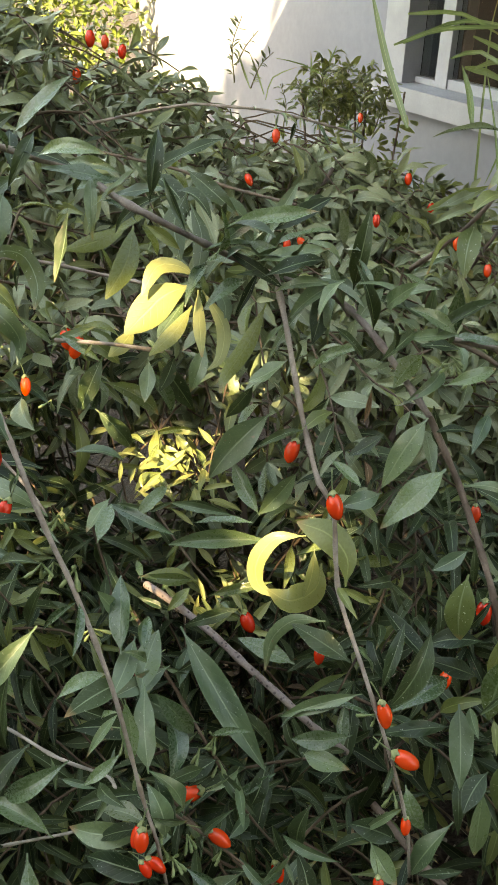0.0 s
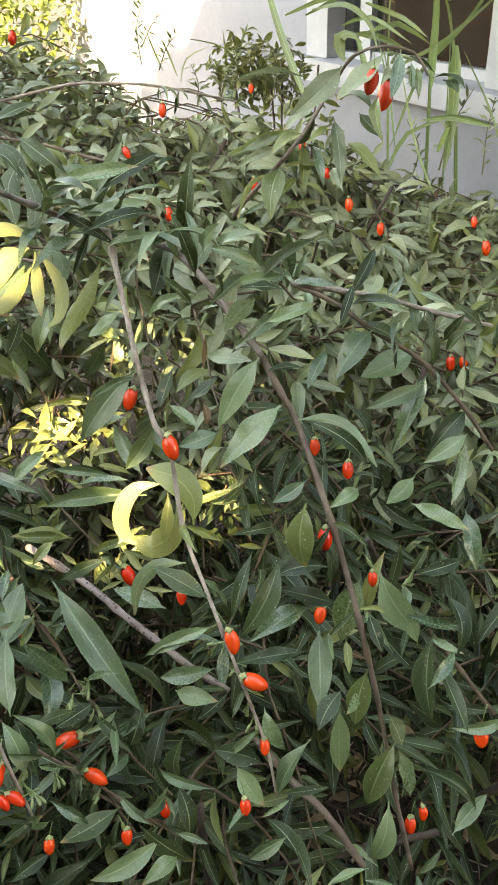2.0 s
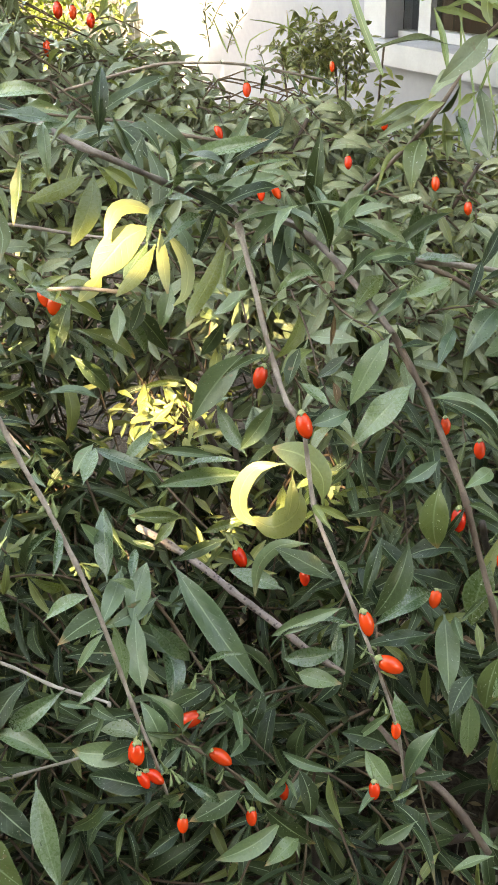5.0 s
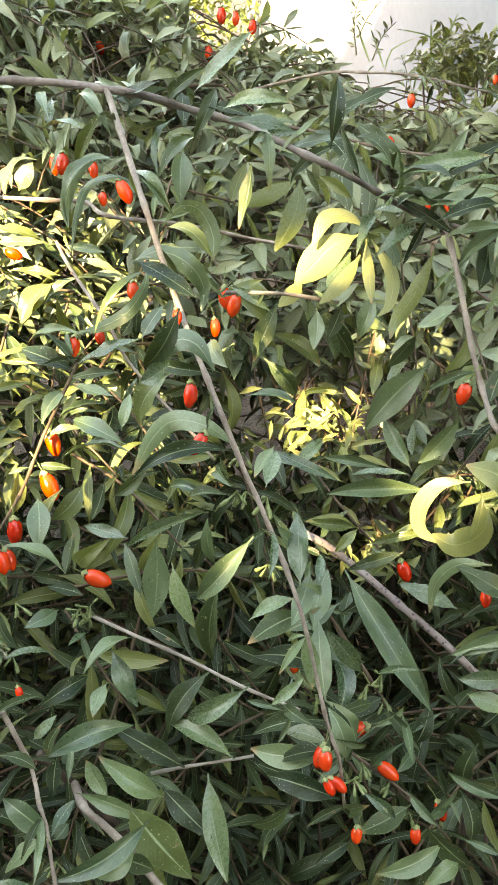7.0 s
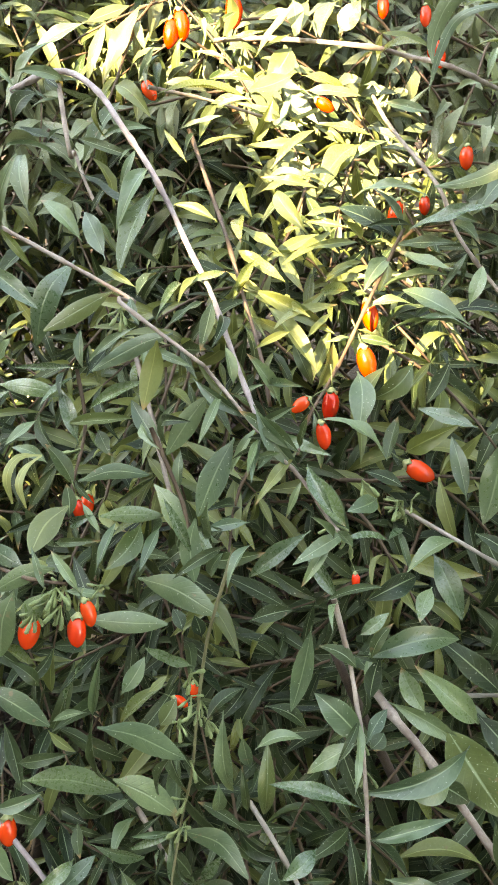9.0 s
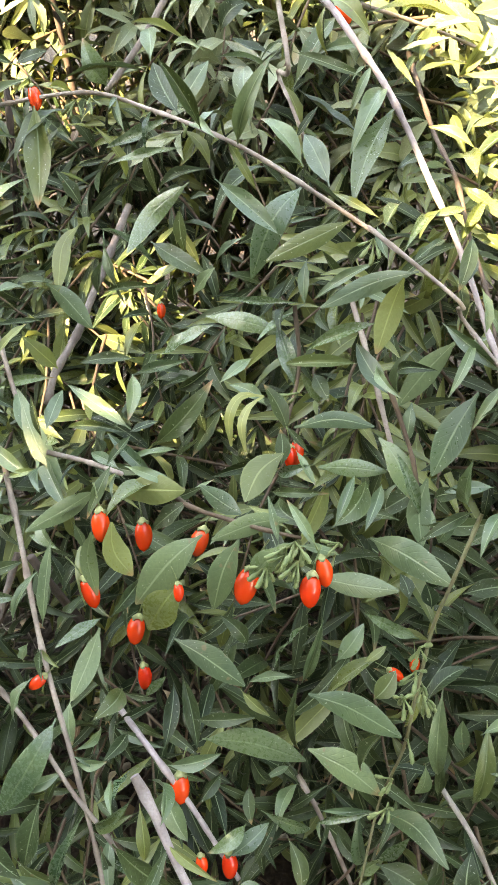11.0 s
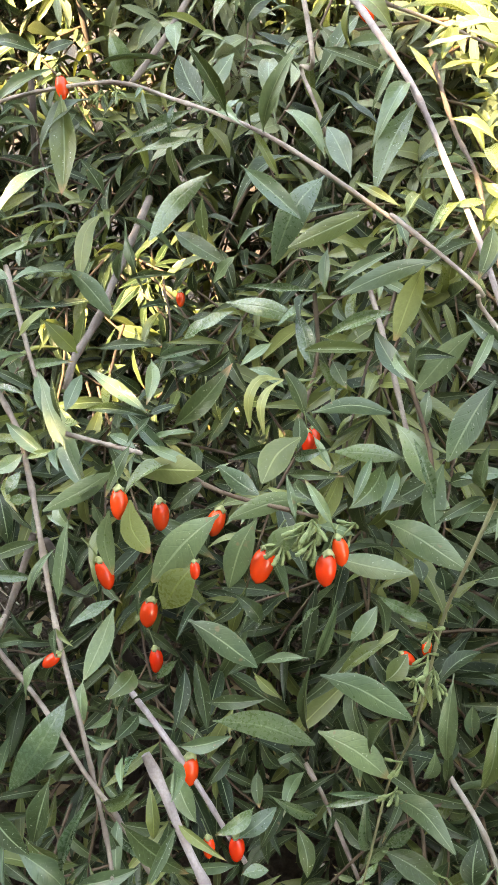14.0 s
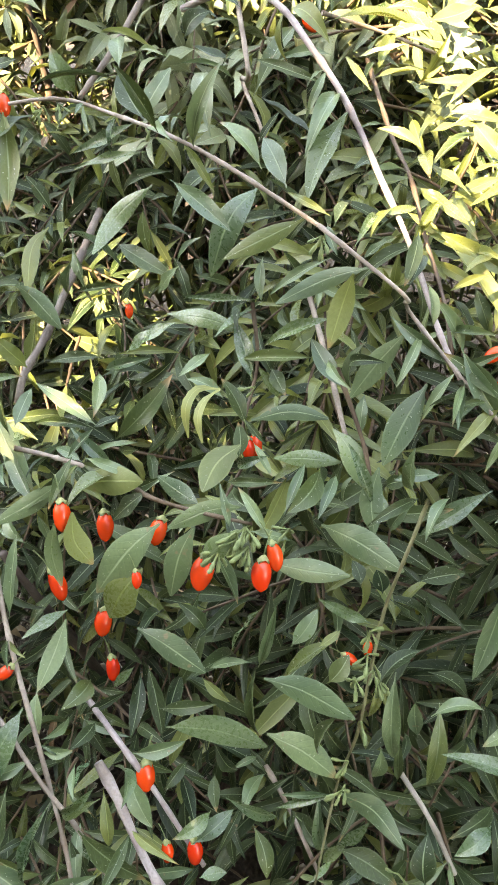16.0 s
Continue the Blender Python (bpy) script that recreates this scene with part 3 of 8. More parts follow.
def fill(shrub, seed, count, x0, x1, y0, y1, deep, least, young=0.12, size=(0.024, 0.08, 0.05), slim=(0.14, 0.22), kinds=(0, 1), gappy=0.06, forms=SMALL):
    """Leafy twigs within a part of the mound, with leaves in small rosettes at their knots: foliage and bare twigs, each as one mesh."""
    rng = random.Random(seed)
    lay = {kind: [[] for _ in forms] for kind in range(3)}
    wood_v, wood_f = [], []
    for _ in range(count):
        x, y = rng.uniform(x0, x1), rng.uniform(y0, y1)
        z = mound(x, y) - least - deep * rng.random() ** 1.3
        if z < ground_height(x, y) + 0.1 or noise.noise((x * 12, y * 12, z * 12 + 5)) < gappy:
            continue
        way = Vector((rng.gauss(0.25, 0.8), rng.gauss(-0.55, 0.6), rng.gauss(-0.1, 0.4))).normalized()
        p, line = Vector((x, y, z)), []
        for k in range(rng.randrange(5, 11)):
            line.append(p.copy())
            p = p + way * 0.024
            way = (way + Vector((rng.gauss(0, 0.1), rng.gauss(0, 0.1), rng.gauss(-0.08, 0.08)))).normalized()
            p.z = min(p.z, mound(p.x, p.y) - least)
        tube(line, 0.0016, 0.0009, 4, 0, wood_v, wood_f)
        for i in range(1, len(line)):
            along = (line[i] - line[i - 1]).normalized()
            a, turn = rng.uniform(0, 6.28), along.orthogonal().normalized()
            for k in range(rng.choice((0, 2, 3, 4)) + (2 if i == len(line) - 1 else 0)):
                side = Matrix.Rotation(a + 2.4 * k, 3, along) @ turn
                out = (side * rng.uniform(0.6, 1.0) + along * rng.uniform(0.2, 0.9) + Vector((0, -0.1, -0.35 * rng.random()))).normalized()
                length = rng.triangular(*size) * (1 if k < 2 else 0.72)
                up = Vector((rng.gauss(0, 0.55), rng.gauss(-0.5, 0.45), 0.85))
                if abs(out.dot(up.normalized())) > 0.95:
                    continue
                place = turn_to(line[i], line[i] + out * length, length * rng.uniform(*slim), up)
                tests = [place @ Vector((s, v, 0)) for s, v in ((0, 0.3), (0, 0.6), (0, 0.95), (-0.35, 0.5), (0.35, 0.5))]
                if in_pocket(tests[1]) or any(q[1] < -0.02 or OUTER.get(cell_of(q)[0], 0) > cell_of(q)[1] - 0.025 for q in tests):
                    continue
                dry = rng.random() < 0.008 and length < 0.045
                lay[2 if dry else 1 if rng.random() < young else 0][rng.randrange(len(forms))].append(place)
    for kind in (0, 1, 2):
        verts, faces, uvs = gather(list(zip(forms, lay[kind])))
        mesh = mesh_of("foliage", verts, faces, LEAF[(*kinds, 4)[kind]], uvs)
        link("foliage", mesh, shrub, ("dark green lance-shaped leaves in dense tufts", "lighter leaves among the dark ones, more in sunlit parts", "dry brown leaves caught among the twigs")[kind], kind="stuff")
    link("brushwood", mesh_of("brushwood", wood_v, wood_f, BARK["twig"]), shrub, "thin brown twigs among the leaves", kind="stuff")


def old_wood(shrub, seed, count, x0, x1, y0, y1):
    """Bare old stems that rise from the soil inside the shrub."""
    rng = random.Random(seed)
    for _ in range(count):
        x, y = rng.uniform(x0, x1), rng.uniform(y0, y1)
        foot = Vector((x, y, ground_height(x, y) - 0.02))
        head = Vector((x + rng.gauss(0.05, 0.12), y + rng.gauss(-0.1, 0.12), mound(x, y) - 0.08))
        middle = (foot + head) / 2 + Vector((rng.gauss(0, 0.05), rng.gauss(0, 0.05), 0))
        line = smooth_line((foot, middle, head), 0.03)
        link("stem", mesh_of("stem", *tube(line, rng.uniform(0.005, 0.009), 0.003, 7, 0.2), BARK["old"]), shrub, "dark old stem rising from the soil")


def shrub_at(x, y, label):
    return thing("goji_shrub", x, y, ground_height(x, y), label, "shrub", "goji shrubs of the thicket")


shrub_right = shrub_at(0.3, 0.6, "arching goji shrub with dark leaves and red berries")
shrub_middle = shrub_at(-0.1, 0.7, "dense goji shrub with long canes and sunlit leaf tufts")
shrub_left = shrub_at(-0.5, 0.6, "goji shrub with lilac canes and hanging orange-red berries")
shrub_far = shrub_at(-0.1, 1.3, "sprawling goji shrub before the house wall, few berries")

old_wood(shrub_right, 5, 7, 0.1, 0.6, 0.3, 0.8)
old_wood(shrub_middle, 6, 7, -0.25, 0.1, 0.35, 0.8)
old_wood(shrub_left, 7, 9, -0.9, -0.3, 0.3, 0.8)
old_wood(shrub_far, 8, 9, -1.0, 0.6, 0.9, 1.5)

# ---- canes, leaves and berries that stand out ----

b = cane(shrub_far, "pale", 2.0, 1.5,
         (-0.208, 1.093, 1.285), (-0.087, 1.126, 1.305), (-0.020, 1.092, 1.311), (0.044, 1.098, 1.304), (0.148, 1.153, 1.271))
berry(b, (0.303, 1.103, 1.134), (-0.02, -0.44, -0.90), 0.0215)
berry(b, (0.347, 1.082, 1.103), (-0.02, -0.44, -0.90), 0.0199)
berry(b, (0.042, 1.156, 1.263), (-0.02, -0.44, -0.90), 0.0209)
berry(b, (-0.212, 1.437, 1.330), (-0.02, -0.44, -0.90), 0.0243)
berry(b, (-0.241, 1.447, 1.343), (-0.02, -0.44, -0.90), 0.0243)
berry(b, (0.497, 1.057, 1.077), (-0.02, -0.44, -0.90), 0.0232)
berry(b, (0.482, 1.079, 1.109), (-0.02, -0.44, -0.90), 0.0182)
berry(b, (0.174, 1.313, 1.260), (-0.02, -0.44, -0.90), 0.0162)
berry(b, (0.250, 1.260, 1.182), (-0.02, -0.44, -0.90), 0.0198)
berry(b, (0.286, 1.234, 1.144), (-0.02, -0.44, -0.90), 0.0198)
berry(b, (-0.283, 1.404, 1.297), (0.02, -0.45, -0.89), 0.0267)
berry(b, (-0.264, 1.441, 1.348), (0.02, -0.45, -0.89), 0.0288)
berry(b, (-0.462, 1.386, 1.313), (0.30, -0.39, -0.87), 0.0244)
tuft_of(b, (-0.208, 1.093, 1.285), 3, 0.036, 0, 0.006)
tuft_of(b, (0.148, 1.153, 1.271), 3, 0.036, 0, 0.006)
b = cane(shrub_far, "twig", 1.8, 1.3,
         (-0.196, 0.954, 1.287), (-0.077, 0.836, 1.297), (-0.005, 0.771, 1.294), (0.056, 0.660, 1.311))
berry(b, (0.010, 0.925, 1.262), (0.40, -0.41, -0.82), 0.0161)
berry(b, (0.158, 0.896, 1.227), (-0.02, -0.44, -0.90), 0.0161)
tuft_of(b, (-0.196, 0.954, 1.287), 3, 0.036, 0, 0.006)
tuft_of(b, (0.056, 0.660, 1.311), 3, 0.036, 0, 0.006)
b = cane(shrub_far, "pale", 2.0, 1.6,
         (0.168, 0.505, 1.261), (0.228, 0.487, 1.256), (0.276, 0.496, 1.237), (0.323, 0.496, 1.223))
berry(b, (0.390, 0.812, 1.023), (-0.02, -0.44, -0.90), 0.0197)
berry(b, (0.406, 0.811, 1.024), (-0.02, -0.44, -0.90), 0.0197)
tuft_of(b, (0.168, 0.505, 1.261), 3, 0.036, 0, 0.006)
tuft_of(b, (0.323, 0.496, 1.223), 3, 0.036, 0, 0.006)
tuft_of(b, (0.226, 0.479, 1.263), 5, 0.045, 0, 0.02)

b = cane(shrub_right, "pale", 2.1, 0.9,
         (0.038, 0.488, 1.313), (0.047, 0.451, 1.284), (0.057, 0.415, 1.246), (0.068, 0.380, 1.218), (0.077, 0.368, 1.208), (0.081, 0.354, 1.169), (0.085, 0.342, 1.151), (0.100, 0.313, 1.119), (0.118, 0.281, 1.077), (0.131, 0.271, 1.029), (0.137, 0.264, 0.985))
leaf(b, (0.150, 0.235, 0.958), (0.129, 0.258, 0.969), 0.0155, 0)
leaf(b, (0.143, 0.243, 0.971), (0.116, 0.240, 0.951), 0.0155, 0)
leaf(b, (0.099, 0.409, 1.217), (0.101, 0.396, 1.206), 0.0086, 4)
berry(b, (0.051, 0.401, 1.227), (-0.30, -0.40, -0.86), 0.0160)
berry(b, (0.078, 0.367, 1.209), (0.26, -0.43, -0.86), 0.0177)
berry(b, (0.076, 0.362, 1.084), (-0.02, -0.44, -0.90), 0.0140)
berry(b, (0.112, 0.296, 1.104), (0.19, -0.44, -0.88), 0.0177)
berry(b, (0.125, 0.278, 1.085), (0.88, -0.17, -0.43), 0.0183)
berry(b, (0.130, 0.270, 1.031), (-0.02, -0.44, -0.90), 0.0129)
berry(b, (0.115, 0.254, 0.990), (-0.02, -0.44, -0.90), 0.0139)
buds(b, (0.107, 0.298, 1.102), 3)
tuft_of(b, (0.038, 0.488, 1.313), 3, 0.036, 0, 0.006)
tuft_of(b, (0.137, 0.264, 0.985), 3, 0.036, 0, 0.006)
b = cane(shrub_right, "bark", 2.9, 2.7,
         (0.122, 0.332, 0.963), (0.152, 0.298, 0.949), (0.172, 0.273, 0.948), (0.198, 0.251, 0.915))
tuft_of(b, (0.122, 0.332, 0.963), 3, 0.036, 0, 0.006)
tuft_of(b, (0.198, 0.251, 0.915), 3, 0.036, 0, 0.006)
b = cane(shrub_right, "bark", 2.3, 1.6,
         (0.141, 0.423, 1.243), (0.152, 0.410, 1.223), (0.163, 0.400, 1.202), (0.179, 0.354, 1.163), (0.189, 0.342, 1.127), (0.200, 0.316, 1.084), (0.210, 0.310, 1.037), (0.216, 0.301, 1.005), (0.224, 0.279, 0.956), (0.237, 0.259, 0.892))
leaf(b, (0.165, 0.402, 1.205), (0.211, 0.388, 1.172), 0.0150, 10)
leaf(b, (0.219, 0.277, 0.952), (0.202, 0.261, 0.906), 0.0241, 0)
leaf(b, (0.244, 0.389, 1.137), (0.288, 0.382, 1.114), 0.0182, 0)
leaf(b, (0.244, 0.300, 0.957), (0.288, 0.283, 0.923), 0.0171, 0)
leaf(b, (0.268, 0.271, 0.914), (0.299, 0.293, 0.929), 0.0188, 0)
berry(b, (0.177, 0.347, 1.143), (-0.02, -0.44, -0.90), 0.0169)
berry(b, (0.214, 0.360, 1.093), (-0.02, -0.44, -0.90), 0.0124)
berry(b, (0.175, 0.396, 1.185), (-0.02, -0.44, -0.90), 0.0127)
berry(b, (0.197, 0.386, 1.171), (-0.02, -0.44, -0.90), 0.0135)
berry(b, (0.237, 0.276, 0.922), (-0.02, -0.44, -0.90), 0.0145)
berry(b, (0.247, 0.280, 0.930), (-0.02, -0.44, -0.90), 0.0128)
tuft_of(b, (0.141, 0.423, 1.243), 3, 0.036, 0, 0.006)
tuft_of(b, (0.237, 0.259, 0.892), 3, 0.036, 0, 0.006)
tuft_of(b, (0.125, 0.423, 1.278), 6, 0.045, 0, 0.02)
tuft_of(b, (0.203, 0.302, 1.081), 5, 0.045, 0, 0.02)
b = cane(shrub_right, "dark", 2.6, 2.1,
         (0.071, 0.541, 1.287), (0.102, 0.473, 1.282), (0.141, 0.423, 1.243))
leaf(b, (0.103, 0.434, 1.256), (0.100, 0.432, 1.231), 0.0055, 4)
buds(b, (0.156, 0.442, 1.273), 6)
tuft_of(b, (0.073, 0.486, 1.313), 7, 0.045, 0, 0.02)
tuft_of(b, (0.099, 0.431, 1.308), 8, 0.045, 0, 0.02)
b = cane(shrub_right, "twig", 2.0, 1.5,
         (0.173, 0.546, 1.244), (0.202, 0.518, 1.239), (0.232, 0.494, 1.223), (0.265, 0.476, 1.206), (0.295, 0.455, 1.176), (0.316, 0.436, 1.147))
leaf(b, (0.293, 0.413, 1.110), (0.297, 0.380, 1.076), 0.0219, 0)
tuft_of(b, (0.173, 0.546, 1.244), 3, 0.036, 0, 0.006)
tuft_of(b, (0.316, 0.436, 1.147), 3, 0.036, 0, 0.006)
tuft_of(b, (0.254, 0.470, 1.215), 6, 0.045, 0, 0.02)
b = cane(shrub_right, "bark", 1.5, 0.7,
         (0.126, 0.476, 1.324), (0.138, 0.456, 1.344), (0.160, 0.457, 1.366), (0.178, 0.474, 1.383), (0.195, 0.487, 1.405), (0.201, 0.450, 1.425), (0.218, 0.452, 1.429), (0.240, 0.466, 1.423), (0.248, 0.458, 1.411))
leaf(b, (0.220, 0.454, 1.426), (0.187, 0.425, 1.405), 0.0212, 5)
leaf(b, (0.196, 0.467, 1.417), (0.162, 0.437, 1.395), 0.0209, 5)
leaf(b, (0.184, 0.464, 1.400), (0.158, 0.440, 1.386), 0.0159, 5)
leaf(b, (0.167, 0.465, 1.383), (0.123, 0.442, 1.372), 0.0117, 1)
leaf(b, (0.162, 0.465, 1.380), (0.127, 0.443, 1.370), 0.0099, 5)
leaf(b, (0.159, 0.458, 1.370), (0.127, 0.439, 1.364), 0.0090, 5)
leaf(b, (0.176, 0.476, 1.409), (0.126, 0.461, 1.410), 0.0058, 5)
leaf(b, (0.190, 0.453, 1.390), (0.191, 0.417, 1.357), 0.0132, 5)
leaf(b, (0.196, 0.440, 1.378), (0.214, 0.414, 1.362), 0.0139, 1)
leaf(b, (0.195, 0.456, 1.400), (0.211, 0.438, 1.396), 0.0122, 5)
leaf(b, (0.204, 0.444, 1.394), (0.216, 0.423, 1.383), 0.0112, 0)
leaf(b, (0.216, 0.442, 1.404), (0.214, 0.413, 1.383), 0.0102, 1)
leaf(b, (0.173, 0.458, 1.380), (0.150, 0.438, 1.373), 0.0170, 1)
leaf(b, (0.171, 0.457, 1.377), (0.169, 0.427, 1.353), 0.0108, 1)
leaf(b, (0.177, 0.451, 1.374), (0.181, 0.423, 1.355), 0.0098, 0)
leaf(b, (0.158, 0.453, 1.361), (0.148, 0.422, 1.337), 0.0208, 3)
leaf(b, (0.229, 0.452, 1.427), (0.219, 0.423, 1.405), 0.0118, 0)
leaf(b, (0.222, 0.447, 1.418), (0.213, 0.428, 1.411), 0.0076, 5)
leaf(b, (0.238, 0.447, 1.418), (0.235, 0.423, 1.404), 0.0067, 1)
leaf(b, (0.235, 0.449, 1.421), (0.232, 0.426, 1.409), 0.0051, 0)
leaf(b, (0.190, 0.451, 1.387), (0.170, 0.430, 1.379), 0.0061, 1)
leaf(b, (0.157, 0.453, 1.361), (0.189, 0.439, 1.363), 0.0045, 1)
leaf(b, (0.188, 0.436, 1.364), (0.192, 0.415, 1.355), 0.0088, 5)
ribbon(b, 0.0047, 1, (0.215, 0.453, 1.428), (0.211, 0.466, 1.441), (0.199, 0.481, 1.449), (0.180, 0.492, 1.446))
ribbon(b, 0.0079, 1, (0.207, 0.461, 1.430), (0.201, 0.468, 1.434), (0.195, 0.471, 1.432), (0.195, 0.467, 1.425), (0.197, 0.462, 1.420))
ribbon(b, 0.0032, 1, (0.161, 0.444, 1.356), (0.147, 0.445, 1.358), (0.136, 0.442, 1.353), (0.128, 0.431, 1.337))
berry(b, (0.210, 0.439, 1.412), (-0.30, -0.40, -0.86), 0.0157)
berry(b, (0.221, 0.451, 1.402), (-0.24, -0.42, -0.88), 0.0190)
buds(b, (0.236, 0.461, 1.416), 4)
buds(b, (0.229, 0.467, 1.423), 5)
buds(b, (0.238, 0.462, 1.416), 4)
tuft_of(b, (0.126, 0.476, 1.324), 3, 0.036, 0, 0.006)
tuft_of(b, (0.248, 0.458, 1.411), 3, 0.036, 0, 0.006)
b = cane(shrub_right, "twig", 1.7, 1.5,
         (0.251, 0.337, 1.063), (0.269, 0.323, 1.043), (0.296, 0.301, 1.011))
leaf(b, (0.257, 0.328, 1.106), (0.260, 0.297, 1.078), 0.0195, 0)
berry(b, (0.285, 0.292, 1.000), (-0.02, -0.44, -0.90), 0.0180)
tuft_of(b, (0.251, 0.337, 1.063), 3, 0.036, 0, 0.006)
tuft_of(b, (0.296, 0.301, 1.011), 3, 0.036, 0, 0.006)

b = cane(shrub_middle, "pale", 2.0, 1.0,
         (-0.185, 0.476, 1.405), (-0.148, 0.394, 1.362), (-0.121, 0.349, 1.310), (-0.095, 0.311, 1.268), (-0.080, 0.295, 1.236), (-0.067, 0.283, 1.211), (-0.046, 0.259, 1.164), (-0.030, 0.240, 1.094), (-0.022, 0.229, 1.074), (-0.018, 0.232, 1.022))
leaf(b, (-0.159, 0.404, 1.380), (-0.191, 0.382, 1.346), 0.0133, 10)
leaf(b, (-0.151, 0.400, 1.372), (-0.130, 0.398, 1.346), 0.0053, 0)
leaf(b, (-0.130, 0.372, 1.348), (-0.101, 0.362, 1.332), 0.0130, 11)
leaf(b, (-0.146, 0.360, 1.333), (-0.108, 0.346, 1.315), 0.0175, 0)
leaf(b, (-0.137, 0.359, 1.329), (-0.168, 0.334, 1.299), 0.0078, 0)
leaf(b, (-0.098, 0.330, 1.277), (-0.137, 0.341, 1.278), 0.0117, 0)
leaf(b, (-0.084, 0.299, 1.244), (-0.141, 0.282, 1.234), 0.0140, 10)
leaf(b, (-0.075, 0.252, 1.160), (-0.050, 0.266, 1.166), 0.0128, 0)
leaf(b, (-0.008, 0.239, 1.030), (0.014, 0.235, 1.010), 0.0107, 0)
leaf(b, (-0.048, 0.211, 1.055), (-0.075, 0.208, 1.033), 0.0141, 0)
leaf(b, (-0.154, 0.282, 1.222), (-0.133, 0.287, 1.239), 0.0116, 0)
berry(b, (-0.033, 0.234, 1.068), (-0.30, -0.40, -0.86), 0.0164)
berry(b, (-0.022, 0.225, 1.055), (0.75, -0.28, -0.60), 0.0137)
berry(b, (-0.010, 0.224, 1.006), (-0.02, -0.44, -0.90), 0.0122)
berry(b, (-0.103, 0.363, 1.290), (0.02, -0.45, -0.89), 0.0115)
berry(b, (-0.112, 0.320, 1.268), (-0.12, -0.46, -0.88), 0.0155)
berry(b, (-0.106, 0.303, 1.246), (-0.52, -0.43, -0.74), 0.0154)
berry(b, (-0.119, 0.336, 1.309), (0.02, -0.45, -0.89), 0.0101)
berry(b, (-0.027, 0.218, 1.062), (0.44, -0.34, -0.83), 0.0120)
berry(b, (-0.030, 0.226, 1.076), (0.02, -0.45, -0.89), 0.0147)
buds(b, (-0.067, 0.290, 1.220), 5)
buds(b, (-0.013, 0.228, 1.057), 5)
buds(b, (-0.083, 0.286, 1.226), 4)
tuft_of(b, (-0.185, 0.476, 1.405), 3, 0.036, 0, 0.006)
tuft_of(b, (-0.018, 0.232, 1.022), 3, 0.036, 0, 0.006)
# tufts in lightened yellow where two sunbeams land
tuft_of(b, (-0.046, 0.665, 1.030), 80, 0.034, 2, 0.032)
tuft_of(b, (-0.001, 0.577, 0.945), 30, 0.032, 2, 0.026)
b = cane(shrub_middle, "dark", 3.0, 1.7,
         (-0.339, 0.514, 1.409), (-0.237, 0.504, 1.406), (-0.185, 0.476, 1.405), (-0.159, 0.477, 1.400), (-0.138, 0.517, 1.383), (-0.101, 0.528, 1.369), (-0.063, 0.472, 1.366), (-0.031, 0.460, 1.354), (0.018, 0.506, 1.313), (0.044, 0.497, 1.307), (0.081, 0.504, 1.291), (0.093, 0.518, 1.272))
tuft_of(b, (-0.082, 0.488, 1.380), 5, 0.052, 0, 0.012)
tuft_of(b, (-0.047, 0.454, 1.372), 5, 0.052, 0, 0.012)
tuft_of(b, (-0.007, 0.471, 1.345), 5, 0.052, 0, 0.012)
tuft_of(b, (0.031, 0.490, 1.322), 5, 0.052, 0, 0.012)
tuft_of(b, (0.062, 0.488, 1.311), 5, 0.052, 0, 0.012)
tuft_of(b, (0.087, 0.499, 1.293), 5, 0.052, 0, 0.012)
leaf(b, (-0.026, 0.543, 1.367), (0.012, 0.516, 1.343), 0.0185, 0)
berry(b, (-0.222, 0.473, 1.359), (-0.12, -0.46, -0.88), 0.0154)
tuft_of(b, (0.028, 0.484, 1.325), 6, 0.045, 0, 0.02)
tuft_of(b, (-0.210, 0.474, 1.409), 5, 0.045, 0, 0.02)
tuft_of(b, (-0.131, 0.466, 1.395), 6, 0.045, 0, 0.02)
tuft_of(b, (-0.080, 0.455, 1.381), 5, 0.045, 0, 0.02)
tuft_of(b, (0.015, 0.482, 1.331), 6, 0.045, 0, 0.02)
b = cane(shrub_middle, "pale", 1.7, 1.2,
         (-0.300, 0.634, 1.247), (-0.279, 0.603, 1.233), (-0.230, 0.536, 1.213), (-0.210, 0.517, 1.186), (-0.177, 0.493, 1.160), (-0.146, 0.465, 1.146), (-0.129, 0.448, 1.135))
leaf(b, (-0.199, 0.528, 1.201), (-0.183, 0.551, 1.221), 0.0208, 0)
leaf(b, (-0.309, 0.602, 1.210), (-0.331, 0.579, 1.177), 0.0278, 1)
leaf(b, (-0.338, 0.599, 1.218), (-0.395, 0.580, 1.214), 0.0130, 1)
leaf(b, (-0.295, 0.616, 1.221), (-0.342, 0.614, 1.227), 0.0139, 1)
leaf(b, (-0.306, 0.625, 1.210), (-0.330, 0.586, 1.182), 0.0314, 1)
leaf(b, (-0.283, 0.635, 1.212), (-0.316, 0.615, 1.192), 0.0124, 0)
berry(b, (-0.238, 0.537, 1.197), (0.17, -0.42, -0.89), 0.0145)
berry(b, (-0.336, 0.616, 1.242), (0.87, 0.08, -0.48), 0.0175)
berry(b, (-0.215, 0.575, 1.223), (0.15, -0.47, -0.87), 0.0180)
tuft_of(b, (-0.300, 0.634, 1.247), 3, 0.036, 0, 0.006)
tuft_of(b, (-0.129, 0.448, 1.135), 3, 0.036, 0, 0.006)
b = cane(shrub_middle, "white", 1.4, 1.0,
         (-0.207, 0.336, 1.071), (-0.170, 0.324, 1.065), (-0.132, 0.315, 1.055), (-0.091, 0.285, 1.067), (-0.061, 0.282, 1.055), (-0.047, 0.248, 1.092))
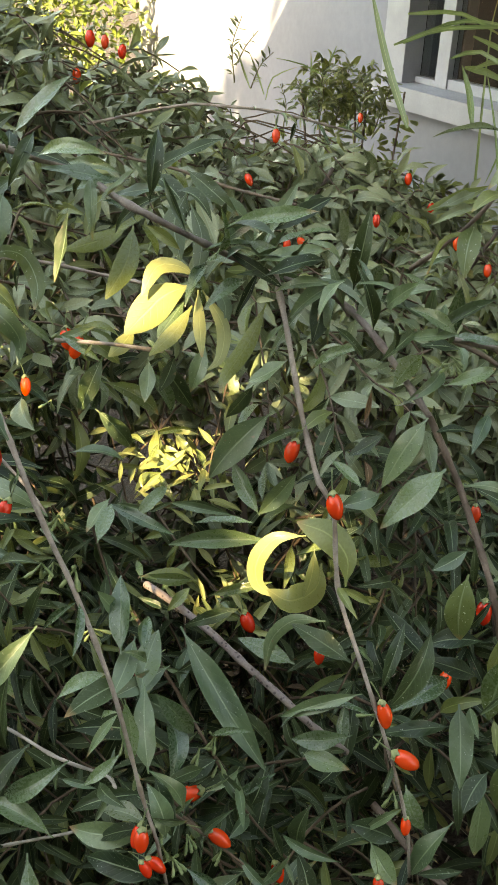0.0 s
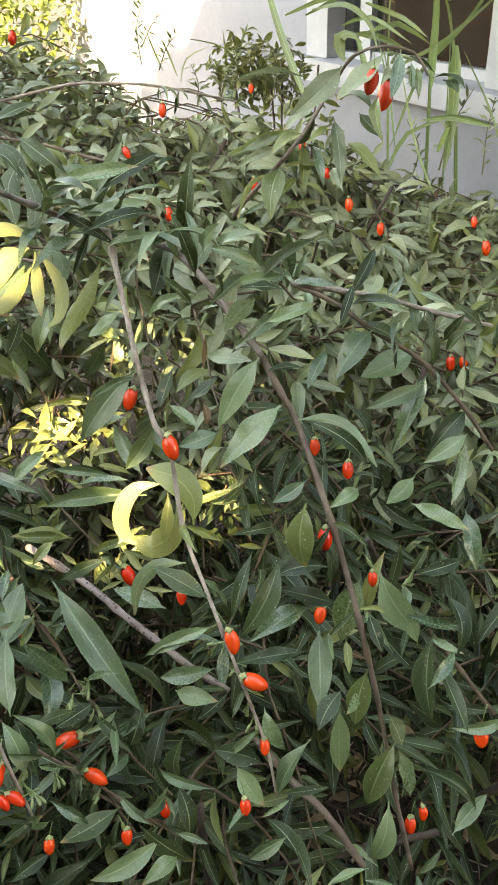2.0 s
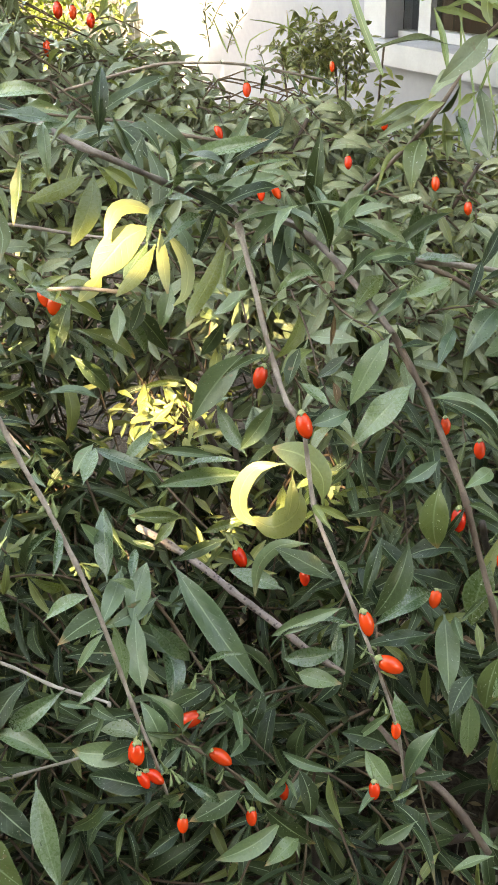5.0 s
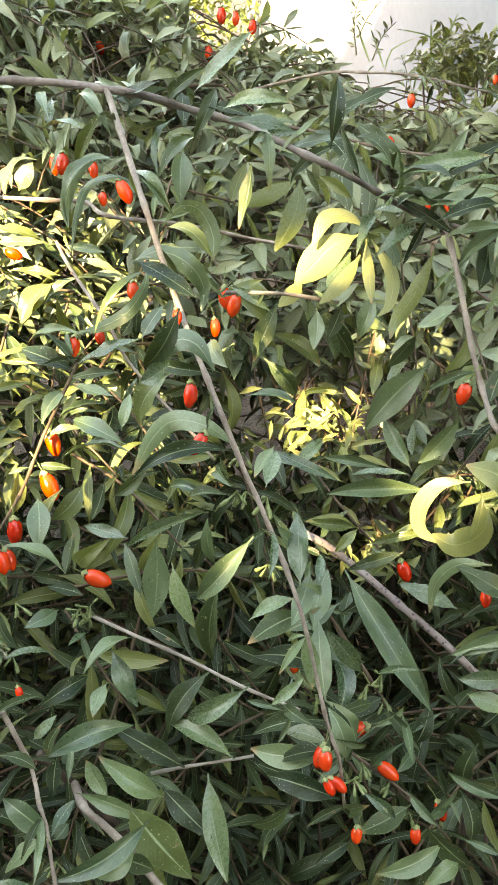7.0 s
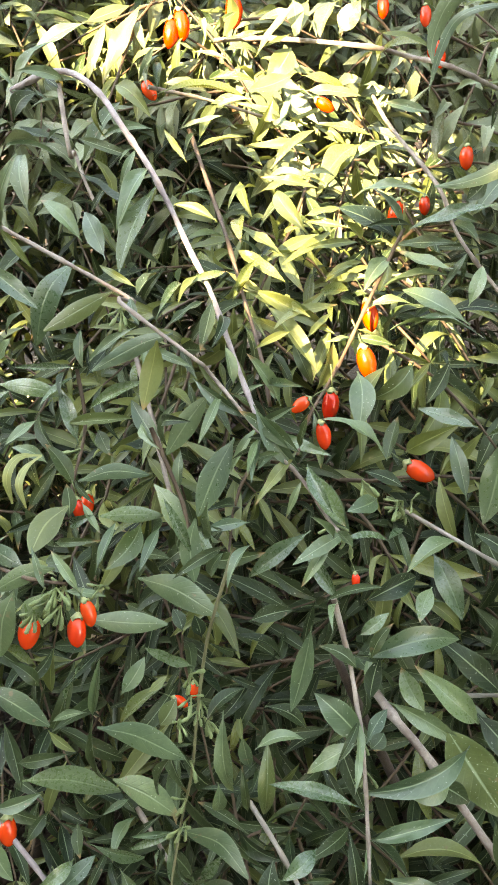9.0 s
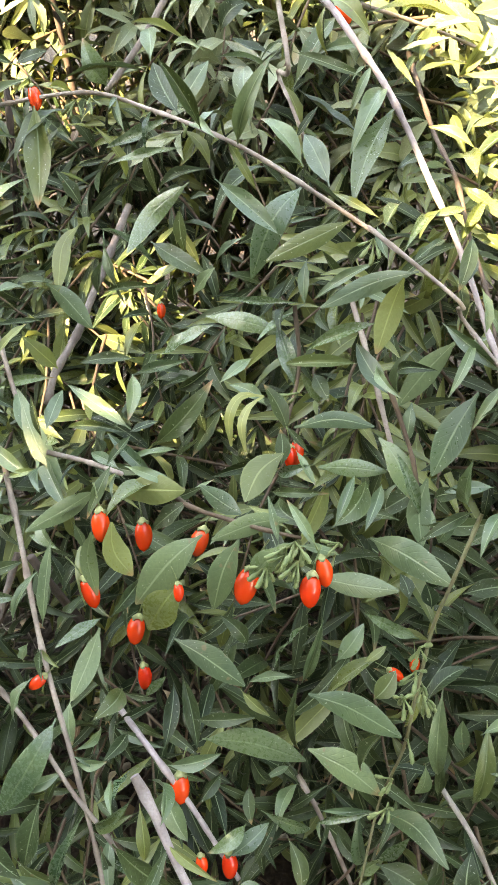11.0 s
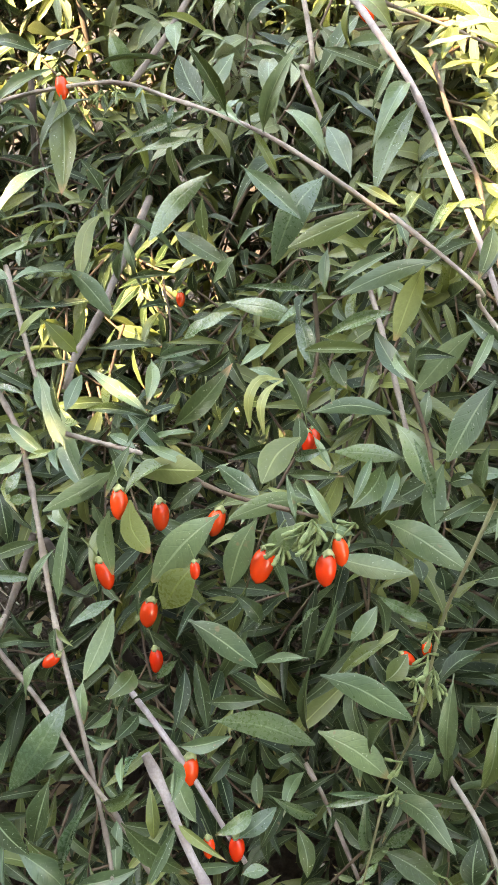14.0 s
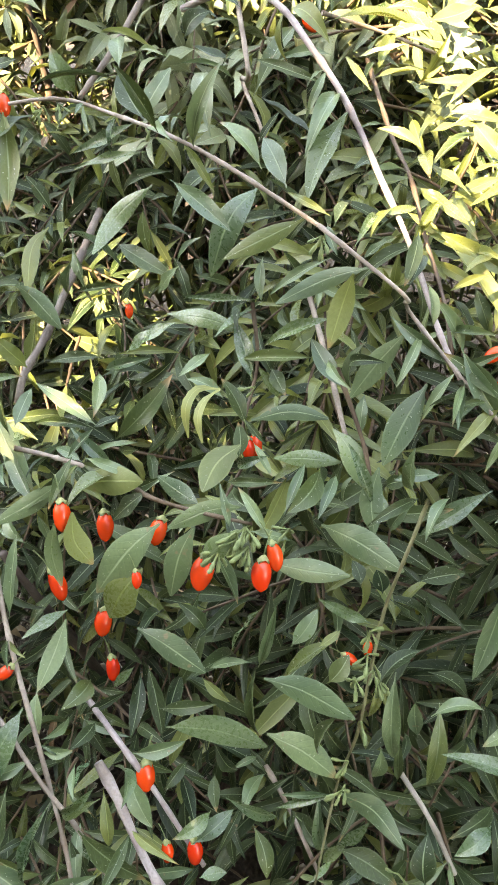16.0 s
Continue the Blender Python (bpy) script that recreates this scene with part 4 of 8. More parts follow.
leaf(b, (-0.064, 0.240, 1.103), (-0.044, 0.253, 1.115), 0.0100, 0)
leaf(b, (-0.170, 0.347, 1.080), (-0.187, 0.378, 1.106), 0.0165, 0)
berry(b, (-0.202, 0.350, 1.094), (0.91, 0.03, -0.41), 0.0214)
buds(b, (-0.208, 0.335, 1.074), 5)
buds(b, (-0.209, 0.339, 1.076), 5)
tuft_of(b, (-0.207, 0.336, 1.071), 3, 0.036, 0, 0.006)
tuft_of(b, (-0.047, 0.248, 1.092), 3, 0.036, 0, 0.006)
b = cane(shrub_middle, "white", 1.2, 1.0,
         (-0.153, 0.262, 0.996), (-0.127, 0.268, 0.999), (-0.093, 0.269, 1.010), (-0.081, 0.272, 1.011))
tuft_of(b, (-0.153, 0.262, 0.996), 3, 0.036, 0, 0.006)
tuft_of(b, (-0.081, 0.272, 1.011), 3, 0.036, 0, 0.006)
b = cane(shrub_middle, "pale", 1.7, 0.9,
         (-0.231, 0.234, 1.087), (-0.217, 0.225, 1.046), (-0.209, 0.209, 1.033), (-0.204, 0.202, 1.021), (-0.198, 0.187, 1.006), (-0.193, 0.175, 0.989), (-0.184, 0.152, 0.956))
leaf(b, (-0.240, 0.222, 1.075), (-0.244, 0.198, 1.027), 0.0167, 0)
leaf(b, (-0.189, 0.166, 0.976), (-0.147, 0.182, 0.995), 0.0138, 0)
leaf(b, (-0.198, 0.175, 0.991), (-0.249, 0.173, 0.991), 0.0138, 0)
leaf(b, (-0.216, 0.155, 0.973), (-0.230, 0.135, 0.967), 0.0156, 0)
berry(b, (-0.221, 0.242, 1.096), (0.15, -0.47, -0.87), 0.0093)
buds(b, (-0.197, 0.190, 1.002), 4)
tuft_of(b, (-0.231, 0.234, 1.087), 3, 0.036, 0, 0.006)
tuft_of(b, (-0.184, 0.152, 0.956), 3, 0.036, 0, 0.006)
b = cane(shrub_middle, "pale", 2.7, 2.5,
         (-0.203, 0.247, 0.999), (-0.186, 0.222, 1.010), (-0.167, 0.216, 0.994), (-0.118, 0.189, 0.956))
tuft_of(b, (-0.203, 0.247, 0.999), 3, 0.036, 0, 0.006)
tuft_of(b, (-0.118, 0.189, 0.956), 3, 0.036, 0, 0.006)
b = cane(shrub_middle, "speckled", 3.0, 2.7,
         (-0.060, 0.470, 1.047), (-0.038, 0.443, 1.056), (-0.006, 0.429, 1.038), (0.025, 0.400, 1.031), (0.055, 0.378, 1.019), (0.075, 0.370, 1.002), (0.105, 0.368, 0.973))
berry(b, (0.184, 0.415, 1.005), (-0.24, -0.42, -0.88), 0.0171)
tuft_of(b, (-0.060, 0.470, 1.047), 3, 0.036, 0, 0.006)
tuft_of(b, (0.105, 0.368, 0.973), 3, 0.036, 0, 0.006)
b = cane(shrub_middle, "twig", 1.2, 0.9,
         (-0.059, 0.539, 1.070), (-0.032, 0.507, 1.052), (-0.006, 0.485, 1.034), (0.024, 0.450, 1.026))
# leaves of the sunlit pockets, sun put into their pale colour
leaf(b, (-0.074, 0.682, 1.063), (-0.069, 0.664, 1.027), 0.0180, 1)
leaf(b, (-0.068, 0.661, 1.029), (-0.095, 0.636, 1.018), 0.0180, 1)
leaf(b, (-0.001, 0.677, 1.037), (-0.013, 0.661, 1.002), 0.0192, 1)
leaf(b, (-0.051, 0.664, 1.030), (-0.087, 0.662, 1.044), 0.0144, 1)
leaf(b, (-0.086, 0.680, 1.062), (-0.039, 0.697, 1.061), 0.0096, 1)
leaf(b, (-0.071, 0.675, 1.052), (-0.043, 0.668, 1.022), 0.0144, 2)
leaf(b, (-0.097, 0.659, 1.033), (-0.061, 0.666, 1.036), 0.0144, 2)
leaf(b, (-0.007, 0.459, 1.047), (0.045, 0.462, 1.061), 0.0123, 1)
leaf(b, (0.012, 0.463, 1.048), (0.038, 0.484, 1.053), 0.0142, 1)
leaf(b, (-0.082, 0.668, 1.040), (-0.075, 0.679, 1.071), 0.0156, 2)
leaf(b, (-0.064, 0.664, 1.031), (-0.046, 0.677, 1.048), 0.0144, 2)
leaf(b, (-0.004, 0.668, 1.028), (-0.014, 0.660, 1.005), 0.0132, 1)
leaf(b, (-0.016, 0.565, 0.929), (0.019, 0.558, 0.924), 0.0174, 1)
berry(b, (0.025, 0.449, 1.028), (0.40, -0.41, -0.82), 0.0193)
tuft_of(b, (-0.059, 0.539, 1.070), 3, 0.036, 0, 0.006)
tuft_of(b, (0.024, 0.450, 1.026), 3, 0.036, 0, 0.006)
b = cane(shrub_middle, "pale", 1.5, 1.3,
         (-0.117, 0.487, 1.260), (-0.072, 0.464, 1.269), (-0.034, 0.484, 1.254))
tuft_of(b, (-0.117, 0.487, 1.260), 3, 0.036, 0, 0.006)
tuft_of(b, (-0.034, 0.484, 1.254), 3, 0.036, 0, 0.006)
b = cane(shrub_middle, "twig", 1.1, 0.7,
         (-0.038, 0.378, 1.051), (-0.020, 0.366, 1.028), (-0.003, 0.338, 1.020), (0.014, 0.328, 1.001))
berry(b, (-0.058, 0.341, 1.029), (-0.02, -0.44, -0.90), 0.0167)
buds(b, (-0.009, 0.355, 1.009), 4)
tuft_of(b, (-0.038, 0.378, 1.051), 3, 0.036, 0, 0.006)
tuft_of(b, (0.014, 0.328, 1.001), 3, 0.036, 0, 0.006)
b = cane(shrub_middle, "twig", 1.1, 0.9,
         (0.020, 0.325, 0.977), (0.035, 0.316, 0.959), (0.060, 0.299, 0.941))
berry(b, (0.053, 0.297, 0.929), (0.26, -0.43, -0.86), 0.0172)
tuft_of(b, (0.020, 0.325, 0.977), 3, 0.036, 0, 0.006)
tuft_of(b, (0.060, 0.299, 0.941), 3, 0.036, 0, 0.006)
b = cane(shrub_middle, "twig", 1.1, 0.7,
         (-0.016, 0.307, 0.977), (0.013, 0.283, 0.980), (0.033, 0.276, 0.965), (0.062, 0.288, 0.905))
berry(b, (-0.013, 0.315, 0.991), (-0.93, -0.04, -0.37), 0.0217)
berry(b, (0.011, 0.283, 0.991), (0.80, -0.24, -0.55), 0.0191)
tuft_of(b, (-0.016, 0.307, 0.977), 3, 0.036, 0, 0.006)
tuft_of(b, (0.062, 0.288, 0.905), 3, 0.036, 0, 0.006)
b = cane(shrub_middle, "twig", 1.1, 0.7,
         (-0.035, 0.304, 0.998), (0.013, 0.283, 0.980), (0.021, 0.280, 0.970), (0.049, 0.268, 0.953))
berry(b, (0.031, 0.258, 0.957), (0.02, -0.45, -0.89), 0.0133)
buds(b, (0.013, 0.283, 0.979), 3)
tuft_of(b, (-0.035, 0.304, 0.998), 3, 0.036, 0, 0.006)
tuft_of(b, (0.049, 0.268, 0.953), 3, 0.036, 0, 0.006)
b = cane(shrub_middle, "twig", 1.4, 1.0,
         (-0.061, 0.409, 1.075), (-0.025, 0.375, 1.025), (-0.006, 0.340, 1.027), (0.010, 0.325, 1.006))
berry(b, (-0.051, 0.383, 1.040), (-0.56, -0.32, -0.76), 0.0192)
buds(b, (0.008, 0.329, 1.011), 4)
tuft_of(b, (-0.061, 0.409, 1.075), 3, 0.036, 0, 0.006)
tuft_of(b, (0.010, 0.325, 1.006), 3, 0.036, 0, 0.006)

b = cane(shrub_left, "pale", 2.1, 1.6,
         (-0.451, 0.672, 1.274), (-0.401, 0.678, 1.277), (-0.311, 0.654, 1.280), (-0.282, 0.681, 1.269), (-0.238, 0.611, 1.278), (-0.193, 0.710, 1.237), (-0.137, 0.749, 1.210), (-0.092, 0.750, 1.201), (-0.056, 0.780, 1.181))
# far leaves of the large sun patch, mostly in the lightened tone
leaf(b, (-0.537, 0.712, 1.292), (-0.564, 0.669, 1.230), 0.0263, 1)
leaf(b, (-0.365, 0.625, 1.262), (-0.394, 0.594, 1.255), 0.0232, 1)
leaf(b, (-0.354, 0.620, 1.251), (-0.308, 0.628, 1.248), 0.0158, 1)
leaf(b, (-0.504, 0.696, 1.258), (-0.490, 0.721, 1.283), 0.0210, 1)
leaf(b, (-0.335, 0.653, 1.289), (-0.321, 0.664, 1.312), 0.0277, 1)
leaf(b, (-0.376, 0.658, 1.311), (-0.365, 0.637, 1.290), 0.0213, 1)
leaf(b, (-0.377, 0.658, 1.275), (-0.391, 0.630, 1.250), 0.0315, 1)
leaf(b, (-0.364, 0.647, 1.256), (-0.327, 0.664, 1.239), 0.0191, 1)
leaf(b, (-0.345, 0.694, 1.307), (-0.353, 0.662, 1.283), 0.0267, 1)
leaf(b, (-0.370, 0.686, 1.307), (-0.373, 0.657, 1.282), 0.0220, 1)
berry(b, (0.056, 0.884, 1.200), (-0.02, -0.44, -0.90), 0.0174)
berry(b, (-0.140, 0.607, 1.204), (0.17, -0.42, -0.89), 0.0205)
berry(b, (-0.132, 0.605, 1.198), (-0.19, -0.46, -0.87), 0.0225)
berry(b, (-0.265, 0.757, 1.257), (0.44, -0.34, -0.83), 0.0277)
berry(b, (0.074, 0.894, 1.198), (0.44, -0.34, -0.83), 0.0184)
berry(b, (-0.505, 0.704, 1.271), (0.01, -0.51, -0.86), 0.0273)
berry(b, (-0.497, 0.712, 1.277), (0.28, -0.42, -0.86), 0.0284)
berry(b, (-0.453, 0.734, 1.287), (0.15, -0.47, -0.87), 0.0309)
berry(b, (-0.515, 0.667, 1.229), (0.64, -0.21, -0.74), 0.0210)
berry(b, (-0.304, 0.674, 1.306), (0.15, -0.47, -0.87), 0.0185)
berry(b, (-0.270, 0.681, 1.300), (0.15, -0.47, -0.87), 0.0173)
berry(b, (-0.260, 0.666, 1.277), (0.15, -0.47, -0.87), 0.0142)
tuft_of(b, (-0.451, 0.672, 1.274), 3, 0.036, 0, 0.006)
tuft_of(b, (-0.056, 0.780, 1.181), 3, 0.036, 0, 0.006)
b = cane(shrub_left, "lilac", 2.4, 1.5,
         (-0.562, 0.514, 1.262), (-0.521, 0.502, 1.280), (-0.495, 0.493, 1.283), (-0.467, 0.476, 1.276), (-0.439, 0.450, 1.263), (-0.411, 0.426, 1.247), (-0.388, 0.406, 1.228), (-0.368, 0.386, 1.210), (-0.349, 0.370, 1.192), (-0.330, 0.345, 1.177), (-0.309, 0.321, 1.154), (-0.289, 0.294, 1.143))
leaf(b, (-0.563, 0.594, 1.283), (-0.589, 0.559, 1.235), 0.0217, 0)
leaf(b, (-0.330, 0.325, 1.209), (-0.328, 0.297, 1.191), 0.0117, 0)
leaf(b, (-0.343, 0.372, 1.236), (-0.370, 0.371, 1.244), 0.0092, 1)
tuft_of(b, (-0.562, 0.514, 1.262), 3, 0.036, 0, 0.006)
tuft_of(b, (-0.289, 0.294, 1.143), 3, 0.036, 0, 0.006)
b = cane(shrub_left, "pale", 1.5, 1.0,
         (-0.776, 0.441, 1.161), (-0.734, 0.435, 1.182), (-0.654, 0.406, 1.211), (-0.607, 0.410, 1.220), (-0.568, 0.410, 1.216), (-0.463, 0.333, 1.231), (-0.385, 0.329, 1.200), (-0.376, 0.299, 1.214), (-0.325, 0.283, 1.194), (-0.325, 0.301, 1.176), (-0.281, 0.277, 1.150), (-0.260, 0.270, 1.136), (-0.243, 0.262, 1.119), (-0.231, 0.255, 1.113))
leaf(b, (-0.319, 0.313, 1.188), (-0.311, 0.303, 1.168), 0.0129, 0)
leaf(b, (-0.333, 0.296, 1.173), (-0.298, 0.293, 1.154), 0.0110, 0)
leaf(b, (-0.292, 0.282, 1.172), (-0.263, 0.277, 1.136), 0.0155, 0)
leaf(b, (-0.259, 0.274, 1.142), (-0.232, 0.261, 1.116), 0.0169, 0)
leaf(b, (-0.260, 0.300, 1.071), (-0.294, 0.277, 1.041), 0.0178, 0)
leaf(b, (-0.645, 0.433, 1.173), (-0.646, 0.443, 1.179), 0.0085, 4)
berry(b, (-0.651, 0.405, 1.212), (0.36, -0.40, -0.84), 0.0169)
buds(b, (-0.239, 0.261, 1.116), 6)
buds(b, (-0.626, 0.417, 1.211), 4)
buds(b, (-0.374, 0.296, 1.211), 4)
buds(b, (-0.228, 0.277, 1.138), 3)
buds(b, (-0.628, 0.414, 1.209), 4)
tuft_of(b, (-0.776, 0.441, 1.161), 3, 0.036, 0, 0.006)
tuft_of(b, (-0.231, 0.255, 1.113), 3, 0.036, 0, 0.006)
tuft_of(b, (-0.473, 0.315, 1.231), 5, 0.045, 0, 0.02)
b = cane(shrub_left, "pale", 1.8, 1.3,
         (-0.509, 0.495, 1.274), (-0.481, 0.449, 1.241), (-0.513, 0.512, 1.219), (-0.489, 0.482, 1.205), (-0.475, 0.473, 1.187))
tuft_of(b, (-0.509, 0.495, 1.274), 3, 0.036, 0, 0.006)
tuft_of(b, (-0.475, 0.473, 1.187), 3, 0.036, 0, 0.006)
b = cane(shrub_left, "bark", 1.7, 1.2,
         (-0.425, 0.538, 1.237), (-0.391, 0.495, 1.201), (-0.362, 0.445, 1.190), (-0.343, 0.419, 1.165), (-0.320, 0.384, 1.144), (-0.304, 0.356, 1.120))
# leaves of the large sun patch, mostly in the lightened tone
leaf(b, (-0.340, 0.423, 1.169), (-0.276, 0.417, 1.146), 0.0173, 1)
leaf(b, (-0.324, 0.410, 1.165), (-0.280, 0.384, 1.134), 0.0192, 1)
leaf(b, (-0.368, 0.484, 1.178), (-0.400, 0.460, 1.175), 0.0128, 1)
leaf(b, (-0.369, 0.574, 1.200), (-0.340, 0.605, 1.225), 0.0139, 1)
leaf(b, (-0.322, 0.443, 1.187), (-0.359, 0.455, 1.199), 0.0118, 1)
leaf(b, (-0.322, 0.416, 1.153), (-0.279, 0.437, 1.158), 0.0118, 1)
leaf(b, (-0.443, 0.509, 1.244), (-0.481, 0.501, 1.237), 0.0117, 0)
leaf(b, (-0.348, 0.435, 1.160), (-0.286, 0.429, 1.146), 0.0169, 1)
leaf(b, (-0.360, 0.450, 1.184), (-0.319, 0.444, 1.166), 0.0137, 1)
leaf(b, (-0.304, 0.408, 1.142), (-0.287, 0.405, 1.109), 0.0140, 0)
leaf(b, (-0.379, 0.577, 1.179), (-0.346, 0.606, 1.181), 0.0124, 1)
leaf(b, (-0.362, 0.439, 1.171), (-0.334, 0.443, 1.155), 0.0097, 2)
leaf(b, (-0.335, 0.408, 1.155), (-0.301, 0.418, 1.137), 0.0117, 1)
leaf(b, (-0.316, 0.399, 1.136), (-0.295, 0.381, 1.119), 0.0101, 0)
tuft_of(b, (-0.425, 0.538, 1.237), 3, 0.036, 0, 0.006)
tuft_of(b, (-0.304, 0.356, 1.120), 3, 0.036, 0, 0.006)
# lightened tufts at four of the sunlit spots
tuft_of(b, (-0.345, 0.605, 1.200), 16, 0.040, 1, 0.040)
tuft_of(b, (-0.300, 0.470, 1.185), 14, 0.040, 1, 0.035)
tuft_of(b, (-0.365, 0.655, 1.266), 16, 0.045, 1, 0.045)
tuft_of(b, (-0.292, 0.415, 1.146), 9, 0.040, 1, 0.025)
b = cane(shrub_left, "twig", 1.4, 0.9,
         (-0.247, 0.500, 1.192), (-0.258, 0.431, 1.164), (-0.267, 0.389, 1.138), (-0.273, 0.337, 1.131), (-0.264, 0.274, 1.150))
leaf(b, (-0.276, 0.414, 1.144), (-0.283, 0.400, 1.110), 0.0232, 1)
leaf(b, (-0.270, 0.457, 1.197), (-0.305, 0.440, 1.195), 0.0093, 1)
leaf(b, (-0.288, 0.467, 1.203), (-0.321, 0.439, 1.181), 0.0110, 1)
leaf(b, (-0.285, 0.396, 1.119), (-0.280, 0.424, 1.146), 0.0156, 1)
leaf(b, (-0.294, 0.457, 1.167), (-0.272, 0.484, 1.170), 0.0097, 1)
leaf(b, (-0.271, 0.471, 1.174), (-0.296, 0.468, 1.158), 0.0097, 1)
berry(b, (-0.257, 0.444, 1.149), (0.30, -0.39, -0.87), 0.0223)
berry(b, (-0.251, 0.409, 1.132), (0.37, -0.37, -0.85), 0.0237)
berry(b, (-0.266, 0.367, 1.121), (0.02, -0.45, -0.89), 0.0207)
berry(b, (-0.269, 0.355, 1.104), (0.30, -0.39, -0.87), 0.0177)
berry(b, (-0.257, 0.521, 1.195), (-0.13, -0.54, -0.83), 0.0198)
berry(b, (-0.262, 0.332, 1.122), (0.28, -0.42, -0.86), 0.0182)
berry(b, (-0.279, 0.338, 1.138), (-0.66, -0.49, -0.57), 0.0140)
tuft_of(b, (-0.247, 0.500, 1.192), 3, 0.036, 0, 0.006)
tuft_of(b, (-0.264, 0.274, 1.150), 3, 0.036, 0, 0.006)
b = cane(shrub_left, "green", 1.1, 0.7,
         (-0.288, 0.234, 1.109), (-0.293, 0.210, 1.077), (-0.296, 0.202, 1.053), (-0.295, 0.184, 1.024), (-0.294, 0.168, 0.989), (-0.299, 0.160, 0.952), (-0.298, 0.141, 0.930), (-0.296, 0.118, 0.902))
leaf(b, (-0.286, 0.255, 1.110), (-0.309, 0.243, 1.108), 0.0102, 0)
leaf(b, (-0.287, 0.255, 1.026), (-0.262, 0.268, 1.031), 0.0163, 0)
leaf(b, (-0.268, 0.227, 0.984), (-0.242, 0.232, 0.965), 0.0156, 0)
leaf(b, (-0.259, 0.178, 1.013), (-0.234, 0.192, 1.014), 0.0114, 0)
leaf(b, (-0.317, 0.195, 1.028), (-0.340, 0.173, 1.006), 0.0122, 3)
leaf(b, (-0.257, 0.196, 1.002), (-0.252, 0.173, 0.957), 0.0152, 3)
berry(b, (-0.300, 0.193, 1.031), (0.15, -0.47, -0.87), 0.0099)
berry(b, (-0.308, 0.190, 1.021), (0.83, 0.07, -0.55), 0.0107)
buds(b, (-0.292, 0.186, 1.018), 5)
buds(b, (-0.297, 0.195, 1.019), 5)
buds(b, (-0.300, 0.169, 1.034), 5)
buds(b, (-0.299, 0.187, 1.053), 4)
buds(b, (-0.294, 0.147, 0.965), 4)
tuft_of(b, (-0.288, 0.234, 1.109), 3, 0.036, 0, 0.006)
tuft_of(b, (-0.296, 0.118, 0.902), 3, 0.036, 0, 0.006)
b = cane(shrub_left, "pale", 1.7, 1.5,
         (-0.404, 0.365, 1.143), (-0.370, 0.316, 1.118), (-0.344, 0.278, 1.095), (-0.337, 0.286, 1.067))
tuft_of(b, (-0.404, 0.365, 1.143), 3, 0.036, 0, 0.006)
tuft_of(b, (-0.337, 0.286, 1.067), 3, 0.036, 0, 0.006)
b = cane(shrub_left, "twig", 1.4, 1.0,
         (-0.356, 0.283, 1.142), (-0.330, 0.263, 1.106), (-0.319, 0.247, 1.083))
leaf(b, (-0.280, 0.278, 1.051), (-0.251, 0.284, 1.028), 0.0142, 0)
tuft_of(b, (-0.356, 0.283, 1.142), 3, 0.036, 0, 0.006)
tuft_of(b, (-0.319, 0.247, 1.083), 3, 0.036, 0, 0.006)
b = cane(shrub_left, "white", 1.7, 1.5,
         (-0.270, 0.200, 0.917), (-0.245, 0.179, 0.913), (-0.223, 0.166, 0.888))
tuft_of(b, (-0.270, 0.200, 0.917), 3, 0.036, 0, 0.006)
tuft_of(b, (-0.223, 0.166, 0.888), 3, 0.036, 0, 0.006)
b = cane(shrub_left, "pale", 2.0, 1.3,
         (-0.627, 0.255, 1.066), (-0.593, 0.236, 1.045), (-0.572, 0.216, 1.027), (-0.554, 0.197, 1.013), (-0.517, 0.156, 0.971), (-0.477, 0.119, 0.933), (-0.462, 0.105, 0.902), (-0.446, 0.089, 0.875), (-0.433, 0.073, 0.851))
berry(b, (-0.508, 0.200, 0.980), (0.48, -0.32, -0.81), 0.0217)
berry(b, (-0.511, 0.140, 0.960), (-0.57, -0.57, -0.59), 0.0139)
tuft_of(b, (-0.627, 0.255, 1.066), 3, 0.036, 0, 0.006)
tuft_of(b, (-0.433, 0.073, 0.851), 3, 0.036, 0, 0.006)
tuft_of(b, (-0.521, 0.161, 0.995), 5, 0.045, 0, 0.02)
b = cane(shrub_left, "pale", 1.8, 1.5,
         (-0.645, 0.310, 1.118), (-0.607, 0.274, 1.090), (-0.587, 0.257, 1.061))
tuft_of(b, (-0.645, 0.310, 1.118), 3, 0.036, 0, 0.006)
tuft_of(b, (-0.587, 0.257, 1.061), 3, 0.036, 0, 0.006)
b = cane(shrub_left, "dark", 2.1, 1.9,
         (-0.561, 0.199, 0.995), (-0.561, 0.185, 0.979), (-0.565, 0.163, 0.948), (-0.568, 0.147, 0.930))
b = cane(shrub_left, "pale", 1.7, 1.3,
         (-0.561, 0.141, 0.952), (-0.528, 0.134, 0.927), (-0.493, 0.115, 0.935), (-0.469, 0.106, 0.914), (-0.445, 0.100, 0.894), (-0.422, 0.096, 0.846))
tuft_of(b, (-0.561, 0.141, 0.952), 3, 0.036, 0, 0.006)
tuft_of(b, (-0.422, 0.096, 0.846), 3, 0.036, 0, 0.006)
b = cane(shrub_left, "lilac", 2.7, 2.5,
         (-0.431, 0.116, 0.949), (-0.415, 0.108, 0.933), (-0.396, 0.096, 0.914), (-0.372, 0.083, 0.893))
tuft_of(b, (-0.431, 0.116, 0.949), 3, 0.036, 0, 0.006)
tuft_of(b, (-0.372, 0.083, 0.893), 3, 0.036, 0, 0.006)
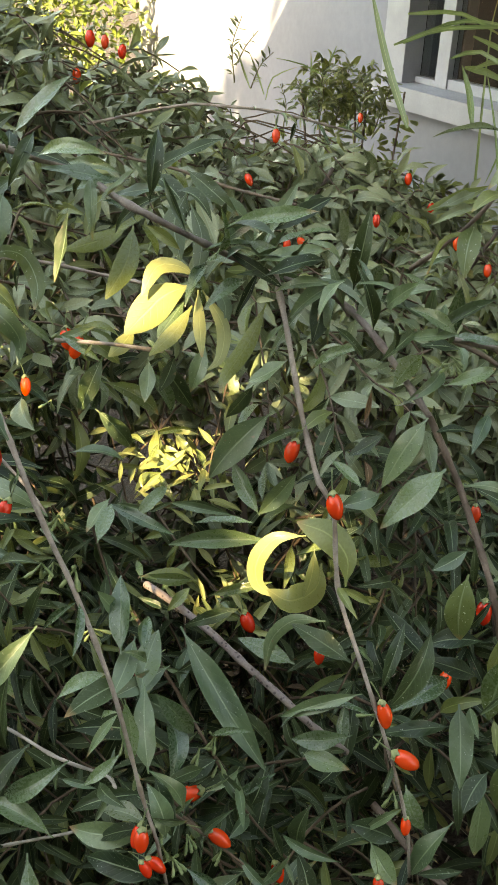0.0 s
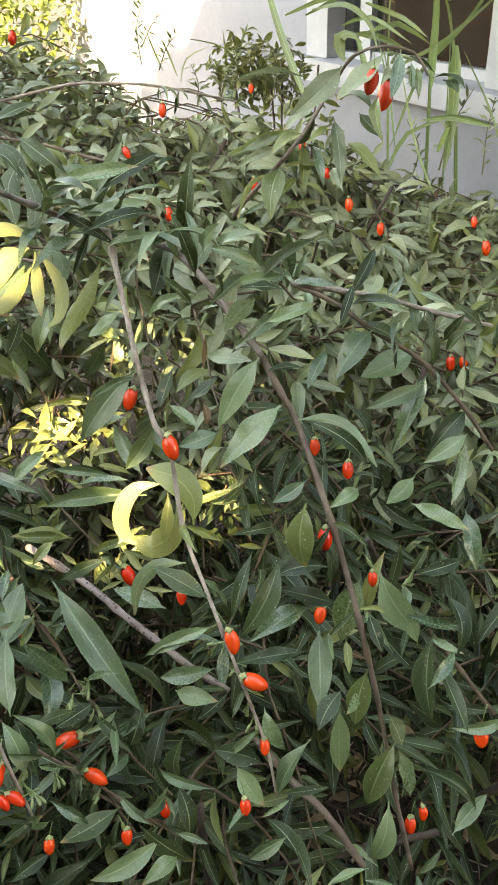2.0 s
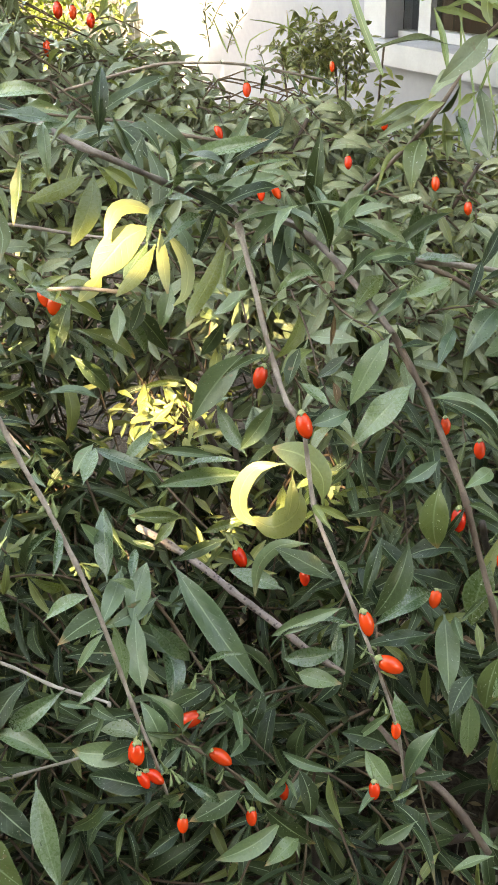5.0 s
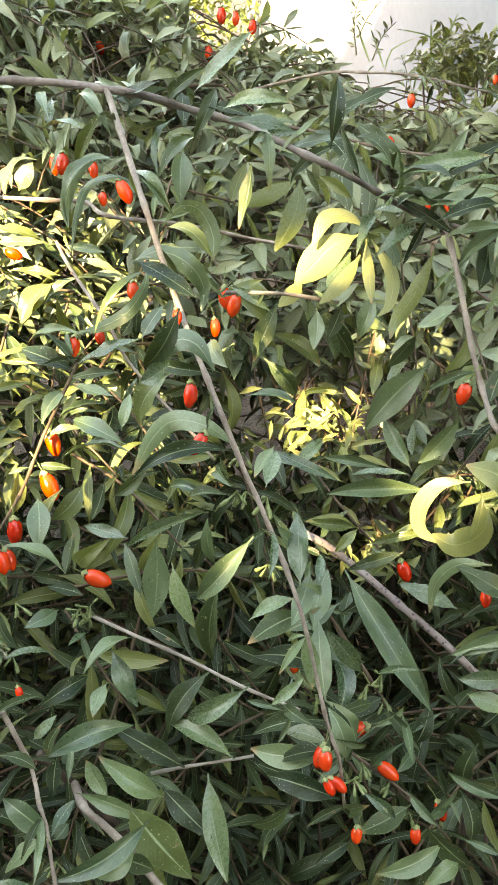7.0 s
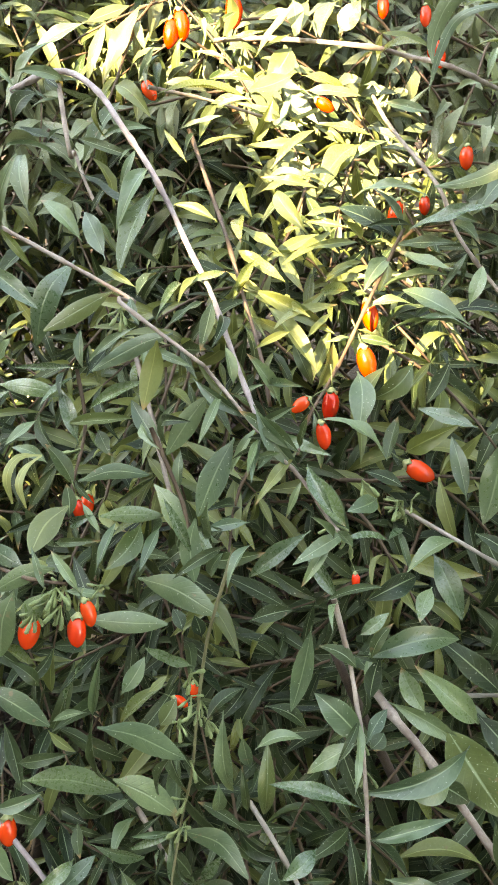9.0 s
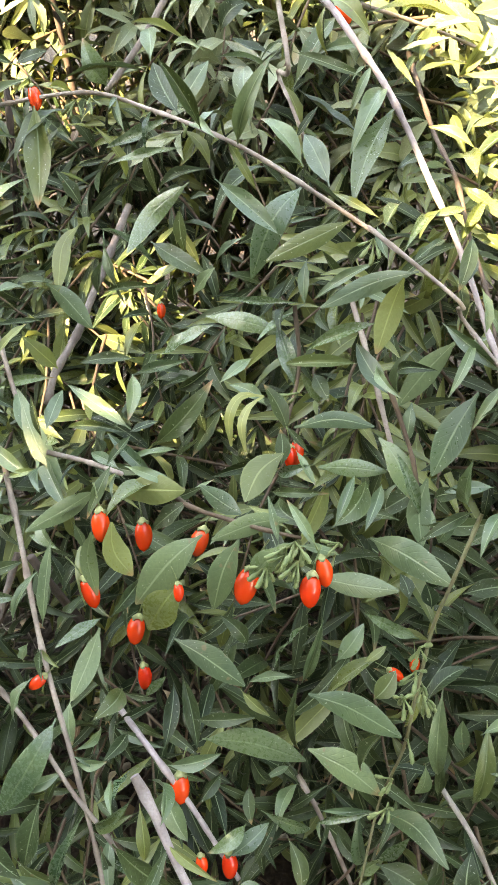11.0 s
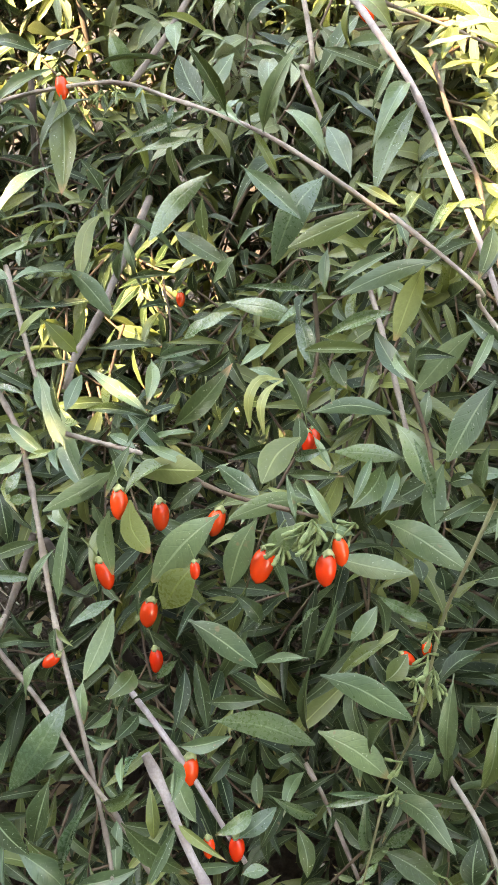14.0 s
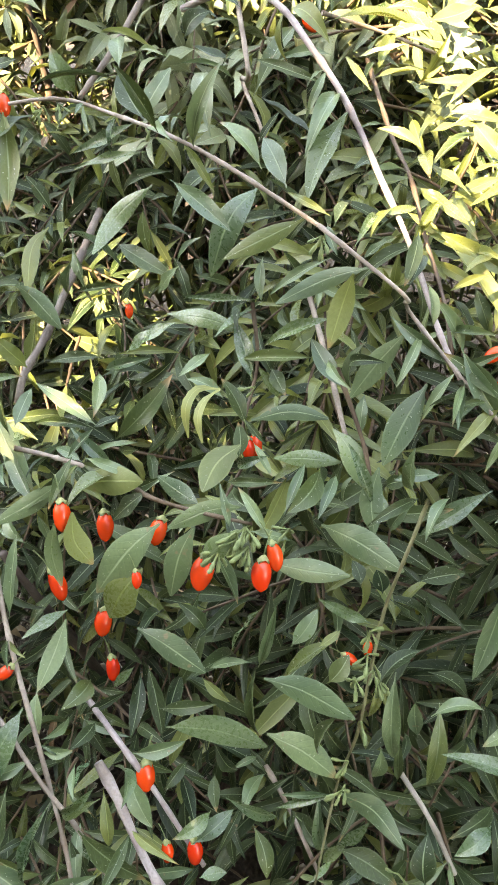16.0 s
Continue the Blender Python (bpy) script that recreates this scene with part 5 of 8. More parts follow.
b = cane(shrub_left, "lilac", 2.1, 1.6,
         (-0.480, 0.175, 0.902), (-0.435, 0.146, 0.917), (-0.409, 0.138, 0.895), (-0.386, 0.130, 0.872), (-0.369, 0.124, 0.856))
leaf(b, (-0.374, 0.146, 0.883), (-0.389, 0.121, 0.880), 0.0142, 0)
berry(b, (-0.479, 0.203, 0.953), (0.10, -0.52, -0.85), 0.0203)
berry(b, (-0.469, 0.193, 0.920), (0.23, -0.47, -0.85), 0.0181)
berry(b, (-0.376, 0.126, 0.865), (0.23, -0.47, -0.85), 0.0183)
berry(b, (-0.392, 0.119, 0.865), (0.23, -0.47, -0.85), 0.0150)
berry(b, (-0.417, 0.141, 0.902), (0.23, -0.47, -0.85), 0.0209)
tuft_of(b, (-0.480, 0.175, 0.902), 3, 0.036, 0, 0.006)
tuft_of(b, (-0.369, 0.124, 0.856), 3, 0.036, 0, 0.006)
b = cane(shrub_left, "dark", 3.0, 2.7,
         (-0.623, 0.470, 1.113), (-0.605, 0.384, 1.085), (-0.593, 0.337, 1.074), (-0.593, 0.304, 1.059), (-0.591, 0.291, 1.043))
leaf(b, (-0.604, 0.340, 1.083), (-0.607, 0.322, 1.044), 0.0165, 1)
berry(b, (-0.541, 0.370, 1.089), (0.23, -0.47, -0.85), 0.0116)
b = cane(shrub_left, "pale", 1.7, 1.3,
         (-0.551, 0.233, 1.058), (-0.528, 0.239, 1.054), (-0.472, 0.197, 1.098))
berry(b, (-0.474, 0.175, 1.078), (0.23, -0.47, -0.85), 0.0181)
tuft_of(b, (-0.551, 0.233, 1.058), 3, 0.036, 0, 0.006)
tuft_of(b, (-0.472, 0.197, 1.098), 3, 0.036, 0, 0.006)
b = cane(shrub_left, "pale", 1.7, 1.5,
         (-0.362, 0.211, 0.842), (-0.337, 0.195, 0.827), (-0.301, 0.174, 0.785))
tuft_of(b, (-0.362, 0.211, 0.842), 3, 0.036, 0, 0.006)
tuft_of(b, (-0.301, 0.174, 0.785), 3, 0.036, 0, 0.006)
b = cane(shrub_left, "twig", 1.5, 0.9,
         (-0.454, 0.214, 1.077), (-0.430, 0.195, 1.092), (-0.415, 0.198, 1.088), (-0.381, 0.177, 1.112), (-0.364, 0.182, 1.109))
berry(b, (-0.458, 0.191, 1.062), (0.23, -0.47, -0.85), 0.0179)
berry(b, (-0.423, 0.190, 1.073), (-0.04, -0.56, -0.83), 0.0165)
berry(b, (-0.389, 0.175, 1.070), (-0.04, -0.56, -0.83), 0.0207)
berry(b, (-0.353, 0.168, 1.091), (0.17, -0.50, -0.85), 0.0173)
berry(b, (-0.349, 0.176, 1.098), (0.36, -0.40, -0.84), 0.0153)
berry(b, (-0.420, 0.160, 1.066), (0.23, -0.47, -0.85), 0.0104)
buds(b, (-0.364, 0.181, 1.108), 7)
tuft_of(b, (-0.454, 0.214, 1.077), 3, 0.036, 0, 0.006)
tuft_of(b, (-0.364, 0.182, 1.109), 3, 0.036, 0, 0.006)
b = cane(shrub_left, "twig", 1.3, 0.9,
         (-0.422, 0.319, 1.149), (-0.410, 0.299, 1.120), (-0.404, 0.263, 1.098), (-0.397, 0.258, 1.088))
leaf(b, (-0.430, 0.246, 1.091), (-0.414, 0.246, 1.062), 0.0195, 0)
berry(b, (-0.398, 0.268, 1.084), (0.15, -0.47, -0.87), 0.0151)
berry(b, (-0.397, 0.256, 1.090), (0.23, -0.47, -0.85), 0.0138)
ribbon(b, 0.0055, 2, (-0.413, 0.252, 1.131), (-0.422, 0.242, 1.135), (-0.423, 0.229, 1.130), (-0.420, 0.225, 1.114))
ribbon(b, 0.0049, 2, (-0.413, 0.252, 1.131), (-0.417, 0.241, 1.130), (-0.416, 0.229, 1.126), (-0.412, 0.226, 1.112))
tuft_of(b, (-0.422, 0.319, 1.149), 3, 0.036, 0, 0.006)
tuft_of(b, (-0.397, 0.258, 1.088), 3, 0.036, 0, 0.006)
b = cane(shrub_left, "pale", 1.5, 1.2,
         (-0.474, 0.576, 1.256), (-0.434, 0.619, 1.237), (-0.386, 0.649, 1.216))
leaf(b, (-0.547, 0.617, 1.293), (-0.516, 0.643, 1.303), 0.0191, 1)
tuft_of(b, (-0.474, 0.576, 1.256), 3, 0.036, 0, 0.006)
tuft_of(b, (-0.386, 0.649, 1.216), 3, 0.036, 0, 0.006)
b = cane(shrub_left, "pale", 1.7, 1.3,
         (-0.558, 0.156, 0.960), (-0.551, 0.131, 0.959), (-0.537, 0.102, 0.942), (-0.518, 0.072, 0.898), (-0.495, 0.041, 0.853))
leaf(b, (-0.508, 0.081, 0.848), (-0.469, 0.085, 0.836), 0.0220, 3)
tuft_of(b, (-0.558, 0.156, 0.960), 3, 0.036, 0, 0.006)
tuft_of(b, (-0.495, 0.041, 0.853), 3, 0.036, 0, 0.006)
b = cane(shrub_left, "dark", 3.0, 2.5,
         (-0.670, 0.649, 1.239), (-0.672, 0.588, 1.204), (-0.688, 0.554, 1.172))
leaf(b, (-0.584, 0.687, 1.279), (-0.626, 0.660, 1.258), 0.0210, 0)

leaf(shrub_left, (-0.621, 0.451, 1.212), (-0.632, 0.442, 1.245), 0.0244, 0)
leaf(shrub_left, (-0.549, 0.424, 1.210), (-0.587, 0.459, 1.230), 0.0255, 0)
leaf(shrub_left, (-0.543, 0.412, 1.217), (-0.534, 0.440, 1.242), 0.0192, 0)
leaf(shrub_left, (-0.671, 0.430, 1.217), (-0.723, 0.414, 1.185), 0.0169, 0)
leaf(shrub_left, (-0.678, 0.427, 1.224), (-0.727, 0.428, 1.227), 0.0155, 0)
leaf(shrub_left, (-0.683, 0.431, 1.225), (-0.662, 0.441, 1.233), 0.0153, 0)
leaf(shrub_left, (-0.634, 0.423, 1.202), (-0.652, 0.373, 1.178), 0.0227, 0)
leaf(shrub_left, (-0.650, 0.401, 1.211), (-0.632, 0.365, 1.151), 0.0278, 3)
leaf(shrub_left, (-0.640, 0.371, 1.170), (-0.664, 0.328, 1.141), 0.0191, 0)
leaf(shrub_left, (-0.657, 0.396, 1.184), (-0.713, 0.395, 1.171), 0.0078, 0)
leaf(shrub_left, (-0.616, 0.395, 1.143), (-0.632, 0.391, 1.169), 0.0165, 0)
leaf(shrub_left, (-0.600, 0.395, 1.129), (-0.569, 0.367, 1.089), 0.0134, 0)
leaf(shrub_left, (-0.552, 0.418, 1.210), (-0.600, 0.409, 1.184), 0.0148, 0)
leaf(shrub_left, (-0.535, 0.401, 1.197), (-0.592, 0.395, 1.178), 0.0093, 0)
leaf(shrub_left, (-0.502, 0.374, 1.198), (-0.539, 0.373, 1.177), 0.0117, 0)
leaf(shrub_left, (-0.568, 0.408, 1.193), (-0.556, 0.404, 1.158), 0.0116, 3)
leaf(shrub_left, (-0.533, 0.397, 1.208), (-0.566, 0.406, 1.195), 0.0071, 1)
leaf(shrub_left, (-0.538, 0.371, 1.117), (-0.600, 0.391, 1.131), 0.0077, 0)
leaf(shrub_left, (-0.548, 0.373, 1.140), (-0.494, 0.355, 1.133), 0.0195, 0)
leaf(shrub_left, (-0.545, 0.457, 1.243), (-0.578, 0.471, 1.236), 0.0074, 0)
leaf(shrub_left, (-0.580, 0.509, 1.230), (-0.640, 0.524, 1.237), 0.0081, 1)
leaf(shrub_left, (-0.614, 0.504, 1.217), (-0.635, 0.540, 1.230), 0.0208, 0)
leaf(shrub_left, (-0.639, 0.415, 1.221), (-0.584, 0.451, 1.225), 0.0053, 0)
leaf(shrub_left, (-0.519, 0.363, 1.174), (-0.514, 0.359, 1.145), 0.0129, 3)
leaf(shrub_left, (-0.615, 0.319, 1.115), (-0.628, 0.294, 1.117), 0.0103, 0)
leaf(shrub_left, (-0.648, 0.295, 1.122), (-0.631, 0.295, 1.118), 0.0123, 0)
leaf(shrub_left, (-0.623, 0.347, 1.126), (-0.638, 0.312, 1.130), 0.0073, 0)
leaf(shrub_left, (-0.480, 0.328, 1.202), (-0.501, 0.341, 1.190), 0.0064, 0)
leaf(shrub_left, (-0.486, 0.346, 1.147), (-0.504, 0.349, 1.121), 0.0129, 0)
leaf(shrub_left, (-0.529, 0.365, 1.120), (-0.546, 0.367, 1.095), 0.0119, 0)
leaf(shrub_left, (-0.527, 0.364, 1.120), (-0.527, 0.368, 1.098), 0.0107, 0)
leaf(shrub_left, (-0.539, 0.376, 1.106), (-0.590, 0.373, 1.091), 0.0088, 0)
leaf(shrub_left, (-0.711, 0.417, 1.188), (-0.669, 0.395, 1.180), 0.0078, 0)
leaf(shrub_left, (-0.642, 0.354, 1.143), (-0.661, 0.330, 1.140), 0.0107, 0)
leaf(shrub_left, (-0.585, 0.369, 1.121), (-0.593, 0.371, 1.090), 0.0110, 0)
leaf(shrub_left, (-0.475, 0.376, 1.223), (-0.499, 0.420, 1.247), 0.0198, 5)
leaf(shrub_left, (-0.486, 0.471, 1.221), (-0.480, 0.536, 1.254), 0.0193, 3)
leaf(shrub_left, (-0.499, 0.368, 1.223), (-0.493, 0.410, 1.230), 0.0123, 0)
leaf(shrub_left, (-0.446, 0.389, 1.203), (-0.480, 0.400, 1.224), 0.0190, 0)
leaf(shrub_left, (-0.425, 0.379, 1.198), (-0.455, 0.413, 1.214), 0.0214, 0)
leaf(shrub_left, (-0.469, 0.437, 1.233), (-0.421, 0.412, 1.221), 0.0155, 0)
leaf(shrub_left, (-0.483, 0.462, 1.248), (-0.426, 0.447, 1.242), 0.0108, 0)
leaf(shrub_left, (-0.412, 0.433, 1.242), (-0.414, 0.377, 1.218), 0.0174, 0)
leaf(shrub_left, (-0.400, 0.416, 1.237), (-0.402, 0.352, 1.203), 0.0247, 3)
leaf(shrub_left, (-0.382, 0.431, 1.207), (-0.391, 0.403, 1.206), 0.0103, 0)
leaf(shrub_left, (-0.460, 0.367, 1.209), (-0.475, 0.321, 1.192), 0.0153, 0)
leaf(shrub_left, (-0.381, 0.332, 1.206), (-0.415, 0.352, 1.207), 0.0069, 1)
leaf(shrub_left, (-0.374, 0.316, 1.208), (-0.375, 0.349, 1.208), 0.0124, 0)
leaf(shrub_left, (-0.378, 0.317, 1.208), (-0.367, 0.303, 1.198), 0.0080, 0)
leaf(shrub_left, (-0.362, 0.316, 1.197), (-0.360, 0.353, 1.201), 0.0076, 0)
leaf(shrub_left, (-0.358, 0.321, 1.189), (-0.347, 0.359, 1.189), 0.0085, 0)
leaf(shrub_left, (-0.361, 0.362, 1.199), (-0.345, 0.390, 1.195), 0.0080, 0)
leaf(shrub_left, (-0.337, 0.357, 1.181), (-0.331, 0.323, 1.178), 0.0110, 0)
leaf(shrub_left, (-0.373, 0.311, 1.192), (-0.406, 0.306, 1.164), 0.0093, 0)
leaf(shrub_left, (-0.419, 0.327, 1.176), (-0.413, 0.311, 1.156), 0.0097, 0)
leaf(shrub_left, (-0.416, 0.314, 1.155), (-0.469, 0.316, 1.144), 0.0073, 0)
leaf(shrub_left, (-0.416, 0.336, 1.198), (-0.439, 0.334, 1.189), 0.0044, 0)
leaf(shrub_left, (-0.457, 0.328, 1.182), (-0.478, 0.331, 1.158), 0.0092, 0)
leaf(shrub_left, (-0.416, 0.533, 1.229), (-0.419, 0.580, 1.245), 0.0144, 1)
leaf(shrub_left, (-0.417, 0.523, 1.227), (-0.385, 0.569, 1.226), 0.0109, 1)
leaf(shrub_left, (-0.403, 0.476, 1.233), (-0.433, 0.508, 1.245), 0.0072, 1)
leaf(shrub_left, (-0.467, 0.566, 1.252), (-0.397, 0.616, 1.237), 0.0173, 1)
leaf(shrub_left, (-0.487, 0.542, 1.264), (-0.449, 0.522, 1.248), 0.0195, 1)
leaf(shrub_left, (-0.499, 0.467, 1.244), (-0.529, 0.464, 1.251), 0.0134, 0)
leaf(shrub_left, (-0.517, 0.513, 1.258), (-0.537, 0.493, 1.254), 0.0053, 0)
leaf(shrub_left, (-0.549, 0.491, 1.247), (-0.533, 0.503, 1.265), 0.0215, 0)
leaf(shrub_left, (-0.531, 0.440, 1.244), (-0.495, 0.461, 1.231), 0.0062, 0)
leaf(shrub_left, (-0.609, 0.269, 1.092), (-0.600, 0.294, 1.105), 0.0091, 1)
leaf(shrub_left, (-0.586, 0.301, 1.069), (-0.601, 0.288, 1.099), 0.0177, 1)
leaf(shrub_left, (-0.618, 0.254, 1.073), (-0.630, 0.261, 1.086), 0.0121, 0)
leaf(shrub_left, (-0.536, 0.322, 1.078), (-0.579, 0.316, 1.066), 0.0128, 0)
leaf(shrub_left, (-0.522, 0.301, 1.084), (-0.484, 0.301, 1.104), 0.0108, 0)
leaf(shrub_left, (-0.507, 0.308, 1.098), (-0.472, 0.314, 1.126), 0.0156, 0)
leaf(shrub_left, (-0.480, 0.275, 1.100), (-0.455, 0.276, 1.125), 0.0119, 0)
leaf(shrub_left, (-0.509, 0.267, 1.065), (-0.566, 0.283, 1.073), 0.0140, 0)
leaf(shrub_left, (-0.503, 0.255, 1.073), (-0.551, 0.257, 1.060), 0.0098, 0)
leaf(shrub_left, (-0.499, 0.250, 1.079), (-0.485, 0.261, 1.084), 0.0094, 0)
leaf(shrub_left, (-0.527, 0.302, 1.081), (-0.511, 0.267, 1.071), 0.0140, 0)
leaf(shrub_left, (-0.475, 0.236, 1.087), (-0.449, 0.264, 1.124), 0.0186, 0)
leaf(shrub_left, (-0.561, 0.236, 1.058), (-0.594, 0.266, 1.073), 0.0179, 0)
leaf(shrub_left, (-0.522, 0.208, 1.039), (-0.563, 0.238, 1.057), 0.0163, 0)
leaf(shrub_left, (-0.568, 0.256, 1.053), (-0.577, 0.291, 1.060), 0.0155, 0)
leaf(shrub_left, (-0.557, 0.221, 1.044), (-0.599, 0.233, 1.051), 0.0148, 0)
leaf(shrub_left, (-0.607, 0.220, 1.043), (-0.579, 0.228, 1.046), 0.0109, 1)
leaf(shrub_left, (-0.578, 0.222, 1.040), (-0.592, 0.205, 1.031), 0.0167, 0)
leaf(shrub_left, (-0.576, 0.219, 1.038), (-0.553, 0.223, 1.051), 0.0078, 0)
leaf(shrub_left, (-0.575, 0.213, 1.033), (-0.578, 0.199, 1.022), 0.0147, 0)
leaf(shrub_left, (-0.584, 0.199, 1.024), (-0.568, 0.182, 0.995), 0.0177, 0)
leaf(shrub_left, (-0.575, 0.197, 1.020), (-0.562, 0.204, 1.022), 0.0098, 0)
leaf(shrub_left, (-0.487, 0.217, 1.080), (-0.516, 0.231, 1.071), 0.0100, 0)
leaf(shrub_left, (-0.490, 0.222, 1.075), (-0.532, 0.201, 1.033), 0.0101, 0)
leaf(shrub_left, (-0.483, 0.217, 1.087), (-0.459, 0.238, 1.088), 0.0062, 0)
leaf(shrub_left, (-0.474, 0.210, 1.090), (-0.453, 0.211, 1.092), 0.0059, 0)
leaf(shrub_left, (-0.454, 0.207, 1.090), (-0.472, 0.177, 1.083), 0.0208, 3)
leaf(shrub_left, (-0.433, 0.198, 1.092), (-0.451, 0.189, 1.071), 0.0150, 0)
leaf(shrub_left, (-0.548, 0.192, 1.000), (-0.579, 0.168, 0.989), 0.0127, 0)
leaf(shrub_left, (-0.546, 0.178, 0.979), (-0.576, 0.163, 0.983), 0.0117, 0)
leaf(shrub_left, (-0.542, 0.191, 0.996), (-0.524, 0.174, 0.983), 0.0155, 0)
leaf(shrub_left, (-0.523, 0.195, 1.018), (-0.550, 0.201, 1.014), 0.0086, 0)
leaf(shrub_left, (-0.525, 0.196, 1.016), (-0.545, 0.212, 1.024), 0.0135, 0)
leaf(shrub_left, (-0.502, 0.187, 1.058), (-0.494, 0.184, 1.041), 0.0088, 0)
leaf(shrub_left, (-0.407, 0.283, 1.119), (-0.427, 0.304, 1.143), 0.0151, 0)
leaf(shrub_left, (-0.419, 0.289, 1.127), (-0.376, 0.300, 1.133), 0.0123, 3)
leaf(shrub_left, (-0.371, 0.320, 1.150), (-0.408, 0.303, 1.131), 0.0115, 0)
leaf(shrub_left, (-0.432, 0.281, 1.133), (-0.441, 0.256, 1.129), 0.0095, 0)
leaf(shrub_left, (-0.352, 0.287, 1.126), (-0.380, 0.308, 1.141), 0.0164, 0)
leaf(shrub_left, (-0.346, 0.286, 1.124), (-0.345, 0.300, 1.152), 0.0117, 0)
leaf(shrub_left, (-0.337, 0.274, 1.106), (-0.340, 0.288, 1.125), 0.0127, 0)
leaf(shrub_left, (-0.402, 0.263, 1.101), (-0.419, 0.266, 1.128), 0.0156, 0)
leaf(shrub_left, (-0.400, 0.248, 1.088), (-0.406, 0.261, 1.104), 0.0130, 0)
leaf(shrub_left, (-0.413, 0.256, 1.122), (-0.435, 0.255, 1.130), 0.0110, 0)
leaf(shrub_left, (-0.397, 0.226, 1.089), (-0.363, 0.222, 1.104), 0.0081, 0)
leaf(shrub_left, (-0.351, 0.248, 1.098), (-0.356, 0.209, 1.095), 0.0194, 3)
leaf(shrub_left, (-0.344, 0.258, 1.088), (-0.342, 0.222, 1.085), 0.0100, 0)
leaf(shrub_left, (-0.314, 0.252, 1.094), (-0.298, 0.244, 1.111), 0.0113, 0)
leaf(shrub_left, (-0.306, 0.243, 1.071), (-0.297, 0.240, 1.097), 0.0106, 0)
leaf(shrub_left, (-0.373, 0.188, 1.106), (-0.400, 0.203, 1.097), 0.0070, 1)
leaf(shrub_left, (-0.363, 0.191, 1.108), (-0.386, 0.210, 1.102), 0.0140, 0)
leaf(shrub_left, (-0.363, 0.178, 1.108), (-0.346, 0.190, 1.097), 0.0074, 0)
leaf(shrub_left, (-0.311, 0.207, 1.062), (-0.319, 0.214, 1.071), 0.0120, 0)
leaf(shrub_left, (-0.299, 0.206, 1.062), (-0.305, 0.212, 1.072), 0.0143, 0)
leaf(shrub_left, (-0.400, 0.297, 1.121), (-0.385, 0.282, 1.115), 0.0133, 0)
leaf(shrub_left, (-0.491, 0.185, 0.980), (-0.507, 0.156, 0.976), 0.0114, 0)
leaf(shrub_left, (-0.514, 0.140, 0.963), (-0.518, 0.121, 0.938), 0.0131, 0)
leaf(shrub_left, (-0.492, 0.181, 0.967), (-0.473, 0.173, 0.912), 0.0129, 0)
leaf(shrub_left, (-0.479, 0.180, 0.919), (-0.482, 0.149, 0.924), 0.0199, 3)
leaf(shrub_left, (-0.452, 0.194, 0.930), (-0.464, 0.184, 0.913), 0.0092, 0)
leaf(shrub_left, (-0.447, 0.193, 0.927), (-0.434, 0.154, 0.915), 0.0148, 0)
leaf(shrub_left, (-0.435, 0.184, 0.955), (-0.413, 0.159, 0.922), 0.0143, 0)
leaf(shrub_left, (-0.418, 0.167, 0.940), (-0.379, 0.170, 0.964), 0.0129, 0)
leaf(shrub_left, (-0.479, 0.112, 0.926), (-0.502, 0.097, 0.916), 0.0120, 0)
leaf(shrub_left, (-0.487, 0.096, 0.915), (-0.487, 0.070, 0.878), 0.0230, 0)
leaf(shrub_left, (-0.461, 0.101, 0.906), (-0.469, 0.071, 0.847), 0.0113, 0)
leaf(shrub_left, (-0.429, 0.109, 0.938), (-0.455, 0.100, 0.903), 0.0099, 0)
leaf(shrub_left, (-0.425, 0.105, 0.931), (-0.452, 0.099, 0.901), 0.0116, 3)
leaf(shrub_left, (-0.425, 0.109, 0.935), (-0.415, 0.093, 0.904), 0.0115, 1)
leaf(shrub_left, (-0.421, 0.129, 0.923), (-0.399, 0.116, 0.896), 0.0184, 0)
leaf(shrub_left, (-0.439, 0.096, 0.898), (-0.392, 0.093, 0.882), 0.0227, 0)
leaf(shrub_left, (-0.498, 0.064, 0.872), (-0.467, 0.067, 0.841), 0.0236, 0)
leaf(shrub_left, (-0.520, 0.071, 0.897), (-0.487, 0.065, 0.872), 0.0213, 0)
leaf(shrub_left, (-0.461, 0.071, 0.845), (-0.425, 0.089, 0.866), 0.0170, 0)
leaf(shrub_left, (-0.426, 0.143, 0.920), (-0.396, 0.158, 0.931), 0.0141, 0)
leaf(shrub_left, (-0.476, 0.119, 0.926), (-0.458, 0.127, 0.927), 0.0102, 0)
leaf(shrub_left, (-0.462, 0.157, 0.912), (-0.463, 0.129, 0.920), 0.0126, 0)
leaf(shrub_left, (-0.480, 0.125, 0.927), (-0.478, 0.151, 0.917), 0.0086, 0)
leaf(shrub_left, (-0.556, 0.136, 0.950), (-0.527, 0.104, 0.938), 0.0085, 1)
leaf(shrub_left, (-0.490, 0.142, 0.951), (-0.480, 0.125, 0.933), 0.0141, 0)
leaf(shrub_left, (-0.397, 0.160, 0.905), (-0.402, 0.138, 0.901), 0.0124, 0)
leaf(shrub_left, (-0.520, 0.084, 0.902), (-0.519, 0.102, 0.927), 0.0112, 0)
leaf(shrub_left, (-0.357, 0.168, 1.019), (-0.384, 0.170, 0.996), 0.0085, 0)
leaf(shrub_left, (-0.368, 0.163, 1.023), (-0.353, 0.171, 1.063), 0.0103, 0)
leaf(shrub_left, (-0.356, 0.173, 1.013), (-0.349, 0.163, 0.960), 0.0094, 0)
leaf(shrub_left, (-0.352, 0.165, 1.021), (-0.347, 0.176, 1.063), 0.0087, 0)
leaf(shrub_left, (-0.338, 0.176, 1.033), (-0.330, 0.195, 1.047), 0.0145, 0)
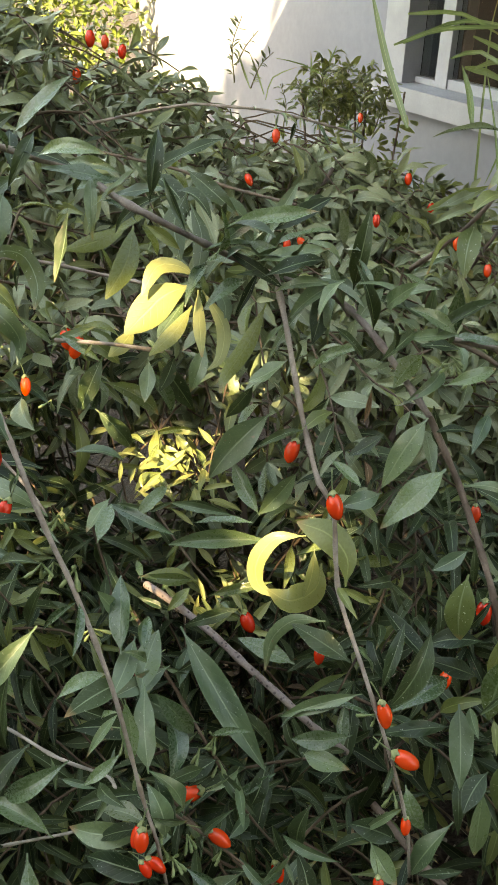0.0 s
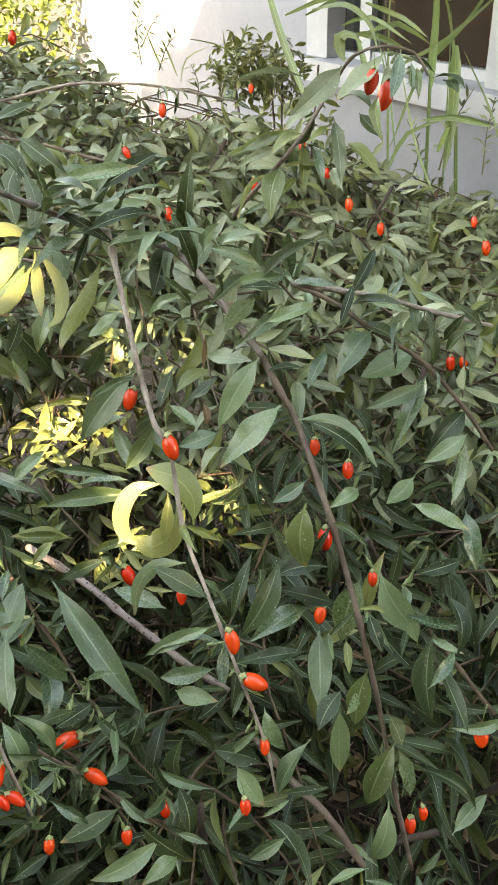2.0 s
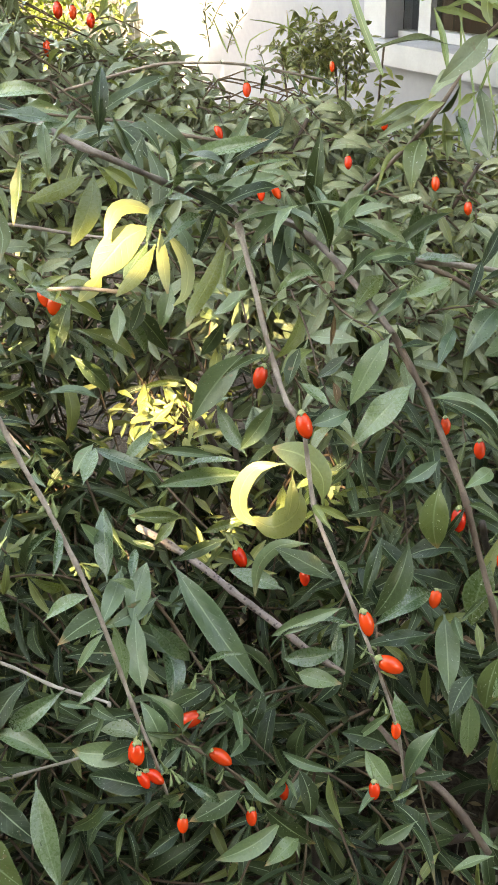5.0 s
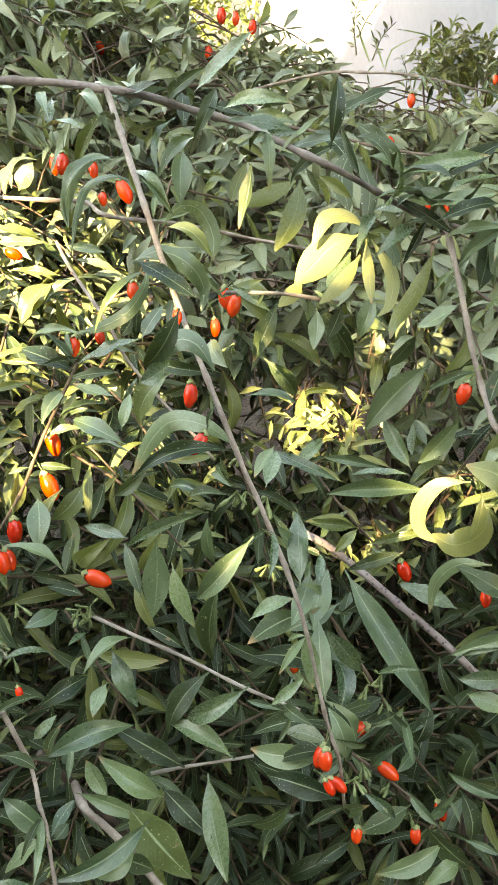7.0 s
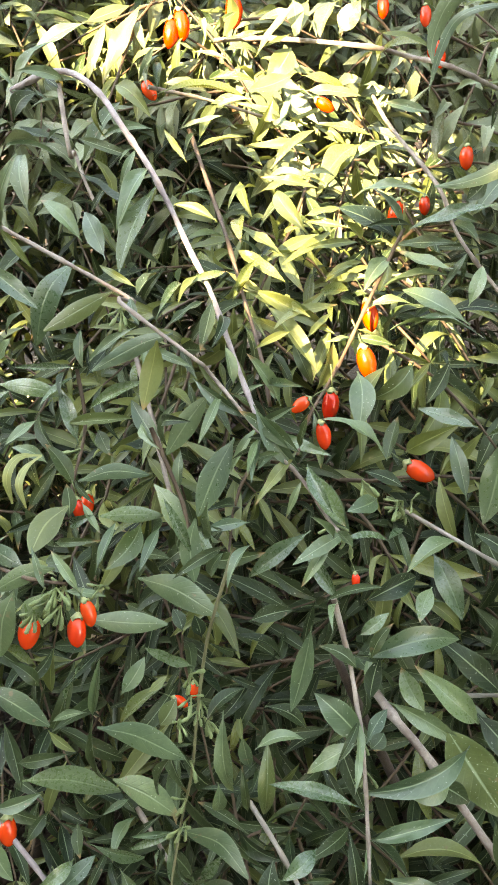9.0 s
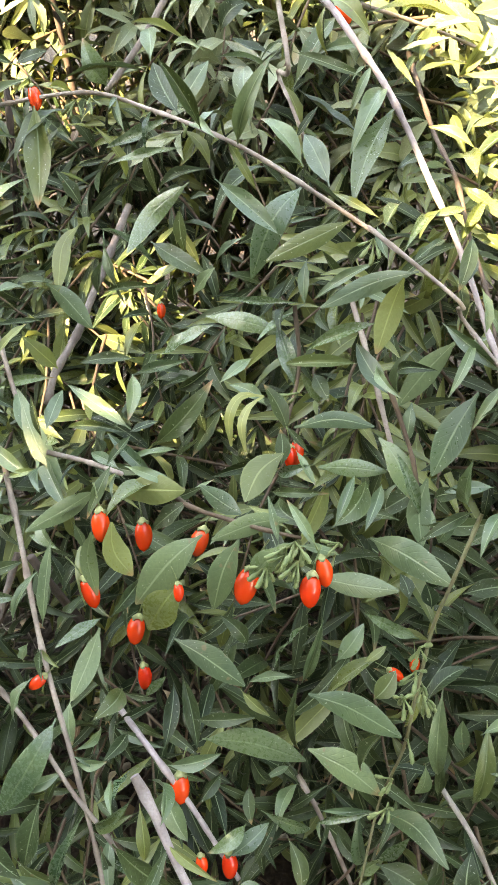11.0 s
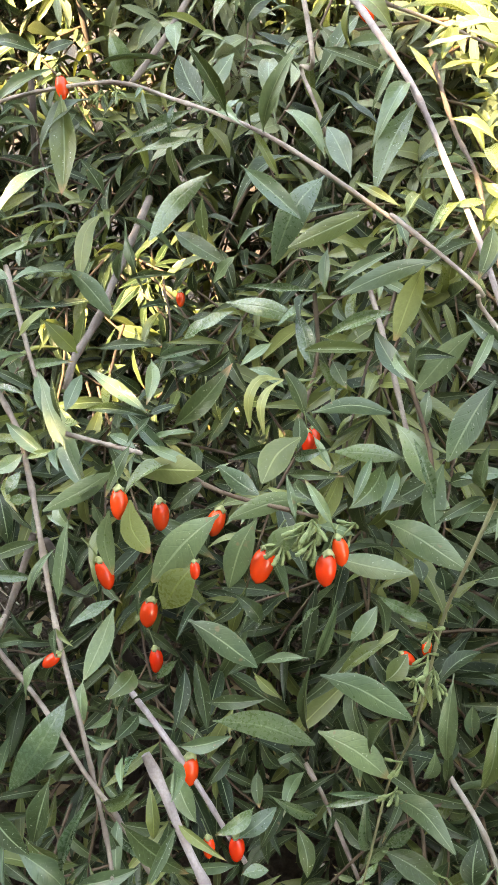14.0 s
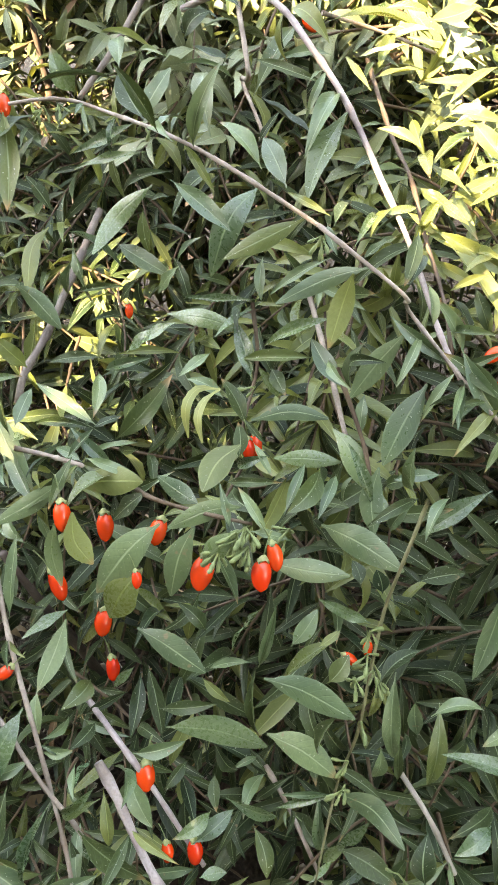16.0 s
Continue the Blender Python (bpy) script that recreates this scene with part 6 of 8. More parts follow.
leaf(shrub_left, (-0.298, 0.160, 0.870), (-0.310, 0.165, 0.919), 0.0130, 0)
leaf(shrub_left, (-0.293, 0.163, 0.871), (-0.278, 0.169, 0.902), 0.0112, 0)
leaf(shrub_left, (-0.302, 0.161, 0.841), (-0.289, 0.164, 0.875), 0.0116, 0)
leaf(shrub_left, (-0.297, 0.166, 0.852), (-0.323, 0.181, 0.848), 0.0130, 0)
leaf(shrub_left, (-0.293, 0.162, 0.868), (-0.252, 0.151, 0.875), 0.0233, 0)
leaf(shrub_left, (-0.283, 0.194, 1.018), (-0.273, 0.180, 0.960), 0.0151, 0)
leaf(shrub_left, (-0.289, 0.180, 1.021), (-0.273, 0.203, 1.031), 0.0145, 0)
leaf(shrub_left, (-0.315, 0.174, 1.016), (-0.308, 0.186, 1.030), 0.0162, 3)
leaf(shrub_left, (-0.281, 0.175, 0.974), (-0.282, 0.171, 0.948), 0.0128, 0)
leaf(shrub_left, (-0.263, 0.183, 0.983), (-0.269, 0.187, 1.007), 0.0123, 0)
leaf(shrub_left, (-0.370, 0.160, 0.878), (-0.340, 0.177, 0.846), 0.0120, 0)
leaf(shrub_left, (-0.381, 0.167, 0.889), (-0.371, 0.148, 0.880), 0.0116, 0)
leaf(shrub_left, (-0.377, 0.126, 0.875), (-0.361, 0.152, 0.884), 0.0171, 0)
leaf(shrub_left, (-0.383, 0.171, 0.919), (-0.369, 0.179, 0.883), 0.0127, 0)
leaf(shrub_left, (-0.388, 0.165, 0.918), (-0.391, 0.162, 0.893), 0.0135, 0)
leaf(shrub_left, (-0.350, 0.159, 0.859), (-0.332, 0.140, 0.837), 0.0167, 3)
leaf(shrub_left, (-0.367, 0.113, 0.864), (-0.353, 0.124, 0.861), 0.0122, 0)
leaf(shrub_left, (-0.305, 0.167, 1.002), (-0.312, 0.159, 0.969), 0.0124, 0)
leaf(shrub_left, (-0.301, 0.197, 1.047), (-0.331, 0.196, 1.054), 0.0105, 0)
leaf(shrub_left, (-0.324, 0.182, 1.033), (-0.316, 0.193, 1.038), 0.0073, 1)
leaf(shrub_left, (-0.384, 0.167, 1.033), (-0.400, 0.166, 1.051), 0.0122, 0)
leaf(shrub_left, (-0.389, 0.170, 0.985), (-0.369, 0.166, 0.977), 0.0088, 1)
leaf(shrub_middle, (-0.238, 0.148, 0.898), (-0.244, 0.167, 0.919), 0.0219, 0)
leaf(shrub_middle, (0.040, 0.533, 1.179), (-0.011, 0.523, 1.119), 0.0370, 0)
leaf(shrub_middle, (-0.051, 0.508, 1.242), (-0.022, 0.507, 1.195), 0.0224, 0)
leaf(shrub_middle, (-0.049, 0.470, 1.256), (-0.050, 0.450, 1.232), 0.0184, 0)
leaf(shrub_right, (0.069, 0.408, 1.214), (0.079, 0.427, 1.234), 0.0186, 0)
leaf(shrub_right, (0.076, 0.398, 1.224), (0.095, 0.382, 1.214), 0.0130, 0)
leaf(shrub_right, (0.109, 0.386, 1.207), (0.082, 0.372, 1.206), 0.0179, 0)
leaf(shrub_middle, (0.025, 0.490, 1.227), (0.004, 0.497, 1.194), 0.0175, 0)
leaf(shrub_right, (0.113, 0.491, 1.305), (0.093, 0.482, 1.280), 0.0193, 0)
leaf(shrub_right, (0.074, 0.527, 1.288), (0.065, 0.483, 1.264), 0.0280, 0)
leaf(shrub_right, (0.087, 0.536, 1.287), (0.077, 0.490, 1.260), 0.0136, 0)
leaf(shrub_middle, (0.058, 0.485, 1.290), (0.035, 0.444, 1.271), 0.0126, 3)
leaf(shrub_middle, (0.047, 0.436, 1.275), (0.021, 0.446, 1.253), 0.0196, 0)
leaf(shrub_middle, (0.060, 0.469, 1.166), (0.031, 0.470, 1.123), 0.0215, 0)
leaf(shrub_middle, (0.022, 0.579, 1.108), (-0.008, 0.592, 1.085), 0.0170, 0)
leaf(shrub_right, (0.111, 0.413, 1.235), (0.089, 0.412, 1.218), 0.0154, 0)
leaf(shrub_middle, (-0.082, 0.460, 1.142), (-0.095, 0.430, 1.132), 0.0174, 0)
leaf(shrub_middle, (-0.085, 0.458, 1.140), (-0.030, 0.430, 1.132), 0.0139, 0)
leaf(shrub_middle, (-0.098, 0.587, 1.051), (-0.083, 0.549, 1.036), 0.0187, 0)
leaf(shrub_middle, (-0.088, 0.465, 1.217), (-0.065, 0.469, 1.182), 0.0193, 0)
leaf(shrub_middle, (-0.091, 0.393, 1.226), (-0.058, 0.405, 1.213), 0.0122, 0)
leaf(shrub_middle, (0.015, 0.536, 1.070), (-0.050, 0.561, 1.065), 0.0124, 0)
leaf(shrub_middle, (-0.026, 0.522, 1.072), (0.028, 0.504, 1.088), 0.0172, 0)
leaf(shrub_middle, (0.023, 0.505, 1.318), (-0.011, 0.518, 1.312), 0.0142, 0)
leaf(shrub_middle, (-0.020, 0.563, 1.254), (-0.022, 0.558, 1.290), 0.0121, 0)
leaf(shrub_right, (0.163, 0.496, 1.259), (0.144, 0.483, 1.283), 0.0165, 0)
leaf(shrub_right, (0.140, 0.473, 1.285), (0.142, 0.470, 1.315), 0.0115, 0)
leaf(shrub_right, (0.168, 0.495, 1.269), (0.165, 0.491, 1.307), 0.0163, 0)
leaf(shrub_right, (0.140, 0.473, 1.274), (0.118, 0.471, 1.290), 0.0117, 0)
leaf(shrub_right, (0.140, 0.465, 1.268), (0.116, 0.430, 1.259), 0.0198, 3)
leaf(shrub_right, (0.153, 0.464, 1.259), (0.124, 0.429, 1.249), 0.0137, 0)
leaf(shrub_right, (0.139, 0.418, 1.245), (0.109, 0.388, 1.209), 0.0243, 0)
leaf(shrub_right, (0.152, 0.402, 1.216), (0.109, 0.376, 1.185), 0.0274, 0)
leaf(shrub_right, (0.170, 0.426, 1.231), (0.144, 0.413, 1.237), 0.0103, 0)
leaf(shrub_right, (0.227, 0.481, 1.231), (0.194, 0.441, 1.212), 0.0265, 0)
leaf(shrub_right, (0.270, 0.515, 1.198), (0.220, 0.482, 1.191), 0.0332, 0)
leaf(shrub_right, (0.274, 0.498, 1.173), (0.222, 0.468, 1.170), 0.0190, 0)
leaf(shrub_right, (0.280, 0.513, 1.172), (0.243, 0.459, 1.132), 0.0205, 0)
leaf(shrub_right, (0.189, 0.453, 1.230), (0.171, 0.417, 1.218), 0.0138, 0)
leaf(shrub_right, (0.300, 0.460, 1.170), (0.264, 0.430, 1.150), 0.0262, 0)
leaf(shrub_right, (0.296, 0.440, 1.161), (0.259, 0.421, 1.149), 0.0202, 0)
leaf(shrub_right, (0.295, 0.438, 1.159), (0.277, 0.399, 1.125), 0.0167, 0)
leaf(shrub_right, (0.249, 0.404, 1.150), (0.223, 0.374, 1.149), 0.0192, 0)
leaf(shrub_right, (0.202, 0.372, 1.165), (0.180, 0.354, 1.163), 0.0152, 0)
leaf(shrub_right, (0.167, 0.370, 1.176), (0.143, 0.361, 1.165), 0.0151, 0)
leaf(shrub_right, (0.247, 0.568, 1.241), (0.232, 0.533, 1.230), 0.0221, 5)
leaf(shrub_right, (0.270, 0.503, 1.235), (0.251, 0.492, 1.219), 0.0138, 0)
leaf(shrub_right, (0.356, 0.653, 1.146), (0.339, 0.662, 1.116), 0.0164, 0)
leaf(shrub_right, (0.294, 0.522, 1.231), (0.277, 0.551, 1.230), 0.0085, 0)
leaf(shrub_middle, (-0.024, 0.396, 1.074), (0.042, 0.325, 1.005), 0.0316, 0)
leaf(shrub_middle, (-0.007, 0.347, 1.028), (-0.051, 0.342, 1.064), 0.0242, 0)
leaf(shrub_middle, (-0.026, 0.345, 1.088), (-0.061, 0.316, 1.088), 0.0187, 0)
leaf(shrub_middle, (-0.045, 0.330, 1.130), (-0.055, 0.293, 1.116), 0.0195, 0)
leaf(shrub_middle, (-0.045, 0.283, 1.126), (-0.040, 0.266, 1.090), 0.0168, 0)
leaf(shrub_middle, (0.034, 0.324, 1.049), (0.002, 0.337, 1.027), 0.0087, 0)
leaf(shrub_middle, (-0.032, 0.350, 1.033), (-0.025, 0.308, 1.013), 0.0242, 0)
leaf(shrub_middle, (0.007, 0.328, 1.014), (-0.020, 0.311, 1.009), 0.0164, 0)
leaf(shrub_middle, (0.003, 0.325, 1.009), (-0.013, 0.314, 1.001), 0.0099, 0)
leaf(shrub_middle, (-0.013, 0.281, 1.018), (-0.034, 0.281, 1.063), 0.0151, 0)
leaf(shrub_middle, (-0.018, 0.237, 1.061), (-0.030, 0.254, 1.089), 0.0184, 0)
leaf(shrub_middle, (-0.027, 0.236, 1.075), (-0.057, 0.250, 1.067), 0.0166, 5)
leaf(shrub_middle, (-0.027, 0.236, 1.072), (-0.062, 0.246, 1.043), 0.0140, 0)
leaf(shrub_right, (0.096, 0.346, 1.095), (0.056, 0.377, 1.099), 0.0226, 0)
leaf(shrub_right, (0.101, 0.319, 1.096), (0.050, 0.326, 1.063), 0.0155, 0)
leaf(shrub_right, (0.110, 0.310, 1.084), (0.049, 0.321, 1.057), 0.0216, 0)
leaf(shrub_middle, (0.061, 0.383, 1.052), (0.018, 0.410, 1.050), 0.0211, 0)
leaf(shrub_right, (0.099, 0.324, 1.049), (0.058, 0.328, 1.038), 0.0193, 0)
leaf(shrub_middle, (0.020, 0.398, 1.092), (-0.022, 0.406, 1.065), 0.0150, 0)
leaf(shrub_middle, (-0.018, 0.438, 1.083), (-0.058, 0.424, 1.097), 0.0143, 3)
leaf(shrub_middle, (-0.015, 0.391, 1.118), (-0.031, 0.379, 1.105), 0.0120, 1)
leaf(shrub_middle, (-0.050, 0.335, 1.140), (-0.066, 0.329, 1.168), 0.0146, 0)
leaf(shrub_middle, (-0.030, 0.390, 1.027), (-0.022, 0.420, 1.029), 0.0121, 0)
leaf(shrub_middle, (-0.040, 0.327, 1.118), (-0.040, 0.355, 1.123), 0.0102, 0)
leaf(shrub_middle, (-0.038, 0.324, 1.112), (-0.051, 0.312, 1.135), 0.0088, 0)
leaf(shrub_middle, (0.031, 0.314, 0.980), (0.042, 0.333, 1.005), 0.0201, 0)
leaf(shrub_middle, (0.031, 0.310, 0.979), (0.017, 0.286, 0.985), 0.0142, 0)
leaf(shrub_right, (0.073, 0.301, 1.005), (0.068, 0.295, 0.959), 0.0196, 0)
leaf(shrub_right, (0.094, 0.274, 0.982), (0.054, 0.298, 0.975), 0.0108, 0)
leaf(shrub_right, (0.067, 0.336, 1.014), (0.099, 0.316, 1.023), 0.0208, 0)
leaf(shrub_right, (0.165, 0.355, 1.168), (0.164, 0.342, 1.123), 0.0282, 3)
leaf(shrub_right, (0.179, 0.340, 1.124), (0.144, 0.348, 1.111), 0.0206, 0)
leaf(shrub_right, (0.188, 0.362, 1.068), (0.145, 0.351, 1.096), 0.0194, 0)
leaf(shrub_right, (0.167, 0.358, 1.071), (0.122, 0.328, 1.068), 0.0225, 0)
leaf(shrub_right, (0.146, 0.349, 1.127), (0.117, 0.311, 1.092), 0.0243, 0)
leaf(shrub_right, (0.128, 0.346, 1.136), (0.112, 0.315, 1.105), 0.0130, 0)
leaf(shrub_right, (0.163, 0.324, 1.061), (0.110, 0.311, 1.066), 0.0156, 0)
leaf(shrub_right, (0.203, 0.349, 1.104), (0.187, 0.323, 1.069), 0.0303, 3)
leaf(shrub_right, (0.218, 0.357, 1.103), (0.245, 0.327, 1.068), 0.0316, 0)
leaf(shrub_right, (0.282, 0.368, 1.100), (0.244, 0.353, 1.102), 0.0149, 0)
leaf(shrub_right, (0.253, 0.328, 1.069), (0.249, 0.292, 1.017), 0.0251, 0)
leaf(shrub_right, (0.174, 0.346, 1.058), (0.170, 0.299, 1.028), 0.0267, 0)
leaf(shrub_right, (0.203, 0.305, 1.060), (0.194, 0.291, 1.021), 0.0248, 3)
leaf(shrub_right, (0.185, 0.298, 1.050), (0.166, 0.275, 1.038), 0.0202, 0)
leaf(shrub_right, (0.183, 0.293, 1.038), (0.183, 0.280, 0.985), 0.0229, 0)
leaf(shrub_right, (0.219, 0.298, 1.020), (0.228, 0.289, 0.998), 0.0211, 3)
leaf(shrub_right, (0.224, 0.291, 1.002), (0.203, 0.274, 0.954), 0.0278, 3)
leaf(shrub_right, (0.226, 0.289, 0.993), (0.236, 0.280, 0.952), 0.0194, 0)
leaf(shrub_right, (0.161, 0.274, 1.031), (0.138, 0.266, 0.984), 0.0225, 0)
leaf(shrub_right, (0.131, 0.290, 1.045), (0.144, 0.275, 1.020), 0.0173, 0)
leaf(shrub_right, (0.128, 0.272, 1.011), (0.095, 0.277, 1.021), 0.0224, 0)
leaf(shrub_right, (0.110, 0.274, 1.008), (0.128, 0.257, 0.986), 0.0205, 0)
leaf(shrub_right, (0.206, 0.329, 1.090), (0.213, 0.308, 1.073), 0.0153, 0)
leaf(shrub_right, (0.241, 0.322, 1.064), (0.231, 0.341, 1.085), 0.0157, 0)
leaf(shrub_right, (0.190, 0.322, 1.073), (0.190, 0.303, 1.059), 0.0093, 1)
leaf(shrub_right, (0.181, 0.343, 1.059), (0.181, 0.315, 1.060), 0.0106, 0)
leaf(shrub_right, (0.070, 0.398, 1.151), (0.064, 0.385, 1.116), 0.0141, 2)
ribbon(shrub_right, 0.0205, 1, (0.089, 0.361, 1.149), (0.089, 0.371, 1.165), (0.077, 0.380, 1.176), (0.057, 0.396, 1.174))
ribbon(shrub_right, 0.0135, 2, (0.066, 0.424, 1.140), (0.044, 0.425, 1.136), (0.031, 0.423, 1.117), (0.032, 0.417, 1.099), (0.047, 0.411, 1.091))
ribbon(shrub_right, 0.021, 2, (0.076, 0.397, 1.138), (0.072, 0.388, 1.123), (0.055, 0.395, 1.104), (0.039, 0.399, 1.110))
ribbon(shrub_right, 0.0107, 0, (0.163, 0.394, 1.209), (0.180, 0.397, 1.207), (0.196, 0.401, 1.197), (0.209, 0.393, 1.184), (0.217, 0.385, 1.173))
ribbon(shrub_right, 0.0107, 0, (0.080, 0.377, 1.102), (0.058, 0.386, 1.093), (0.043, 0.381, 1.079), (0.039, 0.369, 1.060))
leaf(shrub_middle, (-0.052, 0.486, 1.346), (-0.042, 0.489, 1.323), 0.0124, 1)
leaf(shrub_middle, (-0.050, 0.486, 1.346), (-0.026, 0.483, 1.330), 0.0112, 1)
leaf(shrub_middle, (-0.224, 0.526, 1.386), (-0.251, 0.520, 1.338), 0.0165, 0)
leaf(shrub_middle, (-0.196, 0.502, 1.389), (-0.222, 0.500, 1.347), 0.0137, 3)
leaf(shrub_middle, (-0.148, 0.514, 1.397), (-0.175, 0.474, 1.387), 0.0121, 0)
leaf(shrub_middle, (-0.157, 0.575, 1.385), (-0.151, 0.545, 1.365), 0.0169, 0)
leaf(shrub_middle, (-0.141, 0.544, 1.359), (-0.163, 0.500, 1.341), 0.0153, 3)
leaf(shrub_middle, (-0.142, 0.494, 1.362), (-0.140, 0.462, 1.334), 0.0226, 0)
leaf(shrub_middle, (-0.106, 0.290, 1.335), (-0.128, 0.287, 1.303), 0.0176, 0)
leaf(shrub_middle, (-0.106, 0.362, 1.283), (-0.092, 0.333, 1.279), 0.0168, 5)
leaf(shrub_middle, (-0.186, 0.483, 1.223), (-0.242, 0.486, 1.198), 0.0154, 0)
leaf(shrub_left, (-0.232, 0.487, 1.223), (-0.286, 0.500, 1.210), 0.0121, 0)
leaf(shrub_left, (-0.247, 0.494, 1.186), (-0.298, 0.509, 1.199), 0.0274, 0)
leaf(shrub_middle, (-0.207, 0.481, 1.194), (-0.253, 0.486, 1.184), 0.0145, 0)
leaf(shrub_middle, (-0.110, 0.275, 1.313), (-0.129, 0.282, 1.297), 0.0152, 0)
leaf(shrub_middle, (-0.194, 0.495, 1.237), (-0.206, 0.497, 1.219), 0.0178, 0)
leaf(shrub_middle, (-0.061, 0.596, 1.350), (-0.026, 0.559, 1.329), 0.0209, 0)
leaf(shrub_middle, (-0.052, 0.516, 1.345), (-0.100, 0.546, 1.357), 0.0163, 5)
leaf(shrub_middle, (-0.054, 0.487, 1.346), (-0.079, 0.502, 1.356), 0.0093, 0)
leaf(shrub_middle, (-0.016, 0.605, 1.328), (0.018, 0.622, 1.302), 0.0245, 0)
leaf(shrub_middle, (0.008, 0.597, 1.285), (0.042, 0.629, 1.282), 0.0150, 3)
leaf(shrub_middle, (-0.073, 0.434, 1.274), (-0.090, 0.423, 1.236), 0.0196, 0)
leaf(shrub_middle, (-0.087, 0.490, 1.226), (-0.048, 0.503, 1.191), 0.0211, 3)
leaf(shrub_middle, (-0.031, 0.475, 1.256), (-0.041, 0.461, 1.235), 0.0152, 0)
leaf(shrub_middle, (-0.009, 0.474, 1.265), (-0.019, 0.459, 1.236), 0.0183, 0)
leaf(shrub_middle, (-0.054, 0.477, 1.246), (-0.036, 0.482, 1.206), 0.0146, 0)
leaf(shrub_middle, (-0.178, 0.406, 1.165), (-0.241, 0.417, 1.153), 0.0124, 0)
leaf(shrub_middle, (-0.229, 0.447, 1.161), (-0.262, 0.434, 1.157), 0.0106, 0)
leaf(shrub_middle, (-0.188, 0.419, 1.166), (-0.237, 0.444, 1.172), 0.0230, 0)
leaf(shrub_middle, (-0.204, 0.446, 1.186), (-0.251, 0.450, 1.169), 0.0082, 0)
leaf(shrub_left, (-0.251, 0.477, 1.179), (-0.263, 0.443, 1.167), 0.0180, 0)
leaf(shrub_middle, (-0.206, 0.459, 1.185), (-0.247, 0.481, 1.183), 0.0155, 0)
leaf(shrub_middle, (-0.117, 0.300, 1.293), (-0.137, 0.298, 1.259), 0.0206, 3)
leaf(shrub_middle, (-0.191, 0.419, 1.179), (-0.187, 0.441, 1.198), 0.0146, 0)
leaf(shrub_middle, (-0.234, 0.420, 1.142), (-0.265, 0.416, 1.146), 0.0093, 0)
leaf(shrub_middle, (-0.219, 0.398, 1.145), (-0.242, 0.378, 1.124), 0.0224, 3)
leaf(shrub_middle, (-0.254, 0.390, 1.136), (-0.244, 0.352, 1.116), 0.0255, 0)
leaf(shrub_middle, (-0.223, 0.344, 1.103), (-0.268, 0.346, 1.124), 0.0162, 0)
leaf(shrub_middle, (-0.223, 0.343, 1.102), (-0.222, 0.371, 1.119), 0.0143, 0)
leaf(shrub_middle, (-0.212, 0.345, 1.111), (-0.182, 0.340, 1.142), 0.0179, 1)
leaf(shrub_middle, (-0.209, 0.338, 1.088), (-0.235, 0.336, 1.097), 0.0130, 0)
leaf(shrub_middle, (-0.156, 0.356, 1.129), (-0.158, 0.329, 1.078), 0.0288, 0)
leaf(shrub_middle, (-0.140, 0.335, 1.126), (-0.122, 0.311, 1.090), 0.0195, 0)
leaf(shrub_middle, (-0.109, 0.327, 1.179), (-0.167, 0.325, 1.147), 0.0118, 0)
leaf(shrub_middle, (-0.062, 0.206, 1.261), (-0.090, 0.200, 1.226), 0.0154, 0)
leaf(shrub_middle, (-0.082, 0.218, 1.221), (-0.087, 0.209, 1.174), 0.0176, 0)
leaf(shrub_middle, (-0.086, 0.232, 1.219), (-0.089, 0.234, 1.248), 0.0098, 0)
leaf(shrub_middle, (-0.137, 0.339, 1.187), (-0.104, 0.319, 1.194), 0.0095, 0)
leaf(shrub_middle, (-0.091, 0.311, 1.204), (-0.123, 0.324, 1.187), 0.0111, 0)
leaf(shrub_middle, (-0.195, 0.380, 1.162), (-0.205, 0.367, 1.135), 0.0162, 0)
leaf(shrub_middle, (-0.172, 0.344, 1.139), (-0.210, 0.363, 1.133), 0.0138, 0)
leaf(shrub_middle, (-0.132, 0.314, 1.065), (-0.162, 0.326, 1.073), 0.0128, 0)
leaf(shrub_middle, (-0.171, 0.318, 1.070), (-0.197, 0.284, 1.068), 0.0188, 0)
leaf(shrub_middle, (-0.185, 0.311, 1.064), (-0.160, 0.278, 1.045), 0.0220, 0)
leaf(shrub_middle, (-0.229, 0.270, 1.103), (-0.247, 0.287, 1.122), 0.0216, 0)
leaf(shrub_middle, (-0.224, 0.323, 1.088), (-0.238, 0.296, 1.096), 0.0178, 0)
leaf(shrub_middle, (-0.084, 0.413, 1.136), (-0.079, 0.449, 1.145), 0.0195, 0)
leaf(shrub_middle, (-0.072, 0.496, 1.095), (-0.047, 0.532, 1.105), 0.0169, 0)
leaf(shrub_middle, (-0.050, 0.306, 1.138), (-0.055, 0.349, 1.164), 0.0243, 0)
leaf(shrub_middle, (-0.014, 0.440, 1.079), (-0.055, 0.420, 1.100), 0.0178, 1)
leaf(shrub_middle, (-0.043, 0.321, 1.084), (-0.035, 0.362, 1.104), 0.0261, 0)
leaf(shrub_middle, (0.045, 0.473, 1.094), (-0.042, 0.480, 1.082), 0.0224, 0)
leaf(shrub_middle, (0.014, 0.549, 1.056), (-0.059, 0.565, 1.055), 0.0140, 0)
leaf(shrub_middle, (0.033, 0.550, 1.061), (0.006, 0.594, 1.091), 0.0237, 0)
leaf(shrub_middle, (-0.023, 0.368, 1.040), (-0.019, 0.402, 1.046), 0.0162, 0)
leaf(shrub_middle, (-0.047, 0.314, 1.108), (-0.082, 0.281, 1.110), 0.0233, 0)
leaf(shrub_middle, (-0.043, 0.298, 1.077), (-0.079, 0.281, 1.100), 0.0215, 0)
